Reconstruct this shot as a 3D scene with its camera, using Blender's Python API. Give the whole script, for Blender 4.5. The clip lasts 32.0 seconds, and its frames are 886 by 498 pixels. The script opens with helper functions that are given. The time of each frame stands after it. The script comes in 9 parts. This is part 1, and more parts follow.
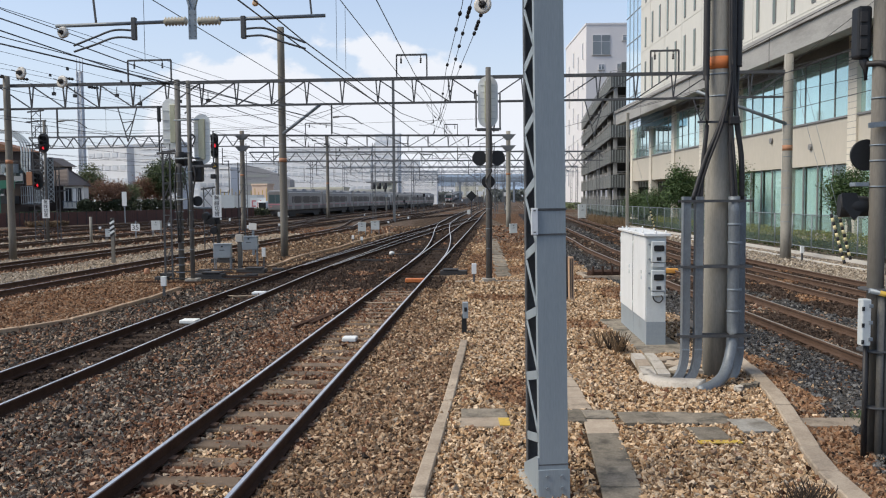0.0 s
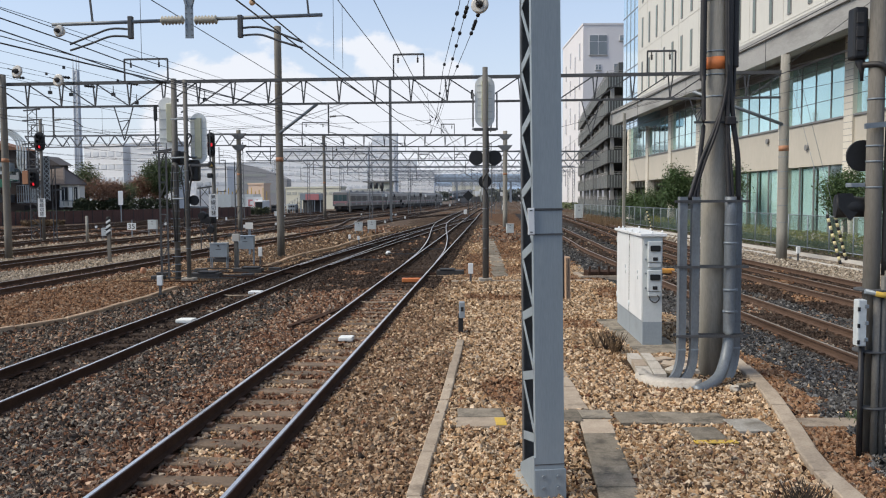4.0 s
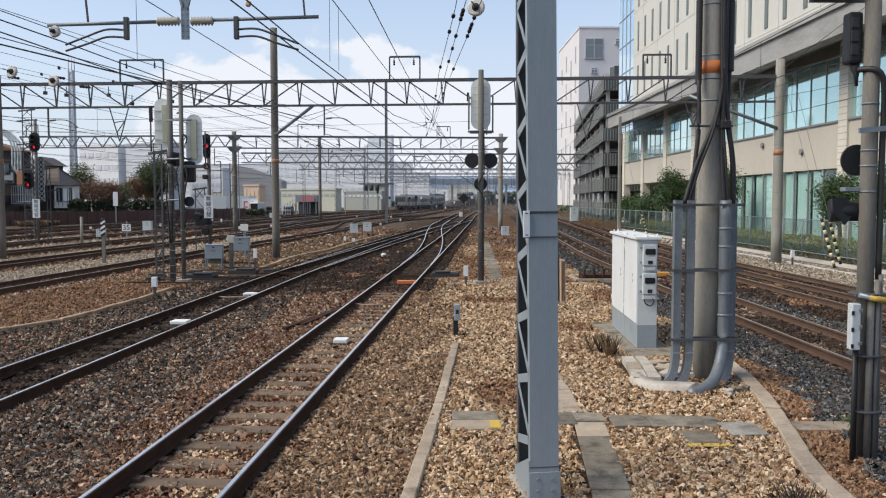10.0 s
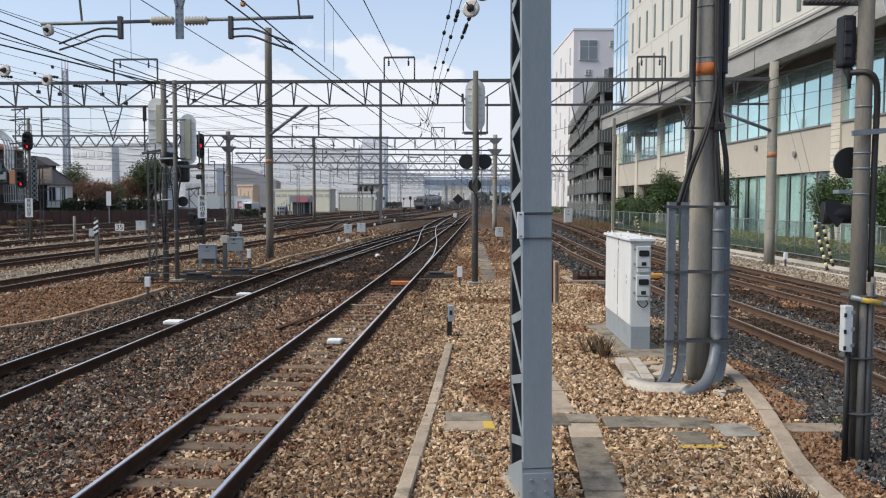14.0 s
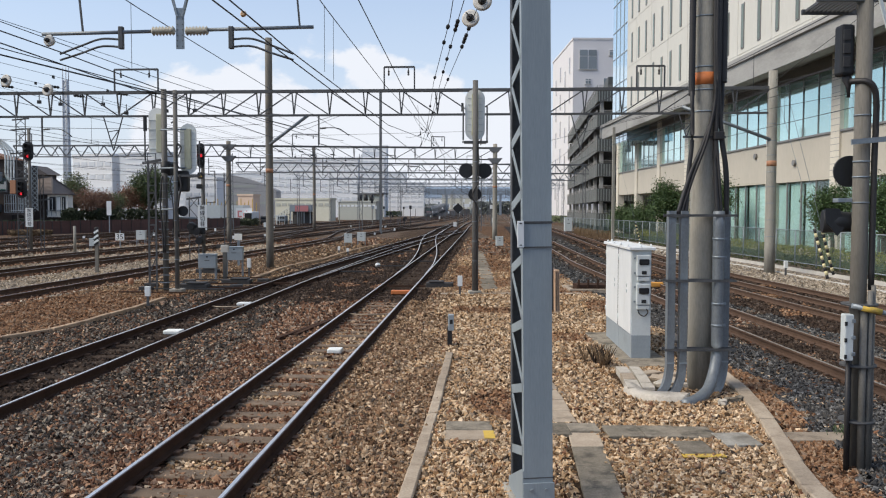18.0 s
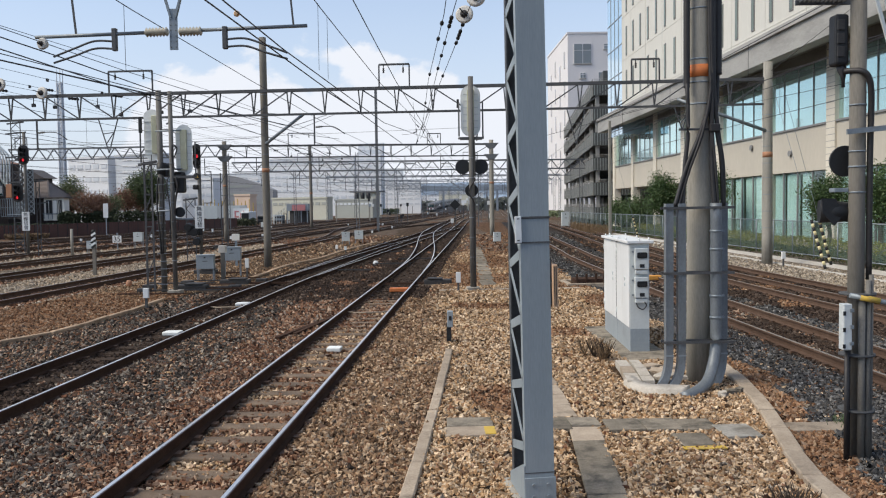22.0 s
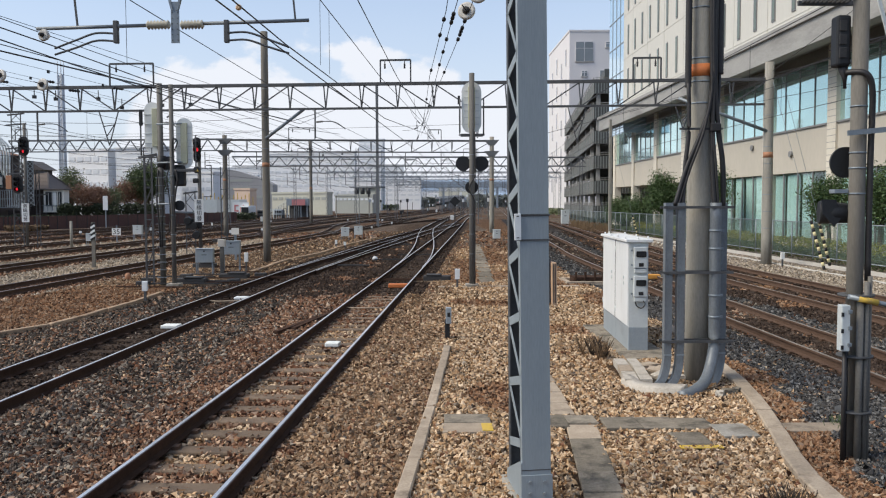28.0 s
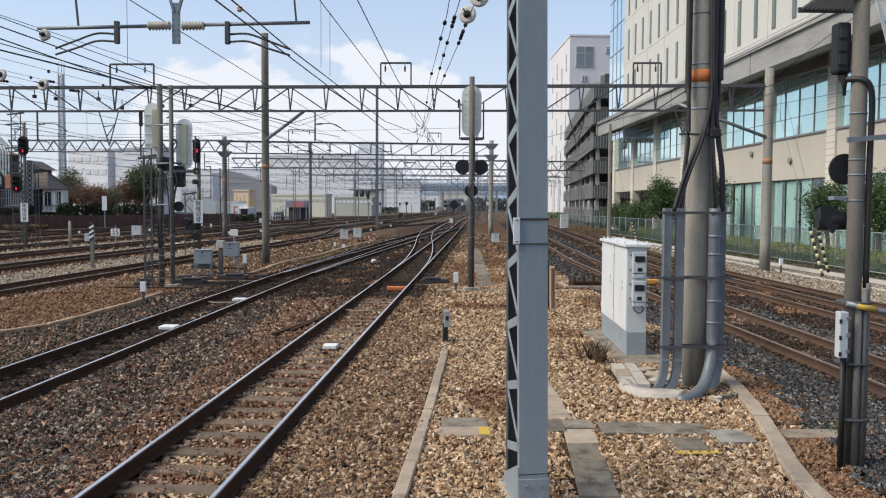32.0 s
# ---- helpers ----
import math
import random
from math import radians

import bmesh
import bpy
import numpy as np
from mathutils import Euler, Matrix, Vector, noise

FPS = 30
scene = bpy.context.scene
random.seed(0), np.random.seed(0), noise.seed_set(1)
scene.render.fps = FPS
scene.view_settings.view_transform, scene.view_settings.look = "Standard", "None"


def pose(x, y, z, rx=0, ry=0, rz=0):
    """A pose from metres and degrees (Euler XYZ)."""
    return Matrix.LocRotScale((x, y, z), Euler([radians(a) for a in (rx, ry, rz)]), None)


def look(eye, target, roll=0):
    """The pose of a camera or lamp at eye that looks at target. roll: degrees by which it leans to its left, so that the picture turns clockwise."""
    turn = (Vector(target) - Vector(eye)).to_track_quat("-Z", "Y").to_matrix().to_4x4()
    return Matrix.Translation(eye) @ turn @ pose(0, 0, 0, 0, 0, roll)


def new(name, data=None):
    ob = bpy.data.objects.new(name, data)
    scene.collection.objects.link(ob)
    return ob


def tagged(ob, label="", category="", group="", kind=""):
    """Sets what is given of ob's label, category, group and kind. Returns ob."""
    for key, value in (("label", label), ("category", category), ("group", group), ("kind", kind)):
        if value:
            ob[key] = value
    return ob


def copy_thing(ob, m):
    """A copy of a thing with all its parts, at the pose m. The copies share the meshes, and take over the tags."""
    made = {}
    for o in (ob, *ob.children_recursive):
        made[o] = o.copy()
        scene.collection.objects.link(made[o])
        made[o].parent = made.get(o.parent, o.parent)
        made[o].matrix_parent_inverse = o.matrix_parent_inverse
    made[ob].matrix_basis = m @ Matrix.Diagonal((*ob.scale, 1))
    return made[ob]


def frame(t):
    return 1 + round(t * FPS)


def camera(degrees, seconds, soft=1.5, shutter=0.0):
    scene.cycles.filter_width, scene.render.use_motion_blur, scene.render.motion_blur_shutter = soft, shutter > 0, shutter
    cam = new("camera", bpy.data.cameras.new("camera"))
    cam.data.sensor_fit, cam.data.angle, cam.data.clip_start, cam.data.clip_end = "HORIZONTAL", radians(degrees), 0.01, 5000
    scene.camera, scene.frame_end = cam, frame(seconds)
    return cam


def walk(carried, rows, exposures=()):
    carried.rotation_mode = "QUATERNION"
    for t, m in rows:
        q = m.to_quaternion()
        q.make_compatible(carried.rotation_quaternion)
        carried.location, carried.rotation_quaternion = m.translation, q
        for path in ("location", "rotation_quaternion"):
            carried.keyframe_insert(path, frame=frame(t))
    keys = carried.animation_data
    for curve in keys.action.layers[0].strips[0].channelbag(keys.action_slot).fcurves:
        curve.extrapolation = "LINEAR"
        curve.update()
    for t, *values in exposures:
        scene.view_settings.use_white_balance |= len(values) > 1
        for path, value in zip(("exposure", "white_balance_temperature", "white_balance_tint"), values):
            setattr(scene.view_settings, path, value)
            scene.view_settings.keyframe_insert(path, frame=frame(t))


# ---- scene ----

cam = camera(56.15, 32.0, soft=1.15)
EYE = (0.0, 0.0, 2.56)
# seconds, then the camera's tilt, lean and turn in degrees: held in the hand on one spot
TURNS = (
    (0, 86.457, 0.392, -0.026),
    (0.5, 86.457, 0.382, -0.029),
    (1, 86.452, 0.358, -0.076),
    (1.5, 86.410, 0.359, -0.078),
    (2, 86.345, 0.404, -0.024),
    (2.5, 86.330, 0.372, -0.087),
    (3, 86.318, 0.323, -0.198),
    (3.5, 86.409, 0.286, -0.224),
    (5.5, 86.461, 0.230, -0.341),
    (6, 86.490, 0.218, -0.348),
    (6.5, 86.558, 0.215, -0.315),
    (7, 86.604, 0.210, -0.299),
    (7.5, 86.620, 0.171, -0.285),
    (8, 86.641, 0.119, -0.326),
    (8.5, 86.642, 0.120, -0.377),
    (9, 86.642, 0.102, -0.432),
    (9.5, 86.613, 0.019, -0.510),
    (10, 86.602, 0.016, -0.558),
    (10.5, 86.594, 0.031, -0.567),
    (11, 86.595, 0.034, -0.552),
    (11.5, 86.581, -0.053, -0.601),
    (12, 86.597, -0.116, -0.670),
    (12.5, 86.647, -0.160, -0.732),
    (13, 86.656, -0.165, -0.804),
    (13.5, 86.670, -0.194, -0.859),
    (14, 86.663, -0.203, -0.958),
    (14.5, 86.603, -0.201, -1.014),
    (16.5, 86.627, -0.353, -1.252),
    (17, 86.812, -0.534, -1.285),
    (17.5, 87.211, -0.456, -1.226),
    (18, 87.290, -0.118, -0.954),
    (18.5, 87.477, 0.202, -0.891),
    (19, 87.904, 0.724, -1.000),
    (19.5, 88.047, 0.889, -1.122),
    (20, 87.986, 0.898, -1.235),
    (20.5, 87.816, 0.923, -1.271),
    (21, 87.580, 0.871, -1.265),
    (21.5, 87.342, 0.885, -1.251),
    (22, 87.061, 0.860, -1.156),
    (22.5, 86.842, 0.851, -1.032),
    (23, 86.771, 0.661, -0.874),
    (23.5, 86.891, 0.482, -0.780),
    (24, 87.079, 0.330, -0.847),
    (24.5, 87.133, 0.303, -1.045),
    (25, 87.087, 0.339, -1.139),
    (25.5, 87.096, 0.334, -1.143),
    (27.5, 86.926, 0.211, -1.108),
    (28, 86.818, 0.182, -1.164),
    (28.5, 86.762, 0.136, -1.183),
    (29, 86.699, 0.058, -1.202),
    (29.5, 86.658, 0.058, -1.214),
    (30, 86.649, -0.074, -1.239),
    (30.5, 86.752, -0.233, -1.235),
    (31, 86.935, -0.279, -1.255),
    (31.5, 87.006, -0.317, -1.244),
    (32, 87.041, -0.328, -1.218),
)
walk(cam, [(t, pose(*EYE, rx, ry, rz)) for t, rx, ry, rz in TURNS], exposures=((0.0, 0.58, 6550, 9), (32.0, 0.58, 6550, 9)))

# ---- light ----
SUN_EL, SUN_AZ = 46.0, 257.0          # degrees; azimuth clockwise from +Y


def node(nt, kind, x=0, y=0, **vals):
    n = nt.nodes.new(kind)
    n.location = (x, y)
    for k, v in vals.items():
        n.inputs[k.replace("_", " ")].default_value = v
    return n


def make_world():
    w = bpy.data.worlds.new("sky")
    scene.world = w
    w.use_nodes = True
    nt = w.node_tree
    nt.nodes.clear()
    out = node(nt, "ShaderNodeOutputWorld")
    bg = node(nt, "ShaderNodeBackground", Strength=0.12)
    sky = node(nt, "ShaderNodeTexSky")
    sky.sky_type, sky.sun_disc = "NISHITA", False
    sky.sun_elevation, sky.sun_rotation = radians(SUN_EL), radians(SUN_AZ)
    sky.air_density, sky.dust_density, sky.ozone_density = 1.0, 0.5, 2.0
    co = node(nt, "ShaderNodeTexCoord")
    mp = node(nt, "ShaderNodeMapping")
    mp.inputs["Scale"].default_value = (1.0, 1.0, 1.7)
    nt.links.new(co.outputs["Generated"], mp.inputs["Vector"])
    big = node(nt, "ShaderNodeTexNoise", Scale=6.5, Detail=11.0, Roughness=0.56, Distortion=0.2)
    nt.links.new(mp.outputs["Vector"], big.inputs["Vector"])
    sep = node(nt, "ShaderNodeSeparateXYZ")
    nt.links.new(co.outputs["Generated"], sep.inputs["Vector"])
    tint = node(nt, "ShaderNodeMix")
    tint.data_type, tint.blend_type = "RGBA", "MULTIPLY"
    tint.inputs["Factor"].default_value = 1.0
    tint.inputs["B"].default_value = (1.08, 1.06, 1.06, 1)
    nt.links.new(sky.outputs["Color"], tint.inputs["A"])
    # pale haze down at the horizon
    haze = node(nt, "ShaderNodeMapRange", From_Min=0.0, From_Max=0.34, To_Min=0.95, To_Max=0.2)
    nt.links.new(sep.outputs["Z"], haze.inputs["Value"])
    veil = node(nt, "ShaderNodeMix")
    veil.data_type = "RGBA"
    veil.inputs["B"].default_value = (3.75, 4.05, 4.75, 1)
    nt.links.new(haze.outputs["Result"], veil.inputs["Factor"])
    nt.links.new(tint.outputs["Result"], veil.inputs["A"])
    # cumulus heaped over the horizon, thinning upwards
    low = node(nt, "ShaderNodeMapRange", From_Min=0.02, From_Max=0.22, To_Min=0.05, To_Max=-0.16)
    nt.links.new(sep.outputs["Z"], low.inputs["Value"])
    add = node(nt, "ShaderNodeMath")
    add.operation = "ADD"
    nt.links.new(big.outputs["Fac"], add.inputs[0])
    nt.links.new(low.outputs["Result"], add.inputs[1])
    # the largest bank of cloud stands over the yard
    bank = node(nt, "ShaderNodeMapRange", From_Min=0.28, From_Max=0.17, To_Min=0.0, To_Max=0.27)
    bank.interpolation_type = "SMOOTHSTEP"
    flat = node(nt, "ShaderNodeMapping")
    flat.inputs["Scale"].default_value = (0.92, 0.3, 1.45)
    nt.links.new(co.outputs["Generated"], flat.inputs["Vector"])
    far = node(nt, "ShaderNodeVectorMath")
    far.operation = "DISTANCE"
    far.inputs[1].default_value = (-0.105 * 0.92, 0.98 * 0.3, 0.055 * 1.45)
    nt.links.new(flat.outputs["Vector"], far.inputs[0])
    nt.links.new(far.outputs["Value"], bank.inputs["Value"])
    heap = node(nt, "ShaderNodeMath")
    heap.operation = "ADD"
    nt.links.new(add.outputs["Value"], heap.inputs[0])
    nt.links.new(bank.outputs["Result"], heap.inputs[1])
    edge = node(nt, "ShaderNodeMapRange", From_Min=0.565, From_Max=0.635)
    edge.interpolation_type = "SMOOTHSTEP"
    nt.links.new(heap.outputs["Value"], edge.inputs["Value"])
    mix = node(nt, "ShaderNodeMix")
    mix.data_type = "RGBA"
    mix.inputs["B"].default_value = (4.85, 5.05, 5.52, 1)
    nt.links.new(edge.outputs["Result"], mix.inputs["Factor"])
    nt.links.new(veil.outputs["Result"], mix.inputs["A"])
    nt.links.new(mix.outputs["Result"], bg.inputs["Color"])
    nt.links.new(bg.outputs["Background"], out.inputs["Surface"])
    sun = new("sun", bpy.data.lights.new("sun", "SUN"))
    sun.data.energy, sun.data.angle, sun.data.color = 2.65, radians(38.0), (1.0, 0.90, 0.75)
    az, el = radians(SUN_AZ), radians(SUN_EL)
    to = Vector((math.sin(az) * math.cos(el), math.cos(az) * math.cos(el), math.sin(el)))
    sun.matrix_world = look(tuple(to * 50), (0, 0, 0))


make_world()

# ---- materials ----


def mat(name, a, b=None, scale=6.0, rough=0.7, metal=0.0, bump=0.0, fine=40.0, vary=0.0, stain=None, stain_at=0.62, stretch=(1, 1, 1), spec=0.4, island=False):
    """Two tones mixed by coarse and fine noise, with fine relief; stain: a third tone in patches; vary: piece to piece."""
    m = bpy.data.materials.new(name)
    m.use_nodes = True
    nt = m.node_tree
    p = nt.nodes["Principled BSDF"]
    b = b or tuple(c * 0.8 for c in a)
    co = node(nt, "ShaderNodeTexCoord")
    mp = node(nt, "ShaderNodeMapping")
    mp.inputs["Scale"].default_value = stretch
    nt.links.new(co.outputs["Object"], mp.inputs["Vector"])
    n1 = node(nt, "ShaderNodeTexNoise", Scale=scale, Detail=6.0, Roughness=0.6)
    n2 = node(nt, "ShaderNodeTexNoise", Scale=fine, Detail=4.0, Roughness=0.6)
    for n in (n1, n2):
        nt.links.new(mp.outputs["Vector"], n.inputs["Vector"])
    avg = node(nt, "ShaderNodeMath")
    avg.operation = "ADD"
    nt.links.new(n1.outputs["Fac"], avg.inputs[0])
    nt.links.new(n2.outputs["Fac"], avg.inputs[1])
    rng = node(nt, "ShaderNodeMapRange", From_Min=0.75, From_Max=1.25)
    nt.links.new(avg.outputs["Value"], rng.inputs["Value"])
    mix = node(nt, "ShaderNodeMix")
    mix.data_type = "RGBA"
    mix.inputs["A"].default_value, mix.inputs["B"].default_value = (*a, 1), (*b, 1)
    nt.links.new(rng.outputs["Result"], mix.inputs["Factor"])
    col = mix.outputs["Result"]
    if stain:
        n3 = node(nt, "ShaderNodeTexNoise", Scale=scale * 0.45, Detail=8.0, Roughness=0.7)
        nt.links.new(mp.outputs["Vector"], n3.inputs["Vector"])
        sr = node(nt, "ShaderNodeMapRange", From_Min=stain_at - 0.08, From_Max=stain_at + 0.08)
        nt.links.new(n3.outputs["Fac"], sr.inputs["Value"])
        ms = node(nt, "ShaderNodeMix")
        ms.data_type = "RGBA"
        ms.inputs["B"].default_value = (*stain, 1)
        nt.links.new(sr.outputs["Result"], ms.inputs["Factor"])
        nt.links.new(col, ms.inputs["A"])
        col = ms.outputs["Result"]
    if vary:
        if island:
            src = node(nt, "ShaderNodeNewGeometry").outputs["Random Per Island"]
        else:
            src = node(nt, "ShaderNodeObjectInfo").outputs["Random"]
        vr = node(nt, "ShaderNodeMapRange", To_Min=1 - vary, To_Max=1 + vary)
        nt.links.new(src, vr.inputs["Value"])
        hs = node(nt, "ShaderNodeHueSaturation")
        nt.links.new(vr.outputs["Result"], hs.inputs["Value"])
        nt.links.new(col, hs.inputs["Color"])
        col = hs.outputs["Color"]
    nt.links.new(col, p.inputs["Base Color"])
    p.inputs["Roughness"].default_value, p.inputs["Metallic"].default_value = rough, metal
    p.inputs["Specular IOR Level"].default_value = spec
    if bump:
        bp = node(nt, "ShaderNodeBump", Strength=min(1.0, bump * 10), Distance=0.01)
        nt.links.new(n2.outputs["Fac"], bp.inputs["Height"])
        nt.links.new(bp.outputs["Normal"], p.inputs["Normal"])
    return m


def stone_mat(name, tones, rough=0.85):
    """Broken stone: every stone its own tone out of a ramp, with grain."""
    m = bpy.data.materials.new(name)
    m.use_nodes = True
    nt = m.node_tree
    p = nt.nodes["Principled BSDF"]
    g = node(nt, "ShaderNodeNewGeometry")
    ramp = node(nt, "ShaderNodeValToRGB")
    els = ramp.color_ramp.elements
    while len(els) < len(tones):
        els.new(0.5)
    for i, (e, c) in enumerate(zip(els, tones)):
        e.position, e.color = i / (len(tones) - 1), (*c, 1)
    nt.links.new(g.outputs["Random Per Island"], ramp.inputs["Fac"])
    co = node(nt, "ShaderNodeTexCoord")
    n = node(nt, "ShaderNodeTexNoise", Scale=55.0, Detail=5.0, Roughness=0.65)
    nt.links.new(co.outputs["Object"], n.inputs["Vector"])
    r = node(nt, "ShaderNodeMapRange", From_Min=0.3, From_Max=0.7, To_Min=0.72, To_Max=1.2)
    nt.links.new(n.outputs["Fac"], r.inputs["Value"])
    hs = node(nt, "ShaderNodeHueSaturation")
    nt.links.new(r.outputs["Result"], hs.inputs["Value"])
    nt.links.new(ramp.outputs["Color"], hs.inputs["Color"])
    nt.links.new(hs.outputs["Color"], p.inputs["Base Color"])
    p.inputs["Roughness"].default_value = rough
    p.inputs["Specular IOR Level"].default_value = 0.06
    return m


def ground_mat():
    """Ballast too fine or too far to lay stone by stone: the zone's tone broken up by cells of stone size."""
    m = bpy.data.materials.new("ballast_ground")
    m.use_nodes = True
    nt = m.node_tree
    p = nt.nodes["Principled BSDF"]
    at = node(nt, "ShaderNodeAttribute")
    at.attribute_name = "zone"
    co = node(nt, "ShaderNodeTexCoord")
    v = node(nt, "ShaderNodeTexVoronoi", Scale=17.0)
    n = node(nt, "ShaderNodeTexNoise", Scale=0.9, Detail=7.0, Roughness=0.65)
    for t in (v, n):
        nt.links.new(co.outputs["Object"], t.inputs["Vector"])
    bw = node(nt, "ShaderNodeSeparateColor")
    nt.links.new(v.outputs["Color"], bw.inputs["Color"])
    r = node(nt, "ShaderNodeMapRange", To_Min=0.45, To_Max=1.45)
    nt.links.new(bw.outputs["Red"], r.inputs["Value"])
    r2 = node(nt, "ShaderNodeMapRange", From_Min=0.3, From_Max=0.7, To_Min=0.75, To_Max=1.25)
    nt.links.new(n.outputs["Fac"], r2.inputs["Value"])
    mul = node(nt, "ShaderNodeMath")
    mul.operation = "MULTIPLY"
    nt.links.new(r.outputs["Result"], mul.inputs[0])
    nt.links.new(r2.outputs["Result"], mul.inputs[1])
    n2 = node(nt, "ShaderNodeTexNoise", Scale=3.6, Detail=9.0, Roughness=0.75)
    nt.links.new(co.outputs["Object"], n2.inputs["Vector"])
    r3 = node(nt, "ShaderNodeMapRange", From_Min=0.32, From_Max=0.68, To_Min=0.5, To_Max=1.45)
    nt.links.new(n2.outputs["Fac"], r3.inputs["Value"])
    mul2 = node(nt, "ShaderNodeMath")
    mul2.operation = "MULTIPLY"
    nt.links.new(mul.outputs["Value"], mul2.inputs[0])
    nt.links.new(r3.outputs["Result"], mul2.inputs[1])
    hs = node(nt, "ShaderNodeHueSaturation")
    nt.links.new(mul2.outputs["Value"], hs.inputs["Value"])
    nt.links.new(at.outputs["Color"], hs.inputs["Color"])
    nt.links.new(hs.outputs["Color"], p.inputs["Base Color"])
    p.inputs["Roughness"].default_value = 0.95
    p.inputs["Specular IOR Level"].default_value = 0.05
    bp = node(nt, "ShaderNodeBump", Strength=0.9, Distance=0.03)
    nt.links.new(v.outputs["Distance"], bp.inputs["Height"])
    bp.invert = True
    nt.links.new(bp.outputs["Normal"], p.inputs["Normal"])
    return m


def glass_mat(name, tint, rough=0.03, spec=1.0, ior=1.9, coat=0.0):
    m = bpy.data.materials.new(name)
    m.use_nodes = True
    nt = m.node_tree
    p = nt.nodes["Principled BSDF"]
    co = node(nt, "ShaderNodeTexCoord")
    n = node(nt, "ShaderNodeTexNoise", Scale=0.35, Detail=3.0)
    nt.links.new(co.outputs["Object"], n.inputs["Vector"])
    mix = node(nt, "ShaderNodeMix")
    mix.data_type = "RGBA"
    mix.inputs["A"].default_value = (*tint, 1)
    mix.inputs["B"].default_value = (*[c * 0.8 for c in tint], 1)
    nt.links.new(n.outputs["Fac"], mix.inputs["Factor"])
    rnd = node(nt, "ShaderNodeObjectInfo")
    rr = node(nt, "ShaderNodeMapRange", To_Min=0.85, To_Max=1.2)
    nt.links.new(rnd.outputs["Random"], rr.inputs["Value"])
    hs = node(nt, "ShaderNodeHueSaturation")
    nt.links.new(rr.outputs["Result"], hs.inputs["Value"])
    nt.links.new(mix.outputs["Result"], hs.inputs["Color"])
    nt.links.new(hs.outputs["Color"], p.inputs["Base Color"])
    p.inputs["Roughness"].default_value = rough
    p.inputs["Specular IOR Level"].default_value = spec
    p.inputs["Metallic"].default_value = coat
    p.inputs["IOR"].default_value = ior
    return m


def clear_glass(name, tint):
    """A pane that shows what hangs behind it and mirrors a little of the sky."""
    m = bpy.data.materials.new(name)
    m.use_nodes = True
    nt = m.node_tree
    nt.nodes.clear()
    out = node(nt, "ShaderNodeOutputMaterial")
    thru = node(nt, "ShaderNodeBsdfTransparent", Color=(*tint, 1))
    gl = node(nt, "ShaderNodeBsdfGlossy", Color=(0.9, 0.95, 0.95, 1), Roughness=0.03)
    mix = node(nt, "ShaderNodeMixShader", Fac=0.15)
    nt.links.new(thru.outputs["BSDF"], mix.inputs[1])
    nt.links.new(gl.outputs["BSDF"], mix.inputs[2])
    nt.links.new(mix.outputs["Shader"], out.inputs["Surface"])
    return m


def glow_mat(name, col, strength):
    m = bpy.data.materials.new(name)
    m.use_nodes = True
    p = m.node_tree.nodes["Principled BSDF"]
    p.inputs["Base Color"].default_value = (*col, 1)
    p.inputs["Emission Color"].default_value = (*col, 1)
    p.inputs["Emission Strength"].default_value = strength
    return m


GROUND = ground_mat()
TAN = stone_mat("tan_ballast", ((0.05, 0.032, 0.020), (0.305, 0.178, 0.092), (0.43, 0.284, 0.158), (0.555, 0.395, 0.25), (0.72, 0.565, 0.395), (0.17, 0.115, 0.072), (0.42, 0.315, 0.21)))
BROWN = stone_mat("brown_ballast", ((0.0196, 0.011, 0.00808), (0.146, 0.0686, 0.0408), (0.221, 0.113, 0.0674), (0.278, 0.165, 0.103), (0.0721, 0.0402, 0.0276), (0.521, 0.367, 0.256), (0.165, 0.0813, 0.0503)))
PALESTONE = stone_mat("pale_sandy_ballast", ((0.07, 0.058, 0.046), (0.30, 0.25, 0.19), (0.44, 0.375, 0.295), (0.23, 0.18, 0.128), (0.58, 0.51, 0.415), (0.17, 0.138, 0.106)))
RUSTY = stone_mat("rusty_ballast", ((0.028, 0.017, 0.011), (0.195, 0.098, 0.052), (0.28, 0.155, 0.086), (0.33, 0.20, 0.12), (0.10, 0.054, 0.034), (0.36, 0.26, 0.175), (0.235, 0.125, 0.068)))
BLUEGREY = stone_mat("blue_grey_ballast", ((0.012, 0.012, 0.012), (0.044, 0.043, 0.043), (0.074, 0.073, 0.072), (0.11, 0.108, 0.106), (0.055, 0.048, 0.042), (0.24, 0.235, 0.225), (0.034, 0.033, 0.033)))
UMBER = stone_mat("umber_ballast", ((0.0289, 0.0182, 0.0118), (0.188, 0.107, 0.0609), (0.279, 0.173, 0.102), (0.356, 0.242, 0.149), (0.101, 0.0648, 0.0406), (0.62, 0.462, 0.311), (0.211, 0.136, 0.0829), (0.154, 0.117, 0.0863)))
SLATE = stone_mat("slate_ballast", ((0.0113, 0.00969, 0.00813), (0.047, 0.0389, 0.0325), (0.0752, 0.0636, 0.0537), (0.108, 0.0929, 0.0789), (0.0564, 0.0415, 0.0317), (0.309, 0.266, 0.218), (0.0338, 0.0283, 0.0236)))
GREY = stone_mat("grey_ballast", ((0.0122, 0.00969, 0.00813), (0.0578, 0.046, 0.0382), (0.0978, 0.0805, 0.0683), (0.0978, 0.0495, 0.0309), (0.131, 0.112, 0.096), (0.378, 0.324, 0.258), (0.042, 0.0335, 0.0276)))
OILY = stone_mat("oily_ballast", ((0.014, 0.010, 0.008), (0.050, 0.034, 0.026), (0.080, 0.055, 0.041), (0.036, 0.027, 0.022), (0.14, 0.104, 0.082)), 0.7)
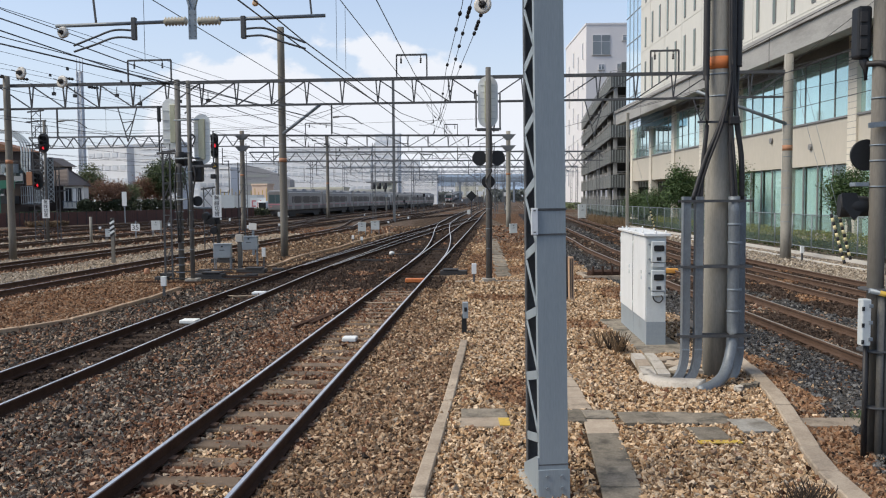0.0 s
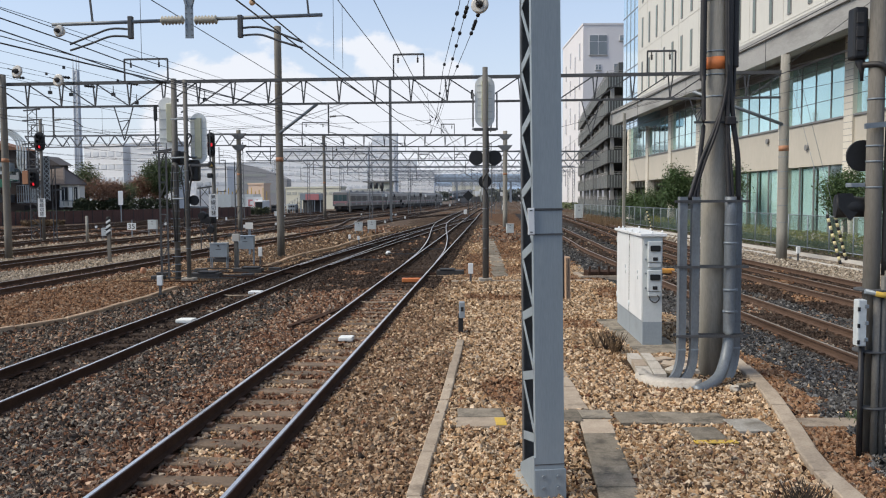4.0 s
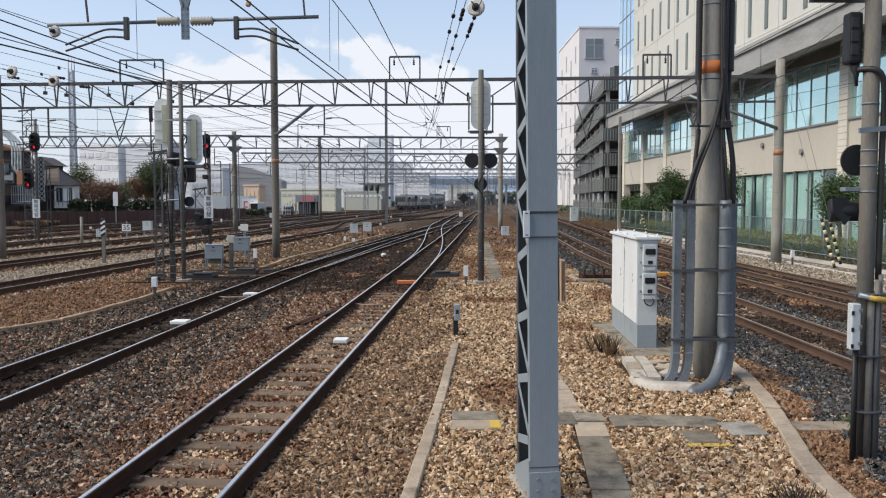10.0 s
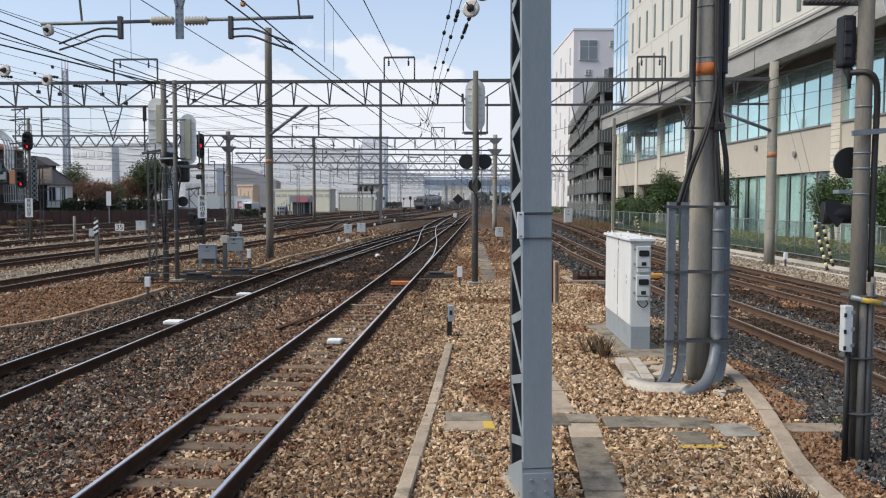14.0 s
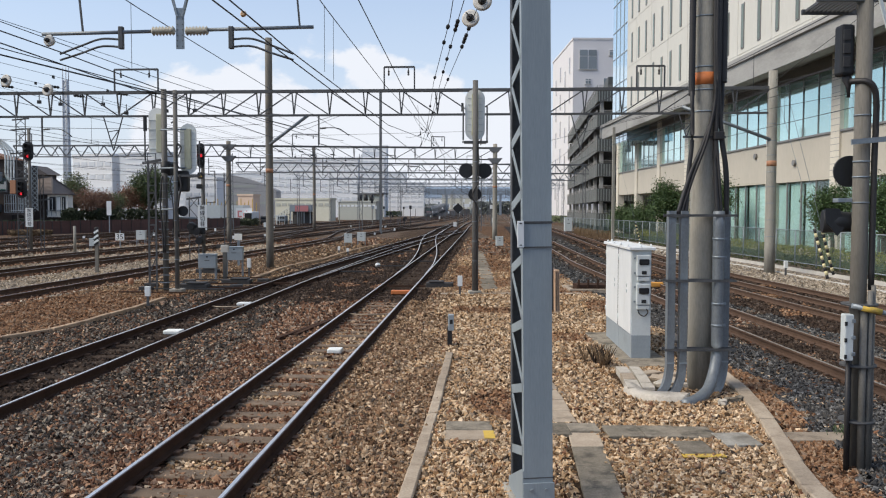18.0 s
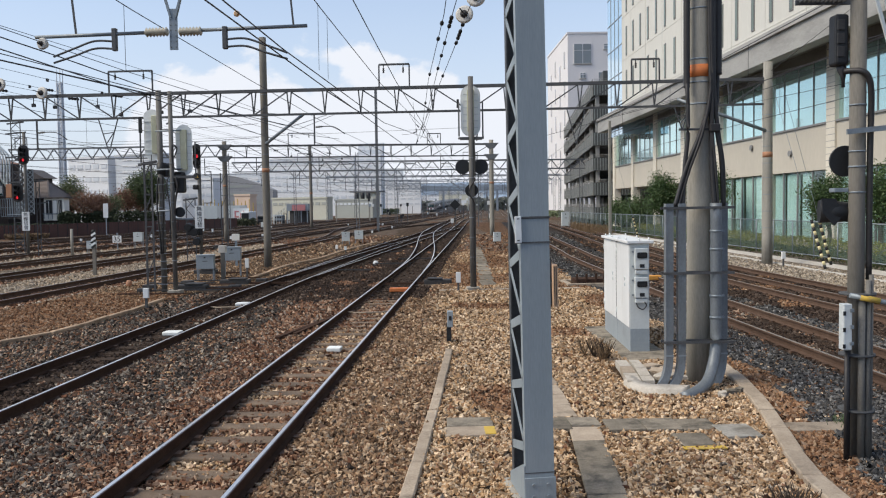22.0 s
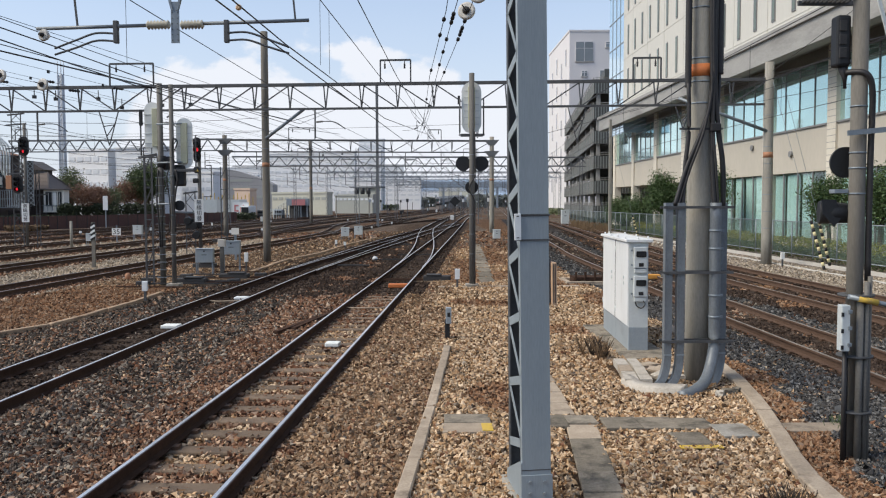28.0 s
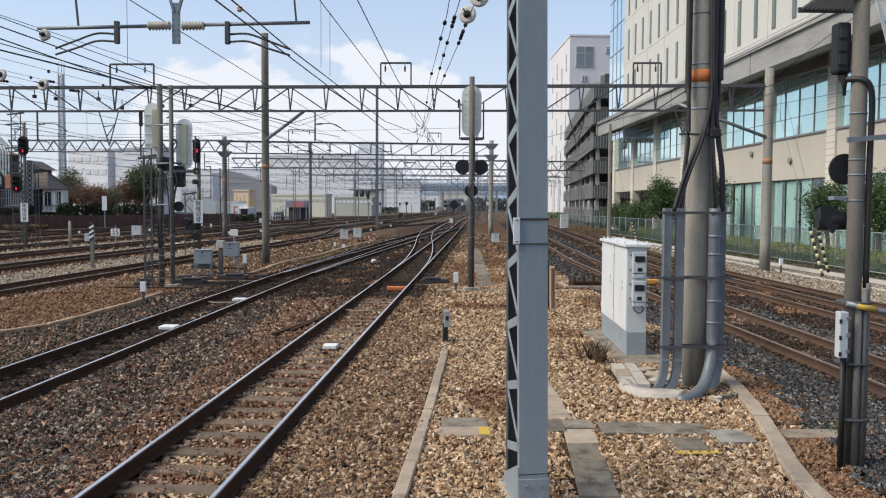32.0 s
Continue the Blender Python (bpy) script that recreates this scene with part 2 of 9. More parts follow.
RAILTOP = mat("worn_rail_steel", (1.0, 0.90, 0.81), (0.86, 0.77, 0.69), rough=0.28, metal=0.95, scale=2.0, fine=90, stretch=(1, 1, 1))
RAILBLUE = mat("blue_grey_rail_steel", (0.20, 0.165, 0.16), (0.11, 0.092, 0.09), rough=0.42, metal=0.7, scale=2.0, fine=90)
DULLTOP = mat("dull_brown_rail_top", (0.25, 0.205, 0.175), (0.40, 0.35, 0.31), rough=0.4, metal=0.6, scale=3, fine=60)
RUST = mat("rusty_rail_side", (0.046, 0.028, 0.021), (0.072, 0.043, 0.031), rough=0.95, scale=4, fine=60, bump=0.03, spec=0.05)
RUSTPALE = mat("dusty_rail_side", (0.085, 0.055, 0.041), (0.12, 0.080, 0.060), rough=0.95, scale=4, fine=60, bump=0.03, spec=0.05)
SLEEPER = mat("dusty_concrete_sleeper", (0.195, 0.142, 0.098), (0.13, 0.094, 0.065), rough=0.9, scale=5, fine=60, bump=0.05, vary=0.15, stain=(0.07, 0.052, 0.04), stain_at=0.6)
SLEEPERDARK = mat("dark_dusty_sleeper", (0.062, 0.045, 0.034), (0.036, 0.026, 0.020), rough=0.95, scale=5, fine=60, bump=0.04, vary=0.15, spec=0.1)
CLIP = mat("rusty_clip", (0.07, 0.042, 0.028), (0.11, 0.06, 0.035), rough=0.8, scale=20, fine=90)
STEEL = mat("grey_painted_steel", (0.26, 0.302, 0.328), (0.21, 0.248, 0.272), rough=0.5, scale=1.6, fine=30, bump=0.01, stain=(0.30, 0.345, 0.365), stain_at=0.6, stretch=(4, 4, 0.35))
STEELDARK = mat("weathered_and_shade_steel", (0.085, 0.088, 0.092), (0.058, 0.06, 0.063), rough=0.6, scale=3, fine=30)
GALV = mat("galvanised_steel", (0.235, 0.27, 0.30), (0.175, 0.205, 0.23), rough=0.5, metal=0.35, scale=9, fine=60, bump=0.006, vary=0.08, stain=(0.29, 0.325, 0.35), stain_at=0.6)
CONC = mat("weathered_concrete_pole", (0.325, 0.31, 0.27), (0.235, 0.225, 0.196), rough=0.85, scale=1.6, fine=30, bump=0.02, stain=(0.15, 0.14, 0.125), stain_at=0.6, stretch=(2, 2, 0.35))
CONCOLD = mat("old_concrete", (0.36, 0.34, 0.30), (0.25, 0.235, 0.205), spec=0.1, rough=0.9, scale=3.5, fine=45, bump=0.04, vary=0.10, stain=(0.16, 0.145, 0.12), stain_at=0.6)
CONCPALE = mat("pale_new_concrete", (0.52, 0.50, 0.46), (0.42, 0.40, 0.365), spec=0.1, rough=0.9, scale=2.5, fine=30, bump=0.03, stain=(0.36, 0.34, 0.30), stain_at=0.62)
CONCTAN = mat("stained_concrete_kerb", (0.42, 0.35, 0.27), (0.29, 0.235, 0.18), spec=0.08, rough=0.92, scale=5, fine=45, bump=0.07, vary=0.14, stain=(0.16, 0.13, 0.10), stain_at=0.62)
KERBBROWN = mat("rust_stained_kerb", (0.43, 0.32, 0.225), (0.29, 0.21, 0.145), spec=0.08, rough=0.92, scale=5, fine=45, bump=0.07, vary=0.14, stain=(0.17, 0.12, 0.085), stain_at=0.6)
SLABDARK = mat("mossy_concrete_slab", (0.28, 0.245, 0.195), (0.165, 0.145, 0.115), spec=0.08, rough=0.95, scale=7, fine=60, bump=0.09, vary=0.22, stain=(0.09, 0.082, 0.068), stain_at=0.56)
WHITE = mat("white_enamel", (0.74, 0.76, 0.76), (0.66, 0.68, 0.68), rough=0.4, scale=1.5, fine=18, stain=(0.56, 0.56, 0.54), stain_at=0.68, stretch=(2, 2, 0.6))
PALEGREY = mat("pale_grey_enamel", (0.56, 0.60, 0.60), (0.50, 0.535, 0.54), rough=0.45, scale=2.5, fine=22)
MIDGREY = mat("mid_grey_enamel", (0.29, 0.33, 0.355), (0.25, 0.285, 0.31), rough=0.5, scale=3, fine=25, stain=(0.22, 0.24, 0.25), stain_at=0.64)
BLACK = mat("matt_black", (0.012, 0.013, 0.015), (0.02, 0.021, 0.023), rough=0.55, scale=6, fine=40)
RUBBER = mat("black_cable", (0.018, 0.017, 0.018), (0.03, 0.028, 0.028), rough=0.5, scale=6, fine=40)
FADEDTAN = mat("faded_tan_plastic", (0.66, 0.44, 0.26), (0.58, 0.38, 0.22), rough=0.6)
FADED = mat("faded_orange_band", (0.40, 0.19, 0.10), (0.33, 0.17, 0.10), rough=0.7, scale=8, fine=40)
ORANGE = mat("orange_band", (0.62, 0.19, 0.055), (0.52, 0.16, 0.05), rough=0.6, scale=8, fine=40)
AMBER = mat("amber_box_paint", (0.68, 0.32, 0.06), (0.58, 0.27, 0.06), rough=0.6, scale=10, fine=50)
YELLOW = mat("yellow_paint", (0.62, 0.42, 0.06), (0.50, 0.33, 0.06), rough=0.7, scale=14, fine=60, stain=(0.3, 0.22, 0.1), stain_at=0.6)
PORCELAIN = mat("porcelain_insulator", (0.48, 0.45, 0.36), (0.38, 0.35, 0.28), rough=0.3, scale=6, fine=30)
PORCWHITE = mat("white_insulator", (0.55, 0.53, 0.48), (0.46, 0.44, 0.40), rough=0.35, scale=6, fine=30)
# far steel: distance haze is mixed into both of these colours
FARSTEEL = mat("haze_paled_steel", (0.15, 0.16, 0.17), (0.115, 0.122, 0.13), rough=0.6)
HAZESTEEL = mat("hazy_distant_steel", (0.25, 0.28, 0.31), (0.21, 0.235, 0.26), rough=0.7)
DUSKPIPE = mat("dull_dark_conduit", (0.16, 0.153, 0.137), (0.115, 0.11, 0.10), rough=0.6, scale=5, fine=40)
WIRE = mat("dark_wire", (0.035, 0.035, 0.038), (0.05, 0.05, 0.052), rough=0.5, metal=0.4)
CREAMPLATE = mat("cream_back_plate", (0.80, 0.82, 0.79), (0.70, 0.72, 0.69), rough=0.5, scale=3, fine=30)
OLIVE = mat("pale_olive_housing", (0.50, 0.50, 0.36), (0.42, 0.42, 0.30), rough=0.5, scale=3, fine=30)
REDLAMP = glow_mat("red_lamp", (1.0, 0.03, 0.05), 0.5)
BEIGEWALL = mat("beige_wall_panel", (0.56, 0.555, 0.51), (0.51, 0.505, 0.465), rough=0.75, scale=0.25, fine=6, stain=(0.48, 0.47, 0.425), stain_at=0.66, stretch=(1, 1, 0.3))
GREIGE = mat("greige_render", (0.48, 0.445, 0.38), (0.44, 0.41, 0.35), rough=0.8, scale=0.3, fine=5, stretch=(1, 1, 0.4))
TILE = mat("cream_tile_pier", (0.64, 0.60, 0.51), (0.56, 0.52, 0.44), rough=0.6, scale=0.8, fine=9, vary=0.08)
LEDGE = mat("grey_metal_ledge", (0.34, 0.335, 0.315), (0.27, 0.265, 0.25), rough=0.6, scale=0.6, fine=8, stain=(0.20, 0.195, 0.18), stain_at=0.6, stretch=(1, 0.5, 2))
JOINT = mat("shallow_wall_joint", (0.47, 0.465, 0.425), (0.43, 0.425, 0.39), rough=0.8)
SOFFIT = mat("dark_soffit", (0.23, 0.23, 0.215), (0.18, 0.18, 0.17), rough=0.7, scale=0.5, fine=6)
GLASS = glass_mat("teal_glass", (0.66, 0.92, 0.90), 0.06, 0.8, 1.7, 0.8)
CURTAIN = mat("mint_curtain", (0.66, 0.76, 0.745), (0.56, 0.66, 0.65), rough=0.85, scale=1.2, fine=20, vary=0.12, stretch=(1, 3, 0.2))
PANEGREY = glass_mat("grey_pane", (0.20, 0.23, 0.25), 0.1, 0.5, 1.5)
PANEPALE = glass_mat("pale_side_pane", (0.27, 0.29, 0.31), 0.15, 0.5, 1.5)
GLASSDIM = mat("dim_window", (0.032, 0.033, 0.035), (0.022, 0.023, 0.025), rough=0.3, spec=0.15)
GLASSDARK = glass_mat("dark_glass", (0.05, 0.07, 0.075))
GLASSSLOT = glass_mat("slot_glass", (0.16, 0.195, 0.165), 0.25, 0.3, 1.45)
GLASSCLEAR = clear_glass("greenish_clear_pane", (0.82, 0.93, 0.93))
DUCT = mat("weathered_duct", (0.20, 0.222, 0.24), (0.14, 0.157, 0.172), rough=0.5, metal=0.3, scale=5, fine=45, bump=0.008, stain=(0.24, 0.275, 0.30), stain_at=0.6, stretch=(1, 1, 0.5))
MORTAR = mat("rough_pale_mortar", (0.52, 0.48, 0.42), (0.37, 0.335, 0.285), spec=0.08, rough=0.95, scale=9, fine=40, bump=0.08, stain=(0.25, 0.23, 0.195), stain_at=0.62)
CONCBROWN = mat("brown_weathered_concrete_pole", (0.20, 0.185, 0.158), (0.14, 0.13, 0.112), rough=0.88, scale=1.6, fine=30, bump=0.02, stain=(0.10, 0.092, 0.08), stain_at=0.6, stretch=(2, 2, 0.35))
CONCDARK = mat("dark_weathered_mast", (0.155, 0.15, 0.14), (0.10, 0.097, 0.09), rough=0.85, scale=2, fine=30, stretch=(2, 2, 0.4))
GLASSBLUE = glass_mat("blue_curtain_glass", (0.55, 0.74, 0.88), 0.03, 0.8, 1.7, 0.6)
FRAMEGREY = mat("grey_window_frame", (0.22, 0.22, 0.22), (0.18, 0.18, 0.18), rough=0.5)
LOUVRE = mat("pale_green_grey_louvre", (0.26, 0.28, 0.27), (0.19, 0.205, 0.20), rough=0.6, scale=0.7, fine=12)
PARKGREY = mat("grey_parking_panel", (0.085, 0.09, 0.087), (0.062, 0.067, 0.065), rough=0.6, scale=0.7, fine=12)
WHITEWALL = mat("white_tower_wall", (0.67, 0.655, 0.655), (0.63, 0.615, 0.615), rough=0.7, scale=0.2, fine=5)
MESHGREY = mat("fence_mesh", (0.12, 0.17, 0.15), (0.09, 0.13, 0.115), rough=0.6)
LEAF = mat("dark_leaf", (0.045, 0.085, 0.028), (0.075, 0.12, 0.04), rough=0.6, scale=2, fine=14, vary=0.35, island=True)
LEAFFAR = mat("olive_leaf", (0.10, 0.125, 0.055), (0.14, 0.16, 0.075), rough=0.65, scale=2, fine=14, vary=0.35, island=True)
LEAFRED = mat("autumn_leaf", (0.25, 0.125, 0.078), (0.16, 0.095, 0.062), rough=0.65, scale=2, fine=14, vary=0.35, island=True)
HEDGE = mat("yellow_green_hedge", (0.26, 0.25, 0.035), (0.13, 0.16, 0.03), rough=0.65, scale=2, fine=14, vary=0.3, island=True)
DRYGRASS = mat("dry_grass", (0.20, 0.135, 0.075), (0.13, 0.085, 0.05), rough=0.8, vary=0.3, island=True)
BARK = mat("bark", (0.085, 0.065, 0.048), (0.055, 0.042, 0.032), rough=0.9, scale=8, fine=40)
BROWNFENCE = mat("brown_sheet_fence", (0.115, 0.053, 0.043), (0.080, 0.040, 0.033), rough=0.6, scale=0.6, fine=8)
HOUSEWALL = mat("cream_house_wall", (0.78, 0.76, 0.70), (0.72, 0.70, 0.64), rough=0.8, scale=0.6, fine=8)
ROOFTILE = mat("brown_roof", (0.20, 0.165, 0.145), (0.15, 0.125, 0.11), rough=0.8, scale=1.2, fine=10)
DARKHOUSE = mat("dark_timber_wall", (0.055, 0.040, 0.035), (0.035, 0.028, 0.026), rough=0.8, scale=0.8, fine=9)
# HAZEGREY and HAZEWHITE carry distance haze in their base colours
HAZEGREY = mat("haze_paled_grey_wall", (0.60, 0.635, 0.67), (0.55, 0.58, 0.615), rough=0.9, scale=0.08, fine=1.5)
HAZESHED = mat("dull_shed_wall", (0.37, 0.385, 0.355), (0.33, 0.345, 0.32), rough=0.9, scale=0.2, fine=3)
HAZEWHITE = mat("haze_paled_white_wall", (0.72, 0.735, 0.75), (0.67, 0.685, 0.70), rough=0.9, scale=0.08, fine=1.5)
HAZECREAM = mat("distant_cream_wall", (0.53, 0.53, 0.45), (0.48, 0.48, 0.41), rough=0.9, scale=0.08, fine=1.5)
HAZESALMON = mat("salmon_wall", (0.62, 0.48, 0.38), (0.57, 0.44, 0.35), rough=0.9, scale=0.1, fine=1.5)
TRAINBODY = mat("stainless_train_body", (0.36, 0.36, 0.355), (0.29, 0.29, 0.287), rough=0.45, metal=0.3, scale=0.5, fine=8, stretch=(1, 0.2, 2))
TRAINDOOR = mat("brushed_train_door", (0.36, 0.36, 0.355), (0.30, 0.30, 0.298), rough=0.45, metal=0.3, scale=0.5, fine=8)
TRAINLOWER = mat("dull_lower_panel", (0.22, 0.21, 0.20), (0.17, 0.165, 0.16), rough=0.5, metal=0.2)
TRAINROOF = mat("grey_train_roof", (0.30, 0.305, 0.31), (0.24, 0.245, 0.25), rough=0.7, scale=0.8, fine=8)
TRAINSTRIPE = mat("pink_stripe", (0.50, 0.20, 0.24), (0.45, 0.18, 0.22), rough=0.5)
UNDER = mat("dark_underframe", (0.03, 0.03, 0.032), (0.045, 0.043, 0.042), rough=0.7)
GREENCLOTH = mat("green_sheet", (0.03, 0.16, 0.10), (0.025, 0.12, 0.08), rough=0.6)
SIGNRED = mat("red_sign_face", (0.55, 0.22, 0.22), (0.5, 0.2, 0.2), rough=0.5)

# ---- mesh helpers ----


def mesh_from(bm, name):
    me = bpy.data.meshes.new(name)
    bm.to_mesh(me)
    bm.free()
    return me


def part(name, bm, material, parent=None, label="", smooth=False):
    """Links a bmesh as one mesh object under a thing or part."""
    me = mesh_from(bm, name)
    mats = material if isinstance(material, (list, tuple)) else [material]
    for mm in mats:
        me.materials.append(mm)
    if smooth:
        for f in me.polygons:
            f.use_smooth = True
    ob = new(name, me)
    ob.parent = parent
    if label:
        tagged(ob, label)
    return ob


def thing(name, label, category, m=None, group="", kind=""):
    ob = new(name)
    ob.empty_display_size = 0.2
    if m is not None:
        ob.matrix_world = m
    return tagged(ob, label, category, group, kind)


def box(bm, x0, x1, y0, y1, z0, z1, bevel=0.0, mi=0):
    r = bmesh.ops.create_cube(bm, size=1.0)
    vs = r["verts"]
    for v in vs:
        v.co = Vector(((x0 + x1) / 2 + v.co.x * (x1 - x0), (y0 + y1) / 2 + v.co.y * (y1 - y0), (z0 + z1) / 2 + v.co.z * (z1 - z0)))
    fs = {f for v in vs for f in v.link_faces}
    for f in fs:
        f.material_index = mi
    if bevel:
        es = list({e for v in vs for e in v.link_edges})
        bmesh.ops.bevel(bm, geom=es, offset=bevel, segments=2, profile=0.5, affect="EDGES")
    return vs


def bar(bm, a, b, w, h=None, up=(0, 0, 1)):
    """A rectangular bar from a to b."""
    a, b = Vector(a), Vector(b)
    d = b - a
    h = h or w
    z = d.normalized()
    s = z.cross(Vector(up))
    if s.length < 1e-4:
        s = z.cross(Vector((1, 0, 0)))
    s.normalize()
    u = s.cross(z)
    vs = []
    for p in (a, b):
        for sx, sy in ((-1, -1), (1, -1), (1, 1), (-1, 1)):
            vs.append(bm.verts.new(p + s * sx * w / 2 + u * sy * h / 2))
    for f in ((3, 2, 1, 0), (4, 5, 6, 7), (0, 1, 5, 4), (1, 2, 6, 5), (2, 3, 7, 6), (3, 0, 4, 7)):
        bm.faces.new([vs[i] for i in f])
    return vs


def tube(bm, pts, r, seg=8, caps=True, radii=None):
    """A round tube along points."""
    pts = [Vector(p) for p in pts]
    rings = []
    ref = Vector((0, 0, 1))
    for i, p in enumerate(pts):
        d = (pts[min(i + 1, len(pts) - 1)] - pts[max(i - 1, 0)]).normalized()
        s = d.cross(ref)
        if s.length < 0.05:
            s = d.cross(Vector((1, 0, 0)))
        s.normalize()
        u = s.cross(d)
        rr = radii[i] if radii else r
        rings.append([bm.verts.new(p + (s * math.cos(2 * math.pi * k / seg) + u * math.sin(2 * math.pi * k / seg)) * rr) for k in range(seg)])
    for a, b in zip(rings, rings[1:]):
        for k in range(seg):
            f = bm.faces.new((a[k], a[(k + 1) % seg], b[(k + 1) % seg], b[k]))
            f.smooth = seg > 5
    if caps:
        bm.faces.new(list(reversed(rings[0])))
        bm.faces.new(rings[-1])


def sweep(bm, pts, w, h, side=(1, 0, 0)):
    """A rectangular section swept along points, w along side and h across it."""
    rings = []
    for i, p in enumerate(pts):
        d = (pts[min(i + 1, len(pts) - 1)] - pts[max(i - 1, 0)]).normalized()
        u = d.cross(Vector(side)).normalized()
        s = u.cross(d)
        rings.append([bm.verts.new(p + s * a * w / 2 + u * b * h / 2) for a, b in ((-1, -1), (1, -1), (1, 1), (-1, 1))])
    for a, b in zip(rings, rings[1:]):
        for k in range(4):
            bm.faces.new((a[k], a[(k + 1) % 4], b[(k + 1) % 4], b[k]))
    bm.faces.new(rings[0])
    bm.faces.new(list(reversed(rings[-1])))
    bmesh.ops.recalc_face_normals(bm, faces=bm.faces)


def cyl(bm, x, y, z0, z1, r0, r1=None, seg=16):
    tube(bm, [(x, y, z0), (x, y, z1)], r0, seg, True, [r0, r0 if r1 is None else r1])


def spline(pts, n):
    """Points along a smooth curve through pts (Catmull-Rom), n to a span."""
    pts = [Vector(p) for p in pts]
    out = []
    for i in range(len(pts) - 1):
        p0, p1, p2 = pts[max(i - 1, 0)], pts[i], pts[i + 1]
        p3 = pts[min(i + 2, len(pts) - 1)]
        for k in range(n):
            t = k / n
            out.append(0.5 * ((2 * p1) + (p2 - p0) * t + (2 * p0 - 5 * p1 + 4 * p2 - p3) * t * t + (3 * p1 - p0 - 3 * p2 + p3) * t ** 3))
    out.append(pts[-1])
    return out


def plate(bm, outline, depth, axis="y"):
    """A flat plate: outline in (x, z), thickness along y from 0 to depth."""
    front = [bm.verts.new((x, 0, z)) for x, z in outline]
    back = [bm.verts.new((x, depth, z)) for x, z in outline]
    bm.faces.new(front)
    bm.faces.new(list(reversed(back)))
    n = len(outline)
    for i in range(n):
        bm.faces.new((front[(i + 1) % n], front[i], back[i], back[(i + 1) % n]))


def stadium(w, h, seg=10):
    """Outline of an upright slot with round ends."""
    r = w / 2
    o = [(r * math.cos(math.pi * k / seg), h / 2 - r + r * math.sin(math.pi * k / seg)) for k in range(seg + 1)]
    return o + [(-x, -z) for x, z in o]


def disc(bm, x, y, z, r, t, seg=24):
    """A round plate facing along y."""
    tube(bm, [(x, y, z), (x, y + t, z)], r, seg)

# ---- the plan: track centre lines over y ----


TRACKS = {
    "a": [(-3.15, -6), (-2.81, 0), (-1.83, 14.6), (-0.33, 37), (1.12, 58.3), (3.25, 90), (7.4, 150), (19.5, 300), (36, 520)],
    "branch": [(-0.72, 31.5), (-0.33, 39), (-0.1, 50), (-0.04, 66), (0.25, 82), (1.2, 100), (3.2, 130)],
    "b": [(-6.9, -6), (-6.5, 2), (-5.81, 11.8), (-4.89, 27.5), (-4.1, 37.3), (-2.44, 56.1), (0.36, 84.3), (3.2, 130), (16, 300), (33, 520)],
    "crossing": [(-4.6, 30.5), (-3.6, 40), (-1.7, 56), (0.6, 74), (3.4, 96), (4.0, 102)],
    "c": [(-15.2, -6), (-14.8, 2), (-12.5, 24.4), (-10.8, 42.9), (-9.86, 51), (-4.7, 105), (0, 160), (13, 300), (29, 520)],
    "d": [(-20.2, -6), (-16.9, 32), (-13.3, 68), (-8.8, 115), (-3, 175), (10, 300), (25, 520)],
    "e": [(-24.6, -6), (-23.7, 6), (-17.6, 67), (-12.8, 115), (-6.3, 180), (6.5, 290), (21, 520)],
    "f": [(-29.6, -6), (-27.6, 14), (-22.8, 62), (-17.2, 115), (-10, 180), (3.2, 290), (16, 520)],
    "g": [(-34.6, -6), (-32.2, 20), (-28, 57), (-22.4, 108), (-15.6, 170), (-6, 225), (-1.5, 270), (1, 310), (2.9, 355), (5.5, 400)],
    "h": [(-39.2, -6), (-36.8, 20), (-32.6, 57), (-27, 108), (-18.6, 165), (-9.4, 212)],
    "i": [(-44, -6), (-41.3, 20), (-37, 57), (-32, 92), (-26.6, 115), (-22.6, 140)],
    "r1": [(7.4, -6), (7.15, 4), (6.98, 15), (7.34, 36.5), (7.98, 47.2), (10.2, 80), (14.5, 140), (27, 300), (44, 520)],
    "r2": [(10.9, -6), (10.5, 8), (10.22, 25), (10.61, 40.4), (13.45, 74.2), (18.5, 140), (31, 300), (48, 520)],
}


def between(k0, y0, k1, y1):
    """Centre line of a turnout from one track at y0 to another at y1."""
    f = lambda k, y: float(np.interp(y, [q[1] for q in TRACKS[k]], [q[0] for q in TRACKS[k]]))
    out = []
    for i in range(7):
        s = i / 6
        y = y0 + (y1 - y0) * s
        w = s * s * (3 - 2 * s)
        out.append((f(k0, y) * (1 - w) + f(k1, y) * w, y))
    return out


TRACKS["turnout_cd"] = between("c", 62, "d", 108)
TRACKS["turnout_de"] = between("d", 58, "e", 104)
TRACKS["turnout_ef"] = between("e", 84, "f", 130)
TRACKS["turnout_fg"] = between("f", 60, "g", 112)
TRACKS["turnout_bc"] = between("c", 84, "b", 140)
TRACKS["turnout_dc"] = between("d", 100, "c", 150)
LINES = {k: spline([(x, y, 0) for x, y in v], 10) for k, v in TRACKS.items()}
XS = {k: (np.array([p.y for p in v]), np.array([p.x for p in v])) for k, v in LINES.items()}


def track_x(k, y):
    return float(np.interp(y, XS[k][0], XS[k][1]))


RAIL_Z = 0.10

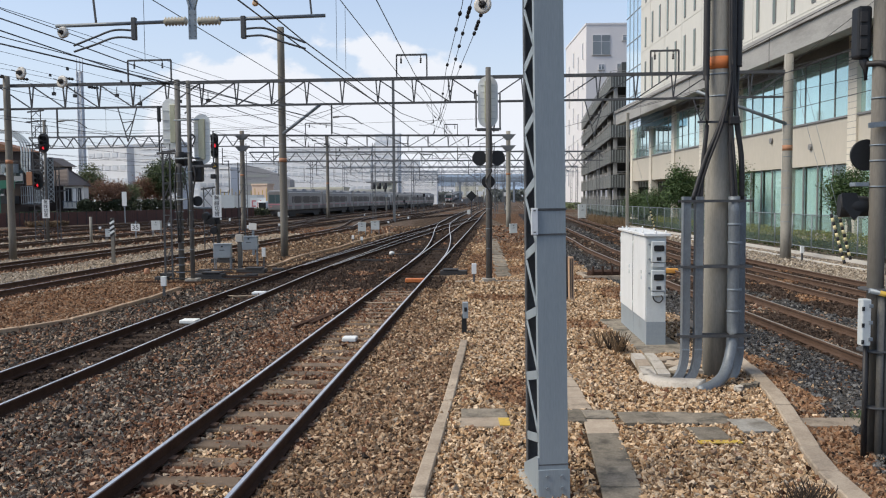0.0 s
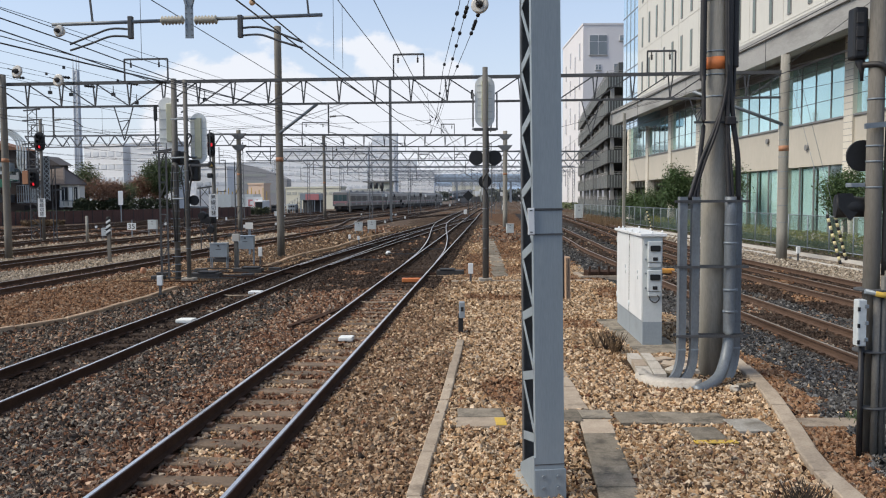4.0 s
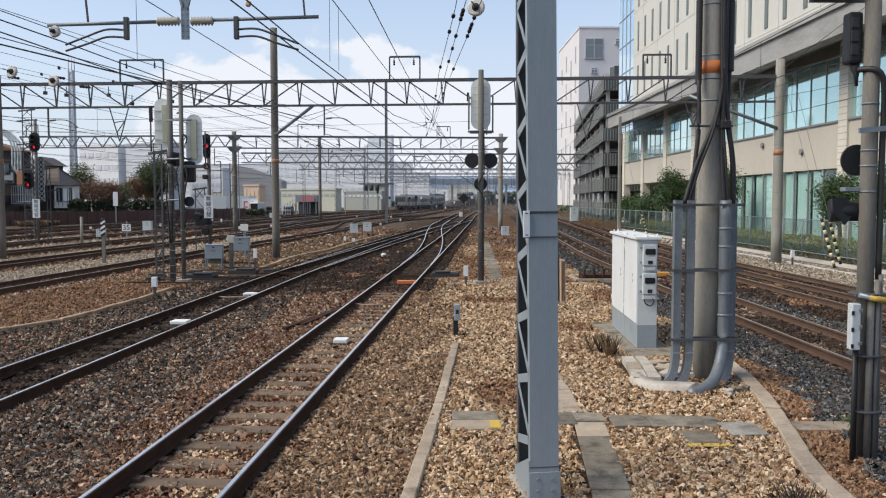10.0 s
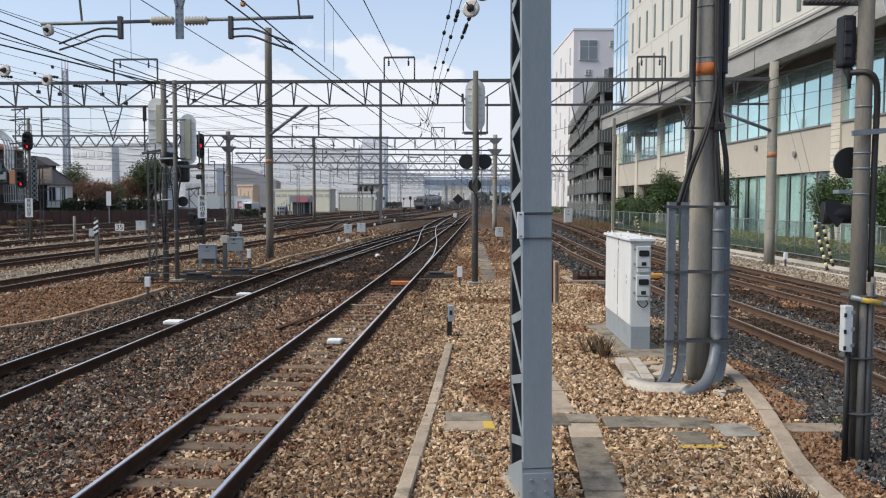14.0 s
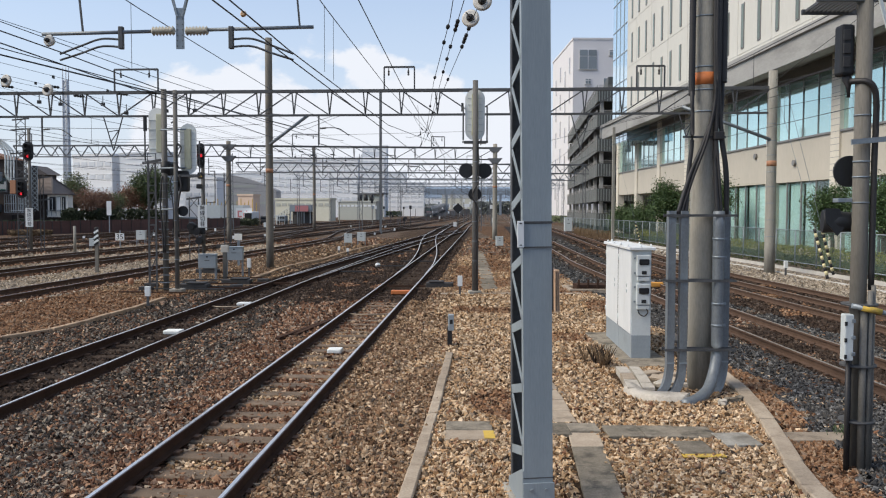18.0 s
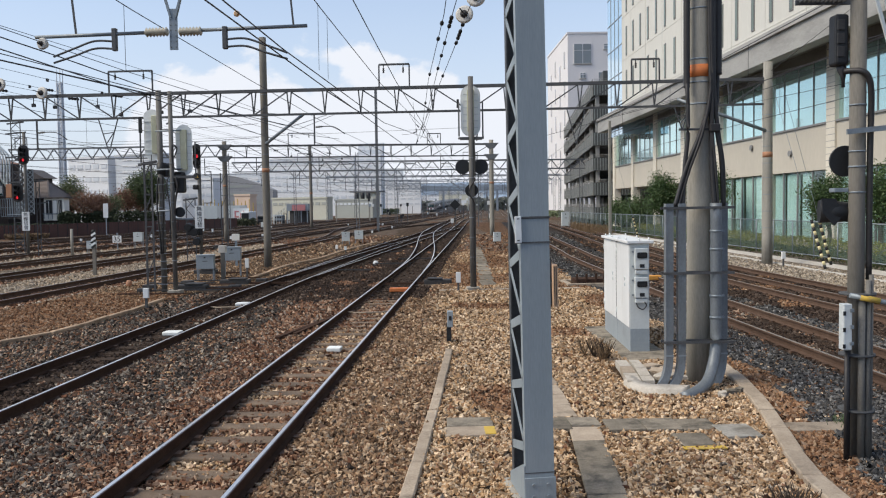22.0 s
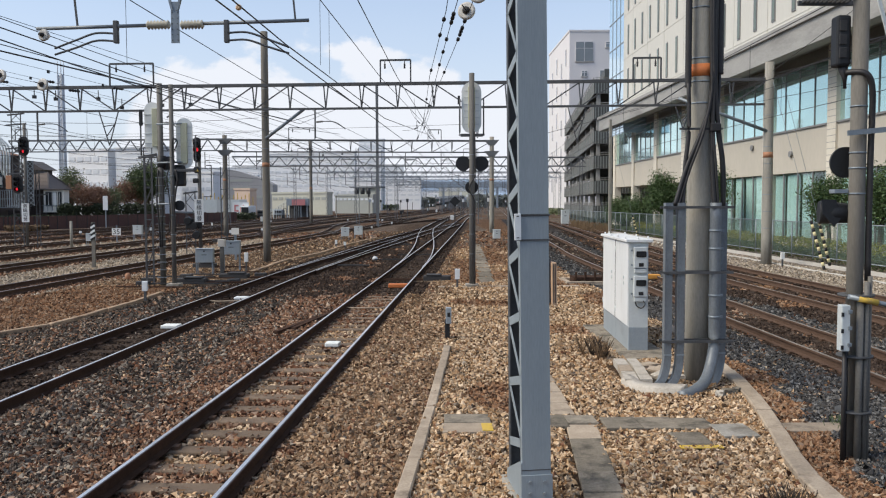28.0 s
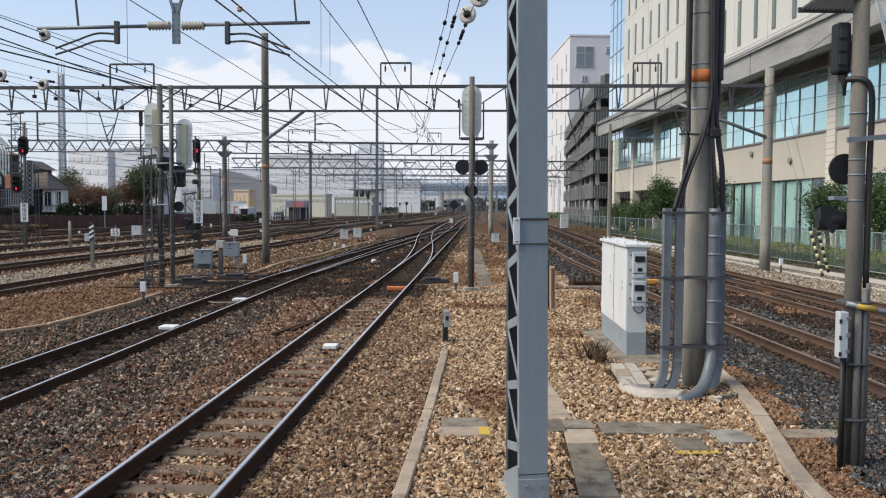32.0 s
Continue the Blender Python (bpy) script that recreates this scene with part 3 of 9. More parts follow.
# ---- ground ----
TONES = {"tan": (0.22, 0.135, 0.078), "tan_gap_shade": (0.066, 0.044, 0.028), "brown": (0.065, 0.040, 0.026), "grey": (0.066, 0.057, 0.051), "rust": (0.115, 0.068, 0.042), "pale": (0.23, 0.20, 0.17), "far": (0.112, 0.084, 0.064), "earth": (0.13, 0.106, 0.084), "sandy": (0.30, 0.235, 0.165), "oily": (0.040, 0.029, 0.023), "bluegrey": (0.045, 0.045, 0.047), "slate": (0.050, 0.044, 0.040), "umber": (0.075, 0.052, 0.036)}


def kerb_left_x(y):
    if y > 51:
        return track_x("b", y) - 2.1
    return float(np.interp(y, (0, 16.3, 18.2, 24.3, 33.3, 51), (-11, -8.8, -8.0, -7.6, -6.2, -5.0)))


def kerb_right_x(y):
    return float(np.interp(y, (0, 6.9, 7.6, 8.75, 10.8, 12.5, 17, 36, 60), (3.35, 3.42, 3.48, 3.72, 4.17, 4.55, 5.0, 5.2, 5.6)))


def zone(x, y):
    """Which ballast lies at a place."""
    wob = 0.35 * noise.noise((x * 0.9, y * 0.9, 3.1)) + 0.2 * noise.noise((x * 3, y * 3, 1.1))
    a, b, r1, r2 = (track_x(k, y) for k in ("a", "b", "r1", "r2"))
    if y < 130 and (x > 17 or x < -45):
        return "earth"
    if y > 130:
        if any(abs(x - track_x(k, y)) < 1.0 + wob for k in ("a", "b", "c", "d", "e", "f", "g", "r1", "r2")):
            return "far"
        return ("rust", "far", "earth", "brown")[int(2 + 4.4 * noise.noise((x * 0.35, y * 0.05, 7.7))) % 4]
    if x > r2 + 2.0 + wob:
        return "pale"
    if x > r2 - 1.6 + wob:
        return "rust" if wob > 0.12 else "oily"
    if x > r1 - 2.0 + wob:
        return "bluegrey" if x < r1 - 0.75 or (x > r1 + 0.8 and wob > -0.13) else ("oily" if wob > -0.05 else "grey")
    if x > kerb_right_x(y) + 0.1:
        return "rust" if x < kerb_right_x(y) + 0.6 + wob or (y > 38 + wob * 8 and x < r1 - 2.0) else "bluegrey"
    if x > a + 1.55 + wob * 0.6 and x < float(np.interp(y, (5.8, 9.8, 15, 24), (-0.27, 0.02, 0.39, 0.75))):
        return "umber" if noise.noise((x * 1.3, y * 0.6, 2.2)) > -0.25 else "tan"
    if y > 48 + wob * 6 and x > a + 1.55 + wob:
        return "earth" if noise.noise((x * 0.6, y * 0.15, 8.8)) > -0.15 else "far"
    if x > a + 1.55 + wob * 0.6:
        return "rust" if y < 60 and noise.noise((x * 0.55, y * 0.28, 9.3)) + (0.22 if x < 0.7 and y < 9.2 else 0.0) + min(0.62, max(0.0, (y - 12.0) * 0.035)) > 0.55 else "tan"
    if 23.5 + wob * 3 < y < 105 and b - 1.3 + wob < x < a + 1.15 and noise.noise((x * 0.7, y * 0.22, 5.5)) > -0.55:
        return "oily" if min(abs(x - a), abs(x - b)) < 1.2 + wob * 1.6 or wob < 0.08 else "brown"
    if y < 23 and abs(x - a) < 0.5:
        return "tan" if wob > 0.04 else "brown"
    if x > a + 0.6:
        return "umber" if wob > -0.16 else "brown"
    if x > a - float(np.interp(y, (7, 10.7, 15, 22), (1.05, 1.4, 1.85, 2.3))) + wob * 0.8:
        return "brown" if y < 9 or wob > -0.2 else "rust"
    if abs(x - b) < 0.56:
        return "oily" if wob > -0.1 else "grey"
    if x > b - 0.7:
        return "grey" if y < 12 + wob * 6 or wob > 0.06 else "slate"
    if x > kerb_left_x(y) or y < 10:
        return "slate" if y < 27 + wob * 5 else "umber"
    c = track_x("c", y)
    if x > c + 1.5 + wob:
        if y > 56:
            return "far" if noise.noise((x * 0.5, y * 0.12, 4.4)) > -0.15 else "umber"
        return "rust" if y < 26 + wob * 8 else "umber"
    if any(abs(x - track_x(k, y)) < 1.35 + wob for k in ("c", "d", "e", "f", "g", "h", "i")):
        return "far"
    if y > 62:
        return "rust" if noise.noise((x * 0.5, y * 0.1, 6.1)) > 0.1 else "far"
    return "sandy"


def height(x, y):
    a, r1 = track_x("a", y), track_x("r1", y)
    z = -0.085
    for k in ("a", "b"):
        d = abs(x - track_x(k, y))
        if k == "a" and y < 24 and d < 0.6:
            z -= 0.013
        if y < 130 and 0.62 < d < 1.7:
            z += 0.048 * min(1.0, (d - 0.62) / 0.12) * min(1.0, (1.7 - d) / 0.4)
    if y < 130:
        up = min(1, max(0, (x - a - 1.0) / 0.9)) * min(1, max(0, (r1 - 1.4 - x) / 0.9))
        z += 0.085 * up * up * (3 - 2 * up)
        if x < kerb_left_x(y) and x > track_x("c", y) + 1.2:
            z += 0.06
    return z + 0.012 * noise.noise((x * 1.7, y * 1.7, 0)) + 0.008 * noise.noise((x * 5, y * 5, 2))


def ground():
    xs = sorted({-2500, -1200, -500, -200, -100, -75, *[-60 + 3.0 * i for i in range(5)], *[-46 + 0.6 * i for i in range(57)], *[-12 + 0.2 * i for i in range(120)], *[12 + 1.2 * i for i in range(30)], 60, 90, 160, 400, 1000, 2500})
    ys = sorted({-400, -60, -20, -6, 0, 3, *[5 + 0.2 * i for i in range(60)], *[17 + 0.5 * i for i in range(46)], *[40 + 1.0 * i for i in range(60)], *[100 + 2.0 * i for i in range(15)], *[132 + 6 * i for i in range(20)], 260, 280, 300, 330, 360, 400, 450, 520, 700, 1200, 2000, 3200})
    vs = [(x, y, height(x, y)) for y in ys for x in xs]
    w = len(xs)
    fs = [(j * w + i, j * w + i + 1, (j + 1) * w + i + 1, (j + 1) * w + i) for j in range(len(ys) - 1) for i in range(w - 1)]
    me = bpy.data.meshes.new("ground")
    me.from_pydata(vs, [], fs)
    at = me.color_attributes.new("zone", "FLOAT_COLOR", "POINT")
    for i, v in enumerate(vs):
        k = zone(v[0], v[1])
        # near tan ground is darkened to imitate shadow between the stones
        at.data[i].color = (*TONES["tan_gap_shade" if k == "tan" and v[1] < 24 else k], 1)
    me.materials.append(GROUND)
    for f in me.polygons:
        f.use_smooth = True
    tagged(new("ground", me), "brown and grey railway ballast reaching to the horizon", "ground", kind="structure")


ground()

# ---- tracks ----


def offset(line, d):
    out = []
    for i, p in enumerate(line):
        t = (line[min(i + 1, len(line) - 1)] - line[max(i - 1, 0)]).normalized()
        out.append(p + Vector((t.y, -t.x, 0)) * d)
    return out


RAIL_PROFILE = ((-0.0625, -0.15), (0.0625, -0.15), (0.0625, -0.135), (0.009, -0.118), (0.009, -0.045), (0.0325, -0.034), (0.0325, -0.006), (0.026, 0.0), (0.013, 0.0012), (-0.026, 0.0), (-0.0325, -0.006), (-0.0325, -0.034), (-0.009, -0.045), (-0.009, -0.118), (-0.0625, -0.135))


def rail(line, parent, name="rail", worn=True):
    bm = bmesh.new()
    rings = []
    for i, p in enumerate(line):
        t = (line[min(i + 1, len(line) - 1)] - line[max(i - 1, 0)]).normalized()
        s = Vector((t.y, -t.x, 0))
        rings.append([bm.verts.new(p + s * a + Vector((0, 0, RAIL_Z + b))) for a, b in RAIL_PROFILE])
    n = len(RAIL_PROFILE)
    for a, b in zip(rings, rings[1:]):
        for k in range(n):
            f = bm.faces.new((a[k], a[(k + 1) % n], b[(k + 1) % n], b[k]))
            f.material_index = {7: 2, 8: 1}.get(k, 0)
    bm.faces.new(rings[0])
    bm.faces.new(list(reversed(rings[-1])))
    bmesh.ops.recalc_face_normals(bm, faces=bm.faces)
    return part(name, bm, [RUST if worn else RUSTPALE, RAILTOP if worn else DULLTOP, RAILBLUE if worn else DULLTOP], parent)


def sleeper_mesh(material, length=2.0):
    bm = bmesh.new()
    box(bm, -length / 2, length / 2, -0.13, 0.13, -0.22, -0.052, bevel=0.02)
    me = mesh_from(bm, "sleeper")
    me.materials.append(material)
    return me


SLEEPER_MESH = sleeper_mesh(SLEEPER)
SLEEPER_DARK = sleeper_mesh(SLEEPERDARK)


def track(key, label, near=0, far=(0, 0), worn=True, y0=-6, y1=520):
    line = [p for p in LINES[key] if y0 - 1 <= p.y <= y1]
    th = thing("railway_track", label, "railway track", group="tracks of the yard", kind="structure")
    for d in (-0.566, 0.566):
        rail(offset(line, d), th, worn=worn)
    pts = []
    y = max(line[0].y, 4.6)
    while y < min(line[-1].y, far[1] or near):
        x = track_x(key, y)
        t = Vector((track_x(key, y + 0.5) - x, 0.5, 0)).normalized()
        pts.append((x, y, math.atan2(-t.x, t.y)))
        y += 0.6
    rest = bmesh.new()
    clips = bmesh.new()
    for x, y, a in pts:
        m = Matrix.Translation((x, y, random.uniform(-0.022, -0.004))) @ Matrix.Rotation(a + random.uniform(-0.012, 0.012), 4, "Z")
        if y < near:
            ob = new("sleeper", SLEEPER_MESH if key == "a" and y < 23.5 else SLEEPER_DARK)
            ob.parent = th
            ob.matrix_world = m
        else:
            vs = box(rest, -1, 1, -0.12, 0.12, -0.2, -0.052)
            for v in vs:
                v.co = m @ v.co
        if y < 26:
            for d in (-0.566, 0.566):
                for e in (-0.1, 0.1):
                    vs = box(clips, d + e - 0.035, d + e + 0.035, -0.06, 0.06, -0.053, -0.015)
                    for v in vs:
                        v.co = m @ v.co
    if len(rest.verts):
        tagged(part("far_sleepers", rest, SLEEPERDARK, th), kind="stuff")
    if len(clips.verts):
        tagged(part("rail_clips", clips, CLIP, th), kind="stuff")
    return th


track("a", "rust-sided rails with shiny tops on dusty concrete sleepers", near=45, far=(45, 110))
track("b", "brown rails on sleepers half buried in grey ballast", near=40, far=(40, 110))
track("branch", "turnout track of brown rails curving out of the main track", near=60, y0=31, y1=130)
track("crossing", "crossover rails between two running tracks", near=0, far=(0, 0), y0=30, y1=102)
for k in ("turnout_cd", "turnout_de", "turnout_ef", "turnout_fg", "turnout_bc", "turnout_dc"):
    track(k, "turnout rails leading from one yard track to the next", near=0, worn=False, y0=30, y1=220)
for k in ("c", "d", "e", "f", "g", "h", "i"):
    track(k, "brown rails of a yard track in dusty ballast", near=0, far=(0, 90), worn=False)
track("r1", "brown rails on sleepers beside dark grey ballast", near=45, far=(45, 90), worn=False)
outer = track("r2", "rusty rails of the outer curved track with a third rail beside", near=40, far=(40, 90), worn=False)
rail(offset([p for p in LINES["r2"] if p.y < 120], 1.70), outer, "third_rail", worn=False)

# ---- loose ballast, stone by stone where the camera stands near ----
SLABS = []          # places kept clear of stones: x0, x1, y0, y1


def stones(name, material, label, pts, sizes):
    """Broken stones: eight-sided lumps pulled out of shape, each turned its own way."""
    n = len(pts)
    if not n:
        return
    rs = np.random.RandomState(n)
    base = np.array([(1, 0, 0), (-1, 0, 0), (0, 1, 0), (0, -1, 0), (0, 0, 1), (0, 0, -1)], float) * 1.15
    v = base[None] * rs.uniform(0.6, 1.25, (n, 6, 1)) * rs.uniform(0.6, 1.3, (n, 1, 3)) + rs.uniform(-0.42, 0.42, (n, 6, 3))
    v[:, :, 2] *= 0.75
    q = rs.normal(size=(n, 4))
    q /= np.linalg.norm(q, axis=1)[:, None]
    w, x, y, z = q.T
    r = np.stack([1 - 2 * (y * y + z * z), 2 * (x * y - z * w), 2 * (x * z + y * w), 2 * (x * y + z * w), 1 - 2 * (x * x + z * z), 2 * (y * z - x * w), 2 * (x * z - y * w), 2 * (y * z + x * w), 1 - 2 * (x * x + y * y)], 1).reshape(n, 3, 3)
    v = np.einsum("nij,nkj->nki", r, v) * sizes[:, None, None] + pts[:, None, :]
    tris = np.array([(0, 2, 4), (2, 1, 4), (1, 3, 4), (3, 0, 4), (2, 0, 5), (1, 2, 5), (3, 1, 5), (0, 3, 5)])
    idx = (np.arange(n)[:, None, None] * 6 + tris[None]).reshape(-1)
    me = bpy.data.meshes.new(name)
    me.vertices.add(n * 6)
    me.vertices.foreach_set("co", v.reshape(-1).astype(np.float32))
    me.loops.add(len(idx))
    me.loops.foreach_set("vertex_index", idx.astype(np.int32))
    me.polygons.add(len(idx) // 3)
    me.polygons.foreach_set("loop_start", np.arange(0, len(idx), 3, dtype=np.int32))
    me.update(calc_edges=True)
    me.shade_flat()
    me.materials.append(material)
    tagged(new(name, me), label, "ballast", kind="stuff")


def scatter():
    rs = np.random.RandomState(5)
    bags = {"tan": ([], []), "brown": ([], []), "grey": ([], []), "oily": ([], []), "rust": ([], []), "pale": ([], []), "bluegrey": ([], []), "slate": ([], []), "umber": ([], [])}
    bands = ((5.8, 9, 1450, 0.0190), (9, 13, 1000, 0.0205), (13, 19, 590, 0.0220), (19, 30, 190, 0.0275), (30, 46, 48, 0.031), (46, 75, 6, 0.055))
    for y0, y1, dens, size in bands:
        half = 0.57 * y1 + 0.6
        n = int((y1 - y0) * 2 * half * dens)
        ys = rs.uniform(y0, y1, n)
        xs = rs.uniform(-1, 1, n) * (0.57 * ys + 0.6)
        keep = rs.uniform(0, 1, n)
        ax = np.interp(ys, *XS["a"])
        bx = np.interp(ys, *XS["b"])
        for x, y, k, a, b in zip(xs, ys, keep, ax, bx):
            if x > 15.6:
                continue
            on_rail = False
            for c in (a, b):
                d = abs(abs(x - c) - 0.566)
                if d < 0.07 or (abs(x - c) < 0.56 and k < 0.3):
                    on_rail = True
            if on_rail or any(q[0] < x < q[1] and q[2] < y < q[3] for q in SLABS):
                continue
            z = zone(x, y)
            kind = {"tan": "tan", "brown": "brown", "grey": "grey", "rust": "rust", "pale": "pale", "far": "brown", "earth": "brown", "oily": "oily", "sandy": "pale", "bluegrey": "bluegrey", "slate": "slate", "umber": "umber"}[z]
            if k > 0.93 and z != "oily" and y < 19:
                kind = ("brown", "grey", "tan")[int(k * 1000) % 3]
            if kind == "brown" and b + 0.6 < x < a - 0.65 and y < 26 and rs.uniform() < 0.25:
                kind = "grey"
            elif kind in ("grey", "slate") and rs.uniform() < 0.19:
                kind = "brown"
            s = size * rs.uniform(0.5, 1.75) * (1.15 if kind in ("grey", "brown") else 1.0)
            bags[kind][0].append((x, y, height(x, y) + s * 0.3))
            bags[kind][1].append(s)
    names = {"tan": (TAN, "tan and rusty broken stone ballast"), "brown": (BROWN, "brown dusty broken stone ballast"), "grey": (GREY, "dark grey broken stone ballast"), "oily": (OILY, "oily black-brown ballast round the turnouts"), "pale": (PALESTONE, "pale sandy broken stone between the yard tracks"), "rust": (RUSTY, "rust-red broken stone ballast"), "umber": (UMBER, "umber and tan broken stone ballast beside the track"), "slate": (SLATE, "dark slate-grey broken stone ballast"), "bluegrey": (BLUEGREY, "dark blue-grey broken stone ballast beside the outer tracks")}
    for k, (p, s) in bags.items():
        stones("ballast_stones", names[k][0], names[k][1], np.array(p), np.array(s))


# ---- near lattice pole ----


def lattice_pole():
    th = thing("lattice_pole", "blue-grey painted steel lattice pole bolted to a footing", "steel pole", pose(0.93, 6.9, 0, 0, -0.75, 5))
    w, d0, d1, h = 0.245, 0.62, 0.36, 9.2
    for sgn, nm in ((1, "front_channel"), (-1, "rear_channel")):
        bm = bmesh.new()
        o = ((-w / 2, 0), (w / 2, 0), (w / 2, 0.075), (w / 2 - 0.012, 0.075), (w / 2 - 0.012, 0.012), (-w / 2 + 0.012, 0.012), (-w / 2 + 0.012, 0.075), (-w / 2, 0.075))
        rings = [[bm.verts.new((x, (0 if sgn > 0 else d) + sgn * y, z)) for x, y in o] for z, d in ((0.05, d0), (h, d1))]
        for k in range(8):
            bm.faces.new((rings[0][k], rings[0][(k + 1) % 8], rings[1][(k + 1) % 8], rings[1][k]))
        bm.faces.new(rings[0])
        bm.faces.new(list(reversed(rings[1])))
        bmesh.ops.recalc_face_normals(bm, faces=bm.faces)
        # rear channel gets dark steel, imitating shade inside the lattice
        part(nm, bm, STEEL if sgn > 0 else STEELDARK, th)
    f = lambda z: d0 + (d1 - d0) * z / h
    for side in (-1, 1):
        x = side * (w / 2 - 0.004)
        z = 0.40
        while z < h - 0.6:
            bm = bmesh.new()
            bar(bm, (x, f(z) - 0.04, z), (x, 0.04, z + 0.12), 0.075, 0.008, up=(1, 0, 0))
            part("lacing_bar", bm, STEEL, th)
            bm = bmesh.new()
            bar(bm, (x, 0.04, z + 0.14), (x, f(z + 0.5) - 0.04, z + 0.53), 0.045, 0.008, up=(1, 0, 0))
            part("lacing_bar", bm, STEEL, th)
            z += 0.545
    for z in (0.30, 2.45, 4.9):
        bm = bmesh.new()
        box(bm, -w / 2 - 0.006, w / 2 + 0.006, -0.004, 0.010, z - 0.004, z + 0.004)
        part("joint_strip", bm, STEELDARK, th)
    bm = bmesh.new()
    box(bm, -w / 2 - 0.012, w / 2 + 0.012, -0.016, 0.0, 0.0, 0.26, bevel=0.003)
    part("gusset_plate", bm, STEEL, th)
    bm = bmesh.new()
    o = [(0.0, 0.0), (d0 + 0.02, 0.0), (d0 + 0.02, 0.12), (0.06, 0.36), (0.0, 0.36)]
    plate(bm, o, 0.012)
    for v in bm.verts:
        v.co = Vector((-w / 2 - 0.014 + v.co.y, v.co.x, v.co.z))
    part("side_gusset", bm, STEEL, th)
    for x in (-0.06, 0.065):
        for z in (0.10, 0.20):
            bm = bmesh.new()
            disc(bm, x, -0.032, z, 0.016, 0.016, 6)
            part("bolt", bm, GALV, th)
    bm = bmesh.new()
    box(bm, -0.21, 0.16, 0.03, 0.78, -0.2, 0.03, bevel=0.05)
    part("footing", bm, CONCOLD, th)
    # number plate clamped on the lattice
    bm = bmesh.new()
    box(bm, -w / 2 - 0.05, -w / 2 + 0.006, -0.03, -0.016, 2.25, 2.47, bevel=0.004)
    tag = part("tag_plate", bm, WHITE, th, "white number plate")
    for i in range(2):
        bm = bmesh.new()
        box(bm, -w / 2 - 0.032, -w / 2 - 0.012, -0.033, -0.030, 2.445 - i * 0.178, 2.453 - i * 0.178)
        part("bar_mark", bm, BLACK, tag)
    for z in (2.25, 2.46):
        bm = bmesh.new()
        box(bm, -w / 2 - 0.05, w / 2 + 0.01, -0.010, -0.001, z - 0.006, z + 0.006)
        part("clamp_band", bm, STEELDARK, th)
    # faded board clamped edge-on to the far side of the pole
    bm = bmesh.new()
    box(bm, w / 2 + 0.016, w / 2 + 0.062, -0.02, 0.18, 1.70, 2.06, bevel=0.008)
    board = part("side_board", bm, mat("faded_peach_board", (0.66, 0.44, 0.28), (0.50, 0.31, 0.19), rough=0.7, scale=6, fine=40, stretch=(4, 4, 0.5)), th, "faded peach-coloured board")
    for xx in (0.031, 0.047):
        bm = bmesh.new()
        box(bm, w / 2 + xx - 0.002, w / 2 + xx + 0.002, -0.026, -0.018, 1.715, 2.045)
        part("seam", bm, BLACK, board)
    bm = bmesh.new()
    box(bm, w / 2 - 0.004, w / 2 + 0.017, 0.01, 0.16, 1.72, 2.09, bevel=0.003)
    part("board_bracket", bm, STEELDARK, th)


lattice_pole()

# ---- concrete poles ----


def ring(bm, z, r, h=0.03, t=0.008, x=0.0, y=0.0, seg=20):
    cyl(bm, x, y, z, z + h, r + t, r + t, seg)


def concrete_pole(x, y, h, r0, r1, band=None, label="grey concrete catenary pole", rings=()):
    th = thing("concrete_pole", label, "pole", pose(x, y, -0.05), group="catenary poles")
    bm = bmesh.new()
    n = 7
    tube(bm, [(0, 0, h * k / n) for k in range(n + 1)], r0, 20, True, [r0 + (r1 - r0) * k / n for k in range(n + 1)])
    part("shaft", bm, CONC if y < 20 or x > 5 else CONCBROWN, th, smooth=False)
    rad = lambda z: r0 + (r1 - r0) * z / h
    if band:
        bm = bmesh.new()
        cyl(bm, 0, 0, band[0], band[1], rad(band[0]) + 0.005, rad(band[1]) + 0.005, 20)
        part("band", bm, ORANGE if y < 20 else FADED, th, "orange warning band")
    for z in rings:
        bm = bmesh.new()
        ring(bm, z, rad(z), 0.022, 0.006)
        part("clamp", bm, GALV, th)
    return th


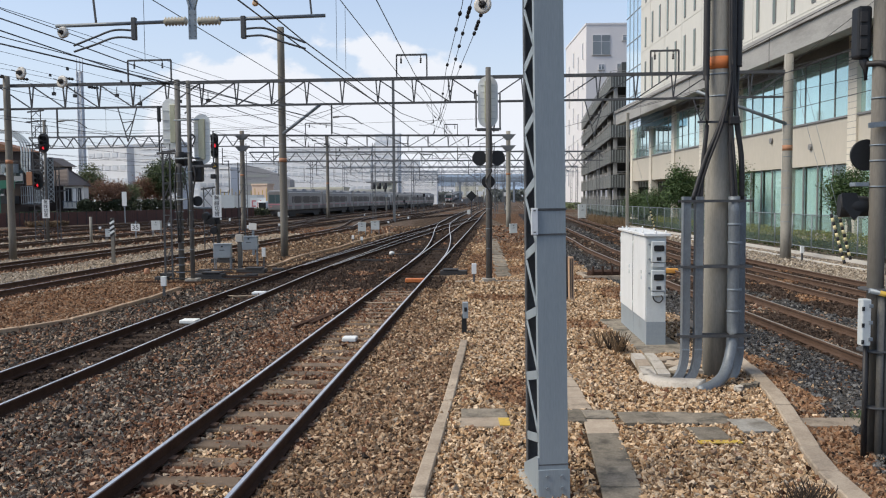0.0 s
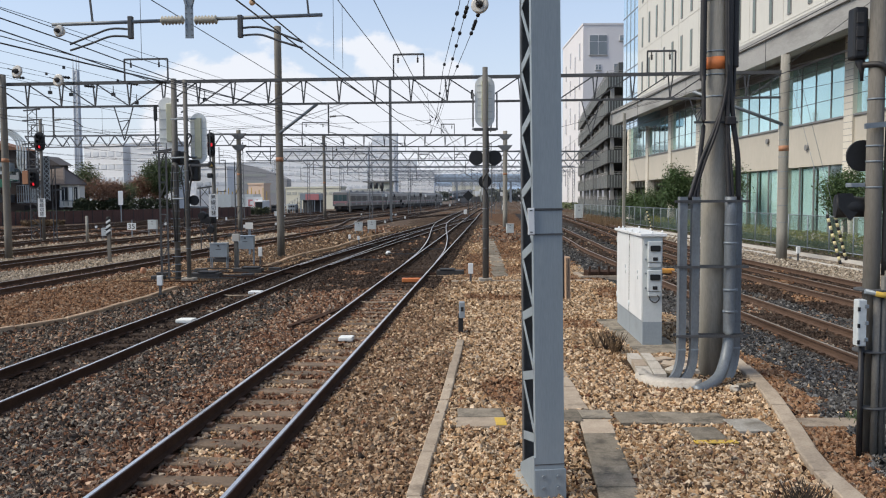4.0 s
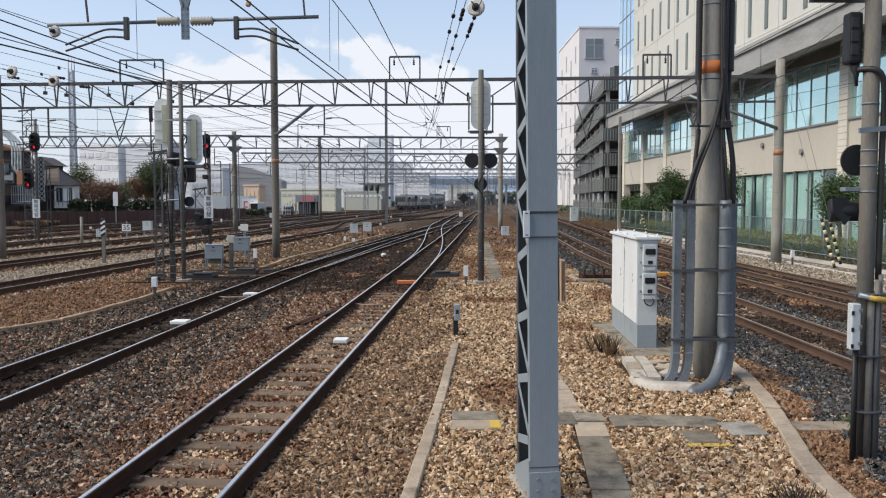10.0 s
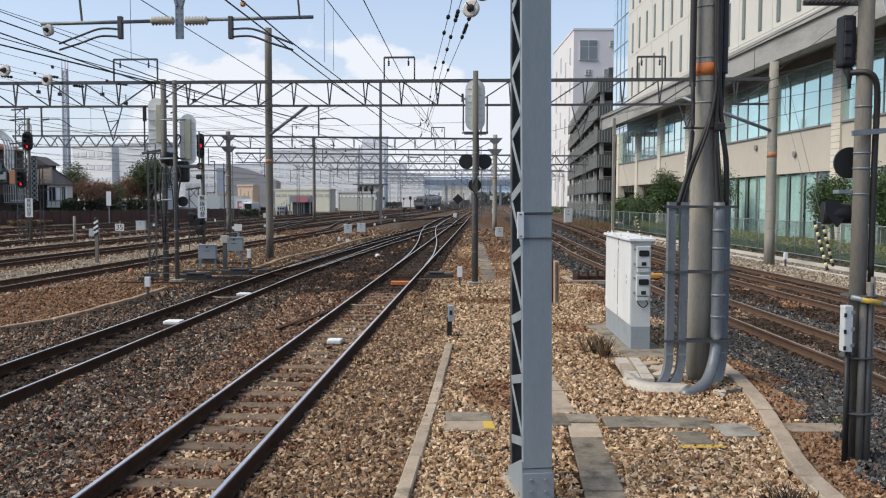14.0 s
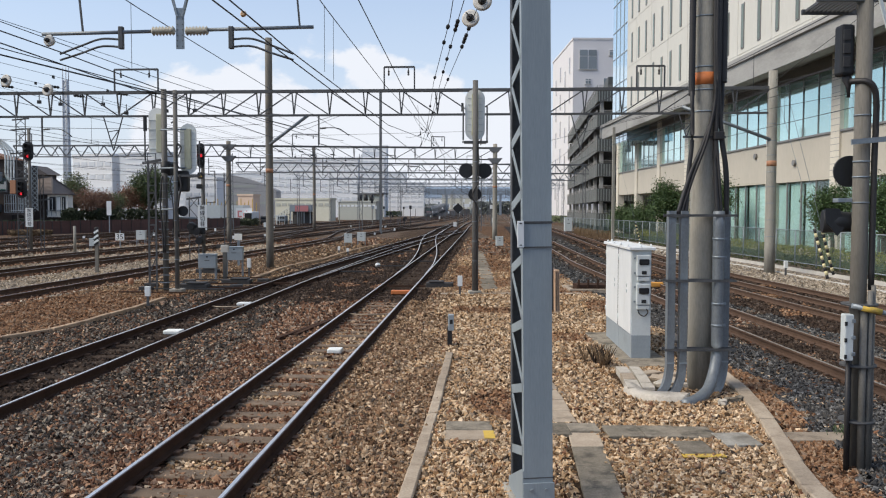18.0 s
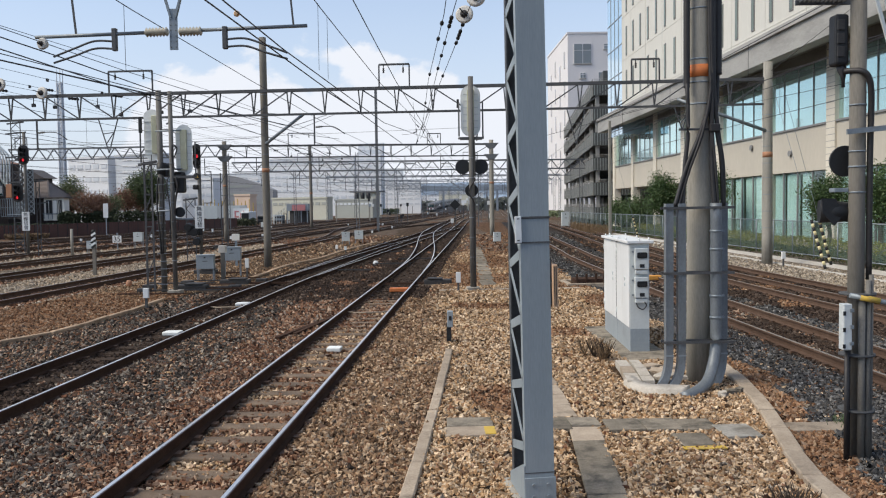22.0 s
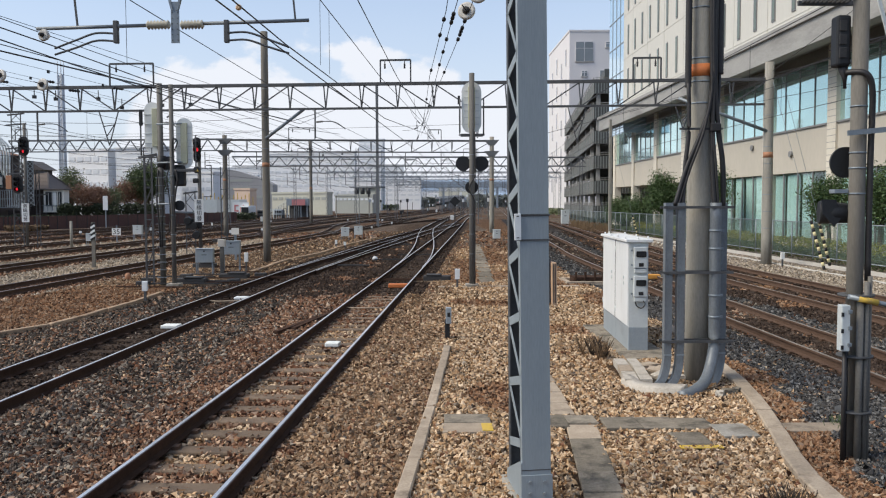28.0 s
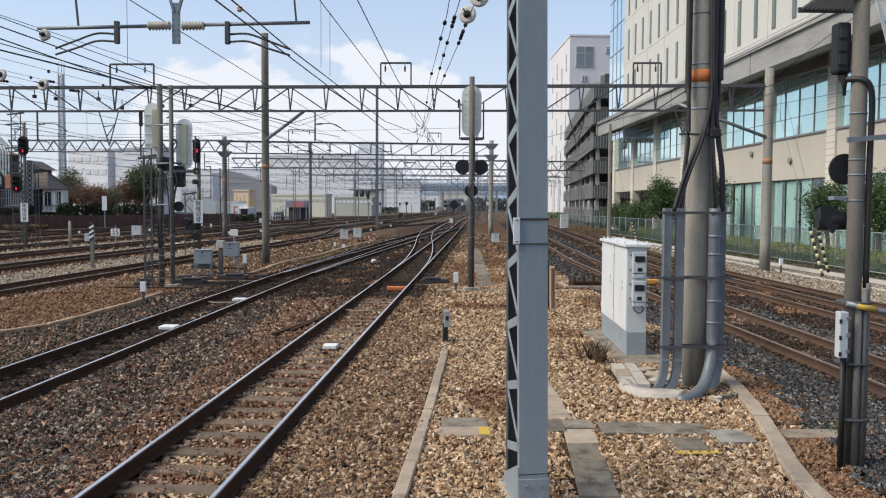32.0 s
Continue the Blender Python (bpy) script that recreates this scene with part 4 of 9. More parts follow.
def big_pole():
    """Concrete pole carrying cables down into galvanised ducts."""
    th = concrete_pole(3.88, 11.72, 9.5, 0.185, 0.155, (4.36, 4.53), "stout concrete pole with orange band and black cables", (4.28, 4.60, 3.98, 5.3))
    # upright ducts with bends at the foot
    for x, y, w, foot, nm in ((-0.535, -0.30, 0.10, (0.22, 0.35), "duct"), (-0.36, -0.30, 0.10, (0.20, 0.35), "duct"), (0.125, -0.30, 0.16, None, "duct"), (0.25, -0.17, 0.13, None, "duct")):
        bm = bmesh.new()
        if foot:
            pts = [(x, y, 2.6), (x, y, 1.4), (x, y, 0.62), (x, y, 0.44), (x - 0.018, y - 0.005, 0.29), (x - 0.06, y - 0.02, 0.16), (x - 0.13, y - 0.04, 0.07), (x - 0.25, y - 0.08, -0.01)]
        else:
            pts = [(x, y, 2.6), (x, y, 1.4), (x, y, 0.72), (x - 0.02, y - 0.03, 0.52), (x - 0.09, y - 0.12, 0.32), (x - 0.22, y - 0.30, 0.17), (x - 0.42, y - 0.50, 0.09), (x - 0.66, y - 0.68, 0.05)] if y < -0.2 else [(x, y, 2.6), (x, y, 1.4), (x, y, 0.7), (x, y, 0.42), (x - 0.04, y - 0.02, 0.22), (x - 0.12, y - 0.05, 0.06), (x - 0.22, y - 0.08, -0.04)]
        pts = spline(pts, 4)
        if w == 0.16:
            tube(bm, pts, 0.078, 14)
            dct = part(nm, bm, DUCT, th, "weathered galvanised cable pipe", smooth=True)
            for zz in (2.2, 1.95, 1.3, 1.0):
                bm = bmesh.new()
                cyl(bm, x, y, zz, zz + 0.03, 0.086, 0.086, 14)
                box(bm, x + 0.075, x + 0.115, y - 0.02, y + 0.02, zz, zz + 0.03)
                part("pipe_clamp", bm, GALV, dct)
            continue
        sweep(bm, pts, w, 0.11)
        dct = part(nm, bm, DUCT, th, "weathered galvanised cable duct")
        for e in (-1, 1):
            bm = bmesh.new()
            box(bm, x + e * (w / 2 - 0.004) - 0.006, x + e * (w / 2 - 0.004) + 0.006, y - 0.059, y + 0.05, 0.75, 2.6)
            part("lid_flange", bm, DUCT, dct)
        bm = bmesh.new()
        box(bm, x - w / 2 - 0.004, x + w / 2 + 0.004, y - 0.062, y - 0.055, 0.48, 0.5)
        part("lid_clip", bm, STEEL, dct)
    for z in (2.52, 1.62, 0.66):
        bm = bmesh.new()
        box(bm, -0.62, 0.36, -0.38, -0.355, z, z + 0.035)
        box(bm, -0.62, 0.36, -0.23, -0.205, z, z + 0.035)
        part("bracket", bm, STEELDARK, th)
    # ribbed conduits at the top and loose cables
    for x, y, r, z0, z1 in ((-0.235, -0.15, 0.048, 4.2, 9.2), (0.205, -0.13, 0.06, 4.38, 9.2)):
        bm = bmesh.new()
        pts, rad = [], []
        z = z0
        k = 0
        while z < z1:
            pts.append((x, y, z))
            rad.append(r if k % 2 else r * 0.86)
            z += 0.022
            k += 1
        tube(bm, pts, r, 10, True, rad)
        part("ribbed_conduit", bm, RUBBER, th)
    paths = (
        ((-0.235, -0.15, 4.3), (-0.24, -0.2, 4.1), (-0.24, -0.22, 3.57), (-0.29, -0.24, 3.11), (-0.33, -0.29, 2.55), 0.030),
        ((0.05, -0.21, 9.2), (0.06, -0.21, 5.3), (0.07, -0.22, 4.11), (-0.07, -0.22, 3.57), (-0.27, -0.26, 3.11), (-0.45, -0.3, 2.55), 0.030),
        ((0.075, -0.23, 9.2), (0.08, -0.23, 5.3), (0.085, -0.23, 4.3), (-0.03, -0.24, 3.62), (-0.24, -0.27, 3.05), (-0.40, -0.3, 2.55), 0.022),
        ((0.08, -0.2, 9.2), (0.08, -0.2, 5.3), (0.09, -0.21, 3.8), (0.09, -0.23, 3.2), (0.11, -0.29, 2.55), 0.034),
        ((0.11, -0.22, 9.2), (0.11, -0.22, 5.3), (0.10, -0.23, 3.7), (0.13, -0.26, 3.1), (0.16, -0.29, 2.55), 0.022),
        ((0.13, -0.19, 9.2), (0.13, -0.19, 5.3), (0.13, -0.2, 4.19), (0.19, -0.2, 3.57), (0.255, -0.2, 3.11), (0.265, -0.2, 2.55), 0.034),
        ((0.205, -0.14, 4.5), (0.19, -0.17, 4.1), (0.16, -0.2, 3.66), (0.22, -0.22, 3.2), (0.245, -0.22, 2.55), 0.024),
    )
    for p in paths:
        bm = bmesh.new()
        tube(bm, spline(p[:-1], 6), p[-1], 8)
        part("cable", bm, RUBBER, th)
    bm = bmesh.new()
    box(bm, 0.05, 0.2, -0.275, -0.2, 3.58, 3.70, bevel=0.02)
    part("cable_clamp", bm, RUBBER, th)
    bm = bmesh.new()
    box(bm, -0.36, 0.24, -0.2, -0.185, 3.61, 3.64)
    part("bracket", bm, STEELDARK, th)


big_pole()

# mortar collar, trough covers and broken bits at its foot
th = thing("cable_trough", "pale concrete cable trough covers at the pole's foot", "cable trough")
for a, b, w in (((3.02, 12.9), (2.98, 12.42), 0.17), ((2.98, 12.40), (2.92, 11.92), 0.18), ((2.92, 11.90), (2.85, 11.36), 0.19), ((3.22, 12.9), (3.17, 12.3), 0.15), ((3.17, 12.28), (3.09, 11.7), 0.16), ((3.09, 11.68), (3.05, 11.36), 0.17)):
    bm = bmesh.new()
    bar(bm, (*a, 0.05), (*b, 0.05), w, 0.11)
    part("cover", bm, CONCTAN if w == 0.18 else MORTAR, th)
SLABS.append((2.8, 3.3, 11.3, 12.9))
bm = bmesh.new()
rows = []
for k, p in enumerate(spline([(2.72, 11.5, 0), (2.76, 11.22, 0), (2.9, 10.98, 0), (3.12, 10.84, 0), (3.36, 10.82, 0)], 8)):
    w = 0.19 + 0.02 * math.sin(k * 0.4)
    q = p + Vector((0.62, 0.78, 0)) * w * 1.6
    rows.append([bm.verts.new((p.x, p.y, -0.04)), bm.verts.new((p.x + 0.02, p.y + 0.03, 0.075 + 0.01 * math.sin(k * 0.45))), bm.verts.new((q.x - 0.04, q.y - 0.05, 0.11 + 0.012 * math.sin(k * 0.3))), bm.verts.new((q.x, q.y, -0.04))])
for a, b in zip(rows, rows[1:]):
    for k in range(3):
        bm.faces.new((a[k], b[k], b[k + 1], a[k + 1]))
bm.faces.new(rows[0])
bm.faces.new(list(reversed(rows[-1])))
bmesh.ops.recalc_face_normals(bm, faces=bm.faces)
tagged(part("mortar_collar", bm, MORTAR, smooth=True), "rough pale mortar over buried cables", "mortar")
rs = random.Random(12)
for x, y, l, a in ((3.35, 12.6, 0.42, 20), (3.5, 12.2, 0.40, -25), (3.42, 11.9, 0.3, 40), (3.7, 12.5, 0.36, 5), (3.34, 11.62, 0.26, -60), (4.02, 10.85, 0.15, 10), (4.16, 10.95, 0.1, 50), (3.7, 11.75, 0.2, 0), (3.86, 10.74, 0.14, 70)):
    bm = bmesh.new()
    vs = box(bm, -l / 2, l / 2, -l / 3, l / 3, 0.0, 0.08, bevel=0.012)
    for v in bm.verts:
        v.co += Vector((rs.uniform(-0.02, 0.02), rs.uniform(-0.02, 0.02), rs.uniform(-0.008, 0.008)))
    ob = part("concrete_rubble", bm, rs.choice((MORTAR, CONCTAN, SLABDARK)))
    ob.matrix_world = pose(x, y, -0.005, rs.uniform(-4, 4), rs.uniform(-4, 4), a)
    tagged(ob, "broken piece of concrete slab at the pole's foot", "rubble", "broken slabs")

# ---- equipment cabinet ----


def cabinet():
    th = thing("equipment_cabinet", "white two-door equipment cabinet on a grey plinth", "cabinet", pose(3.46, 14.07, 0.0, 0, 0, -2.8))
    w, l = 0.33, 2.6
    for y0, y1 in ((0.0, 1.2), (1.215, l)):
        bm = bmesh.new()
        box(bm, 0, w, y0, y1, 0.02, 0.42, bevel=0.004)
        part("plinth", bm, MIDGREY, th, "grey plinth")
    bm = bmesh.new()
    box(bm, 0.005, w - 0.005, 0.004, l - 0.004, 0.42, 1.88)
    part("body", bm, PALEGREY, th)
    for y0, y1 in ((0.02, 1.2), (1.22, 2.58)):
        bm = bmesh.new()
        box(bm, -0.018, 0.004, y0, y1, 0.44, 1.86, bevel=0.004)
        d = part("door", bm, WHITE, th, "white door")
        for z in (1.15, 1.25):
            bm = bmesh.new()
            box(bm, -0.032, -0.018, y0 + 0.32 + z * 0.0, y0 + 0.36, z - 0.03, z + 0.03)
            part("handle", bm, PALEGREY, d)
        for z in (0.6, 1.7):
            bm = bmesh.new()
            cyl(bm, -0.02, y1 - 0.02, z - 0.05, z + 0.05, 0.012, seg=8)
            part("hinge", bm, PALEGREY, d)
    bm = bmesh.new()
    box(bm, -0.021, 0.006, 1.196, 1.224, 0.44, 1.87)
    part("door_seam", bm, BLACK, th)
    bm = bmesh.new()
    box(bm, -0.06, w + 0.06, -0.06, l + 0.06, 1.88, 1.93, bevel=0.008)
    part("roof", bm, WHITE, th)
    for x, y in ((-0.03, 0.2), (-0.03, 0.9), (-0.03, 1.6), (-0.03, 2.3), (w + 0.03, 0.2), (w + 0.03, 1.2), (w + 0.03, 2.3), (0.1, 2.6), (0.15, 0.0)):
        bm = bmesh.new()
        cyl(bm, x, y, 1.93, 1.975, 0.022, 0.010, seg=8)
        part("bird_spike", bm, WHITE, th)
    for z in (1.44, 0.95):
        bm = bmesh.new()
        box(bm, 0.07, 0.30, -0.075, 0.003, z, z + 0.36, bevel=0.012)
        mbox = part("meter_box", bm, PALEGREY, th)
        bm = bmesh.new()
        box(bm, 0.105, 0.275, -0.082, -0.070, z + 0.19, z + 0.29, bevel=0.02)
        part("window", bm, BLACK, mbox)
        bm = bmesh.new()
        box(bm, 0.15, 0.23, -0.082, -0.074, z + 0.03, z + 0.09, bevel=0.006)
        part("latch", bm, BLACK, mbox)
        bm = bmesh.new()
        box(bm, 0.08, 0.29, -0.06, 0.0, z - 0.085, z - 0.01, bevel=0.01)
        part("terminal_cover", bm, PALEGREY, mbox)
        for zz in (z + 0.05, z + 0.3):
            bm = bmesh.new()
            disc(bm, 0.045, -0.02, zz, 0.018, 0.02, 10)
            part("knob", bm, GALV, mbox)
    bm = bmesh.new()
    tube(bm, spline([(0.22, -0.04, 0.9), (0.26, -0.08, 0.83), (0.2, -0.08, 0.76), (0.12, -0.06, 0.8), (0.10, -0.03, 0.88)], 5), 0.011, 6)
    part("cable", bm, RUBBER, th)


cabinet()
bm = bmesh.new()
box(bm, 3.22, 4.05, 13.35, 17.1, -0.06, 0.025, bevel=0.012)
tagged(part("cabinet_base", bm, SLABDARK), "stained concrete slab under the cabinet", "concrete slab")
SLABS.append((3.22, 4.05, 13.35, 17.1))

# ---- right-hand signal pole ----


def signal_pole_near():
    th = thing("signal_pole", "grey concrete signal pole with conduits, boxes and hooded lamps", "signal pole", pose(4.235, 8.1, -0.02))
    bm = bmesh.new()
    cyl(bm, 0, 0, 0, 5.6, 0.08, 0.074, 20)
    part("shaft", bm, CONCBROWN, th)
    for x, y, r, z1 in ((-0.12, -0.09, 0.026, 1.2), (-0.01, -0.14, 0.033, 1.6), (0.055, -0.13, 0.026, 1.8), (0.10, -0.10, 0.022, 1.85)):
        bm = bmesh.new()
        cyl(bm, x, y, 0.0, z1, r, seg=10)
        part("conduit", bm, DUSKPIPE if x > -0.1 else RUBBER, th)
    for z in (0.5, 1.05, 1.65):
        bm = bmesh.new()
        ring(bm, z, 0.17, 0.02, 0.0, 0.0, -0.03)
        part("strap", bm, STEELDARK, th)
    bm = bmesh.new()
    box(bm, -0.225, -0.14, -0.21, -0.11, 1.13, 1.58, bevel=0.01)
    jb = part("junction_box", bm, PALEGREY, th, "white junction box")
    for z in (1.2, 1.36, 1.52):
        bm = bmesh.new()
        box(bm, -0.165, -0.13, -0.228, -0.205, z - 0.02, z + 0.015, bevel=0.004)
        part("catch", bm, GALV, jb)
        bm = bmesh.new()
        box(bm, -0.228, -0.205, -0.216, -0.204, z - 0.05, z - 0.01)
        part("slot", bm, BLACK, jb)
    bm = bmesh.new()
    cyl(bm, -0.16, -0.15, 0.0, 1.13, 0.022, seg=10)
    part("conduit", bm, RUBBER, th)
    bm = bmesh.new()
    tube(bm, [(-0.14, -0.16, 1.66), (0.5, -0.25, 1.52)], 0.025, 10)
    part("cross_tube", bm, GALV, th)
    bm = bmesh.new()
    tube(bm, [(-0.05, -0.173, 1.641), (0.13, -0.198, 1.602)], 0.031, 10)
    part("tape", bm, YELLOW, th, "yellow tape on the tube")
    # round signal backing plate
    bm = bmesh.new()
    disc(bm, -0.05, 0.13, 2.97, 0.155, 0.03, 28)
    part("round_backplate", bm, BLACK, th)
    bm = bmesh.new()
    tube(bm, [(-0.30, 0.16, 2.47), (-0.16, 0.12, 2.47), (0.0, 0.1, 2.46)], 0.1, 16, True, [0.115, 0.105, 0.095])
    part("hooded_lamp", bm, BLACK, th)
    bm = bmesh.new()
    for s in ((-0.30, 2.47, 0.13),):
        vs = [bm.verts.new(p) for p in ((-0.33, 0.03, 2.60), (-0.19, 0.03, 2.6), (-0.13, 0.03, 2.42), (-0.2, 0.03, 2.33), (-0.32, 0.03, 2.46))]
        wv = [bm.verts.new(v.co + Vector((0, 0.02, 0))) for v in vs]
        bm.faces.new(vs)
        bm.faces.new(list(reversed(wv)))
        for i in range(5):
            bm.faces.new((vs[i], wv[i], wv[(i + 1) % 5], vs[(i + 1) % 5]))
    part("lamp_hood", bm, BLACK, th)
    bm = bmesh.new()
    box(bm, -0.22, -0.08, 0.0, 0.12, 2.66, 2.70, bevel=0.005)
    part("lamp_bracket", bm, GALV, th)
    # tall signal head turned away
    bm = bmesh.new()
    box(bm, -0.215, -0.075, 0.02, 0.18, 3.90, 4.40, bevel=0.03)
    hd = part("signal_head", bm, BLACK, th)
    for i in range(3):
        bm = bmesh.new()
        box(bm, -0.20, -0.13, 0.004, 0.02, 3.98 + i * 0.13, 4.08 + i * 0.13, bevel=0.004)
        part("cover_plate", bm, UNDER, hd)
    bm = bmesh.new()
    tube(bm, [(-0.125, 0.1, 3.93), (-0.12, 0.08, 3.86), (-0.118, 0.06, 3.80), (-0.115, 0.06, 3.69)], 0.03, 10, True, [0.045, 0.045, 0.026, 0.018])
    part("gland", bm, RUBBER, th)
    bm = bmesh.new()
    tube(bm, spline([(-0.12, 0.03, 3.84), (0.0, -0.09, 3.82), (0.07, -0.10, 3.7), (0.10, -0.06, 3.4), (0.10, -0.05, 3.0), (0.10, -0.05, 1.8)], 5), 0.03, 9)
    part("cable", bm, RUBBER, th)
    bm = bmesh.new()
    tube(bm, [(-0.18, 0.1, 3.92), (0.02, 0.02, 3.97)], 0.02, 8)
    part("bracket", bm, GALV, th)
    for z in (3.5, 3.05, 2.9, 2.65):
        bm = bmesh.new()
        ring(bm, z, 0.076, 0.016, 0.006)
        part("clamp", bm, GALV, th)
    bm = bmesh.new()
    bar(bm, (-0.16, -0.11, 3.24), (1.2, -0.16, 3.36), 0.03, 0.05)
    part("ladder_stay", bm, GALV, th)
    # step grating above
    bm = bmesh.new()
    for i in range(11):
        bar(bm, (-0.42 + i * 0.045, -0.05, 4.63), (-0.36 + i * 0.045, 0.5, 4.63), 0.012, 0.03)
    bar(bm, (-0.5, -0.05, 4.62), (0.2, -0.05, 4.62), 0.03, 0.05)
    bar(bm, (-0.40, 0.5, 4.62), (0.2, 0.5, 4.62), 0.03, 0.05)
    part("step_grating", bm, STEELDARK, th)
    bm = bmesh.new()
    box(bm, -0.2, 0.2, -0.22, 0.2, -0.15, -0.01, bevel=0.02)
    part("footing", bm, SLABDARK, th)
    # ladder to the right
    for dx in (0.0, 0.085):
        bm = bmesh.new()
        bar(bm, (dx - 0.17, -0.2, 5.3), (dx + 0.52, -0.2, 2.9), 0.022, 0.03)
        part("stay_bar", bm, PALEGREY, th, "pale sloping stay bar")


signal_pole_near()

# ---- gantries and their poles ----


def insulator(bm, p, axis, length, r, sheds):
    p, ax = Vector(p), Vector(axis).normalized()
    pts, rad = [], []
    for i in range(sheds * 2 + 1):
        pts.append(p + ax * (length * i / (sheds * 2)))
        rad.append(r if i % 2 else r * 0.55)
    tube(bm, pts, r, 14, True, rad)


def gantry(xl, yl, xr, yr, zt, zb, bays, labels, frames=(), joined=False, w=0.09, turns=()):
    """A lattice beam across the tracks, from (xl, yl) to (xr, yr)."""
    # distant beams take the steel colours paled for haze
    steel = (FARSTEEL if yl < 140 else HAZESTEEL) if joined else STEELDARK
    th = thing("catenary_gantry", labels, "catenary gantry", group="gantries over the tracks")
    a, b = Vector((xl, yl, 0)), Vector((xr, yr, 0))
    at = lambda f, z: a.lerp(b, f) + Vector((0, 0, z))
    for z, nm, s in ((zt, "top_chord", w * 1.5), (zb, "bottom_chord", w)):
        bm = bmesh.new()
        bar(bm, at(0, z), at(1, z), s, s)
        part(nm, bm, steel, th)
    allb = bmesh.new()
    for i in range(bays):
        f0, f1 = i / bays, (i + 1) / bays
        flip = i % 2 if joined else any(q0 < f0 < q1 for q0, q1 in turns)
        za, zc = (zb, zt) if flip else (zt, zb)
        webs = [(at(f0, za), at(f1, zc))]
        if not joined:
            webs += [(at(f1, zb), at(f1 - 0.0025, zt)), (at(f1, zb), at(f1 + 0.0035, zt))]
        for p0, p1 in webs:
            bm = allb if joined else bmesh.new()
            bar(bm, p0, p1, w * (0.85 if joined else 0.55))
            if not joined:
                part("brace", bm, steel, th)
    if joined:
        tagged(part("bracing", allb, steel, th), kind="stuff")
    else:
        allb.free()
    for f, wd, h in frames:
        bm = bmesh.new()
        L = (b - a).length
        d = wd / L / 2
        bar(bm, at(f - d, zt), at(f - d, zt + h), 0.06)
        bar(bm, at(f + d, zt), at(f + d, zt + h), 0.06)
        bar(bm, at(f - d, zt + h), at(f + d, zt + h), 0.075)
        fr = part("portal_frame", bm, steel, th)
        if not joined:
            for e in (-0.35, 0.3):
                p = at(f + d * 2 * e, zt + h)
                bm = bmesh.new()
                tube(bm, [p, p - Vector((0, 0, 0.16))], 0.02, 6)
                insulator(bm, p - Vector((0, 0, 0.14)), (0, 0, -1), 0.22, 0.05, 3)
                part("hung_insulator", bm, UNDER, fr)
    return th


gantry(-19.8, 37.4, 14.3, 34.6, 7.65, 6.62, 22, "grey steel lattice beam across the yard on concrete poles", frames=((0.205, 1.95, 1.0), (0.543, 1.3, 1.0), (0.853, 1.15, 0.95)), turns=((0.17, 0.37), (0.63, 1.0)))
concrete_pole(-19.3, 37.2, 8.1, 0.16, 0.145, (4.25, 4.42), rings=(6.6, 7.6))
concrete_pole(-7.05, 36.9, 10.1, 0.168, 0.155, (4.22, 4.4), rings=(6.6, 7.6, 5.0))
concrete_pole(14.3, 34.6, 8.4, 0.22, 0.18, (4.45, 4.68), rings=(6.2, 5.5, 4.9, 4.2, 3.6, 2.9, 2.2, 1.5))
for x, w, d in ((-13.87, 0.85, 1.5), (2.2, 0.3, 1.3), (6.4, 0.8, 1.5), (10.8, 0.7, 1.0)):
    y = 37.4 - (x + 19.8) * 0.082
    bm = bmesh.new()
    for s in (-1, 1):
        bar(bm, (x + s * w / 2, y, 6.62), (x, y, 6.62 - d), 0.04)
    bar(bm, (x - w * 0.28, y, 6.62 - d * 0.45), (x + w * 0.28, y, 6.62 - d * 0.4), 0.035)
    bar(bm, (x - w * 0.14, y, 6.62 - d * 0.75), (x + w * 0.28, y, 6.62 - d * 0.4), 0.035)
    tagged(part("drop_bracket", bm, STEELDARK), "triangular steel bracket under the gantry beam", "bracket", "drop brackets")
# knee braces
for p, q in (((-7.0, 36.75, 5.4), (-5.3, 36.6, 6.66)), ((14.2, 34.5, 5.5), (10.6, 34.9, 6.9))):
    bm = bmesh.new()
    tube(bm, [p, q], 0.07, 8)
    tagged(part("knee_brace", bm, GALV, None, smooth=False), "tubular steel brace from pole to gantry beam", "brace")
gantry(-16.2, 68.0, 5.5, 69.6, 7.7, 6.75, 13, "grey steel lattice beam over the tracks", frames=((0.28, 2.1, 1.0), (0.78, 1.1, 0.9)), turns=((0.55, 1.0),), w=0.1)
gantry(-34, 68.8, -16.2, 67.2, 7.7, 6.8, 28, "grey steel lattice beam with zigzag bracing over the yard", frames=((0.06, 1.0, 0.9),), joined=True, w=0.09)
# haunched heads where the beams meet their poles
for x, y in ((-16.2, 67.6), (5.5, 69.6)):
    for z in (7.62, 6.7):
        bm = bmesh.new()
        plate(bm, [(-0.62, 0.16), (0.62, 0.16), (0.24, -0.28), (-0.24, -0.28)], 0.4)
        for v in bm.verts:
            v.co += Vector((x, y - 0.2, z))
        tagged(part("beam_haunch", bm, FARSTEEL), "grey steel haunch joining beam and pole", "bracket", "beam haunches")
for x, y, h in ((5.5, 69.6, 8.1), (-16.2, 67.6, 8.1), (-14.6, 106, 10.6)):
    concrete_pole(x, y, h, 0.2, 0.18, (4.45, 4.62))
rng = random.Random(3)
FAR = [(98 + 27 * i + 0.9 * i * i, -23 + 2.2 * i, 20 + 3.0 * i, 8.1 + 0.16 * i) for i in range(12)]
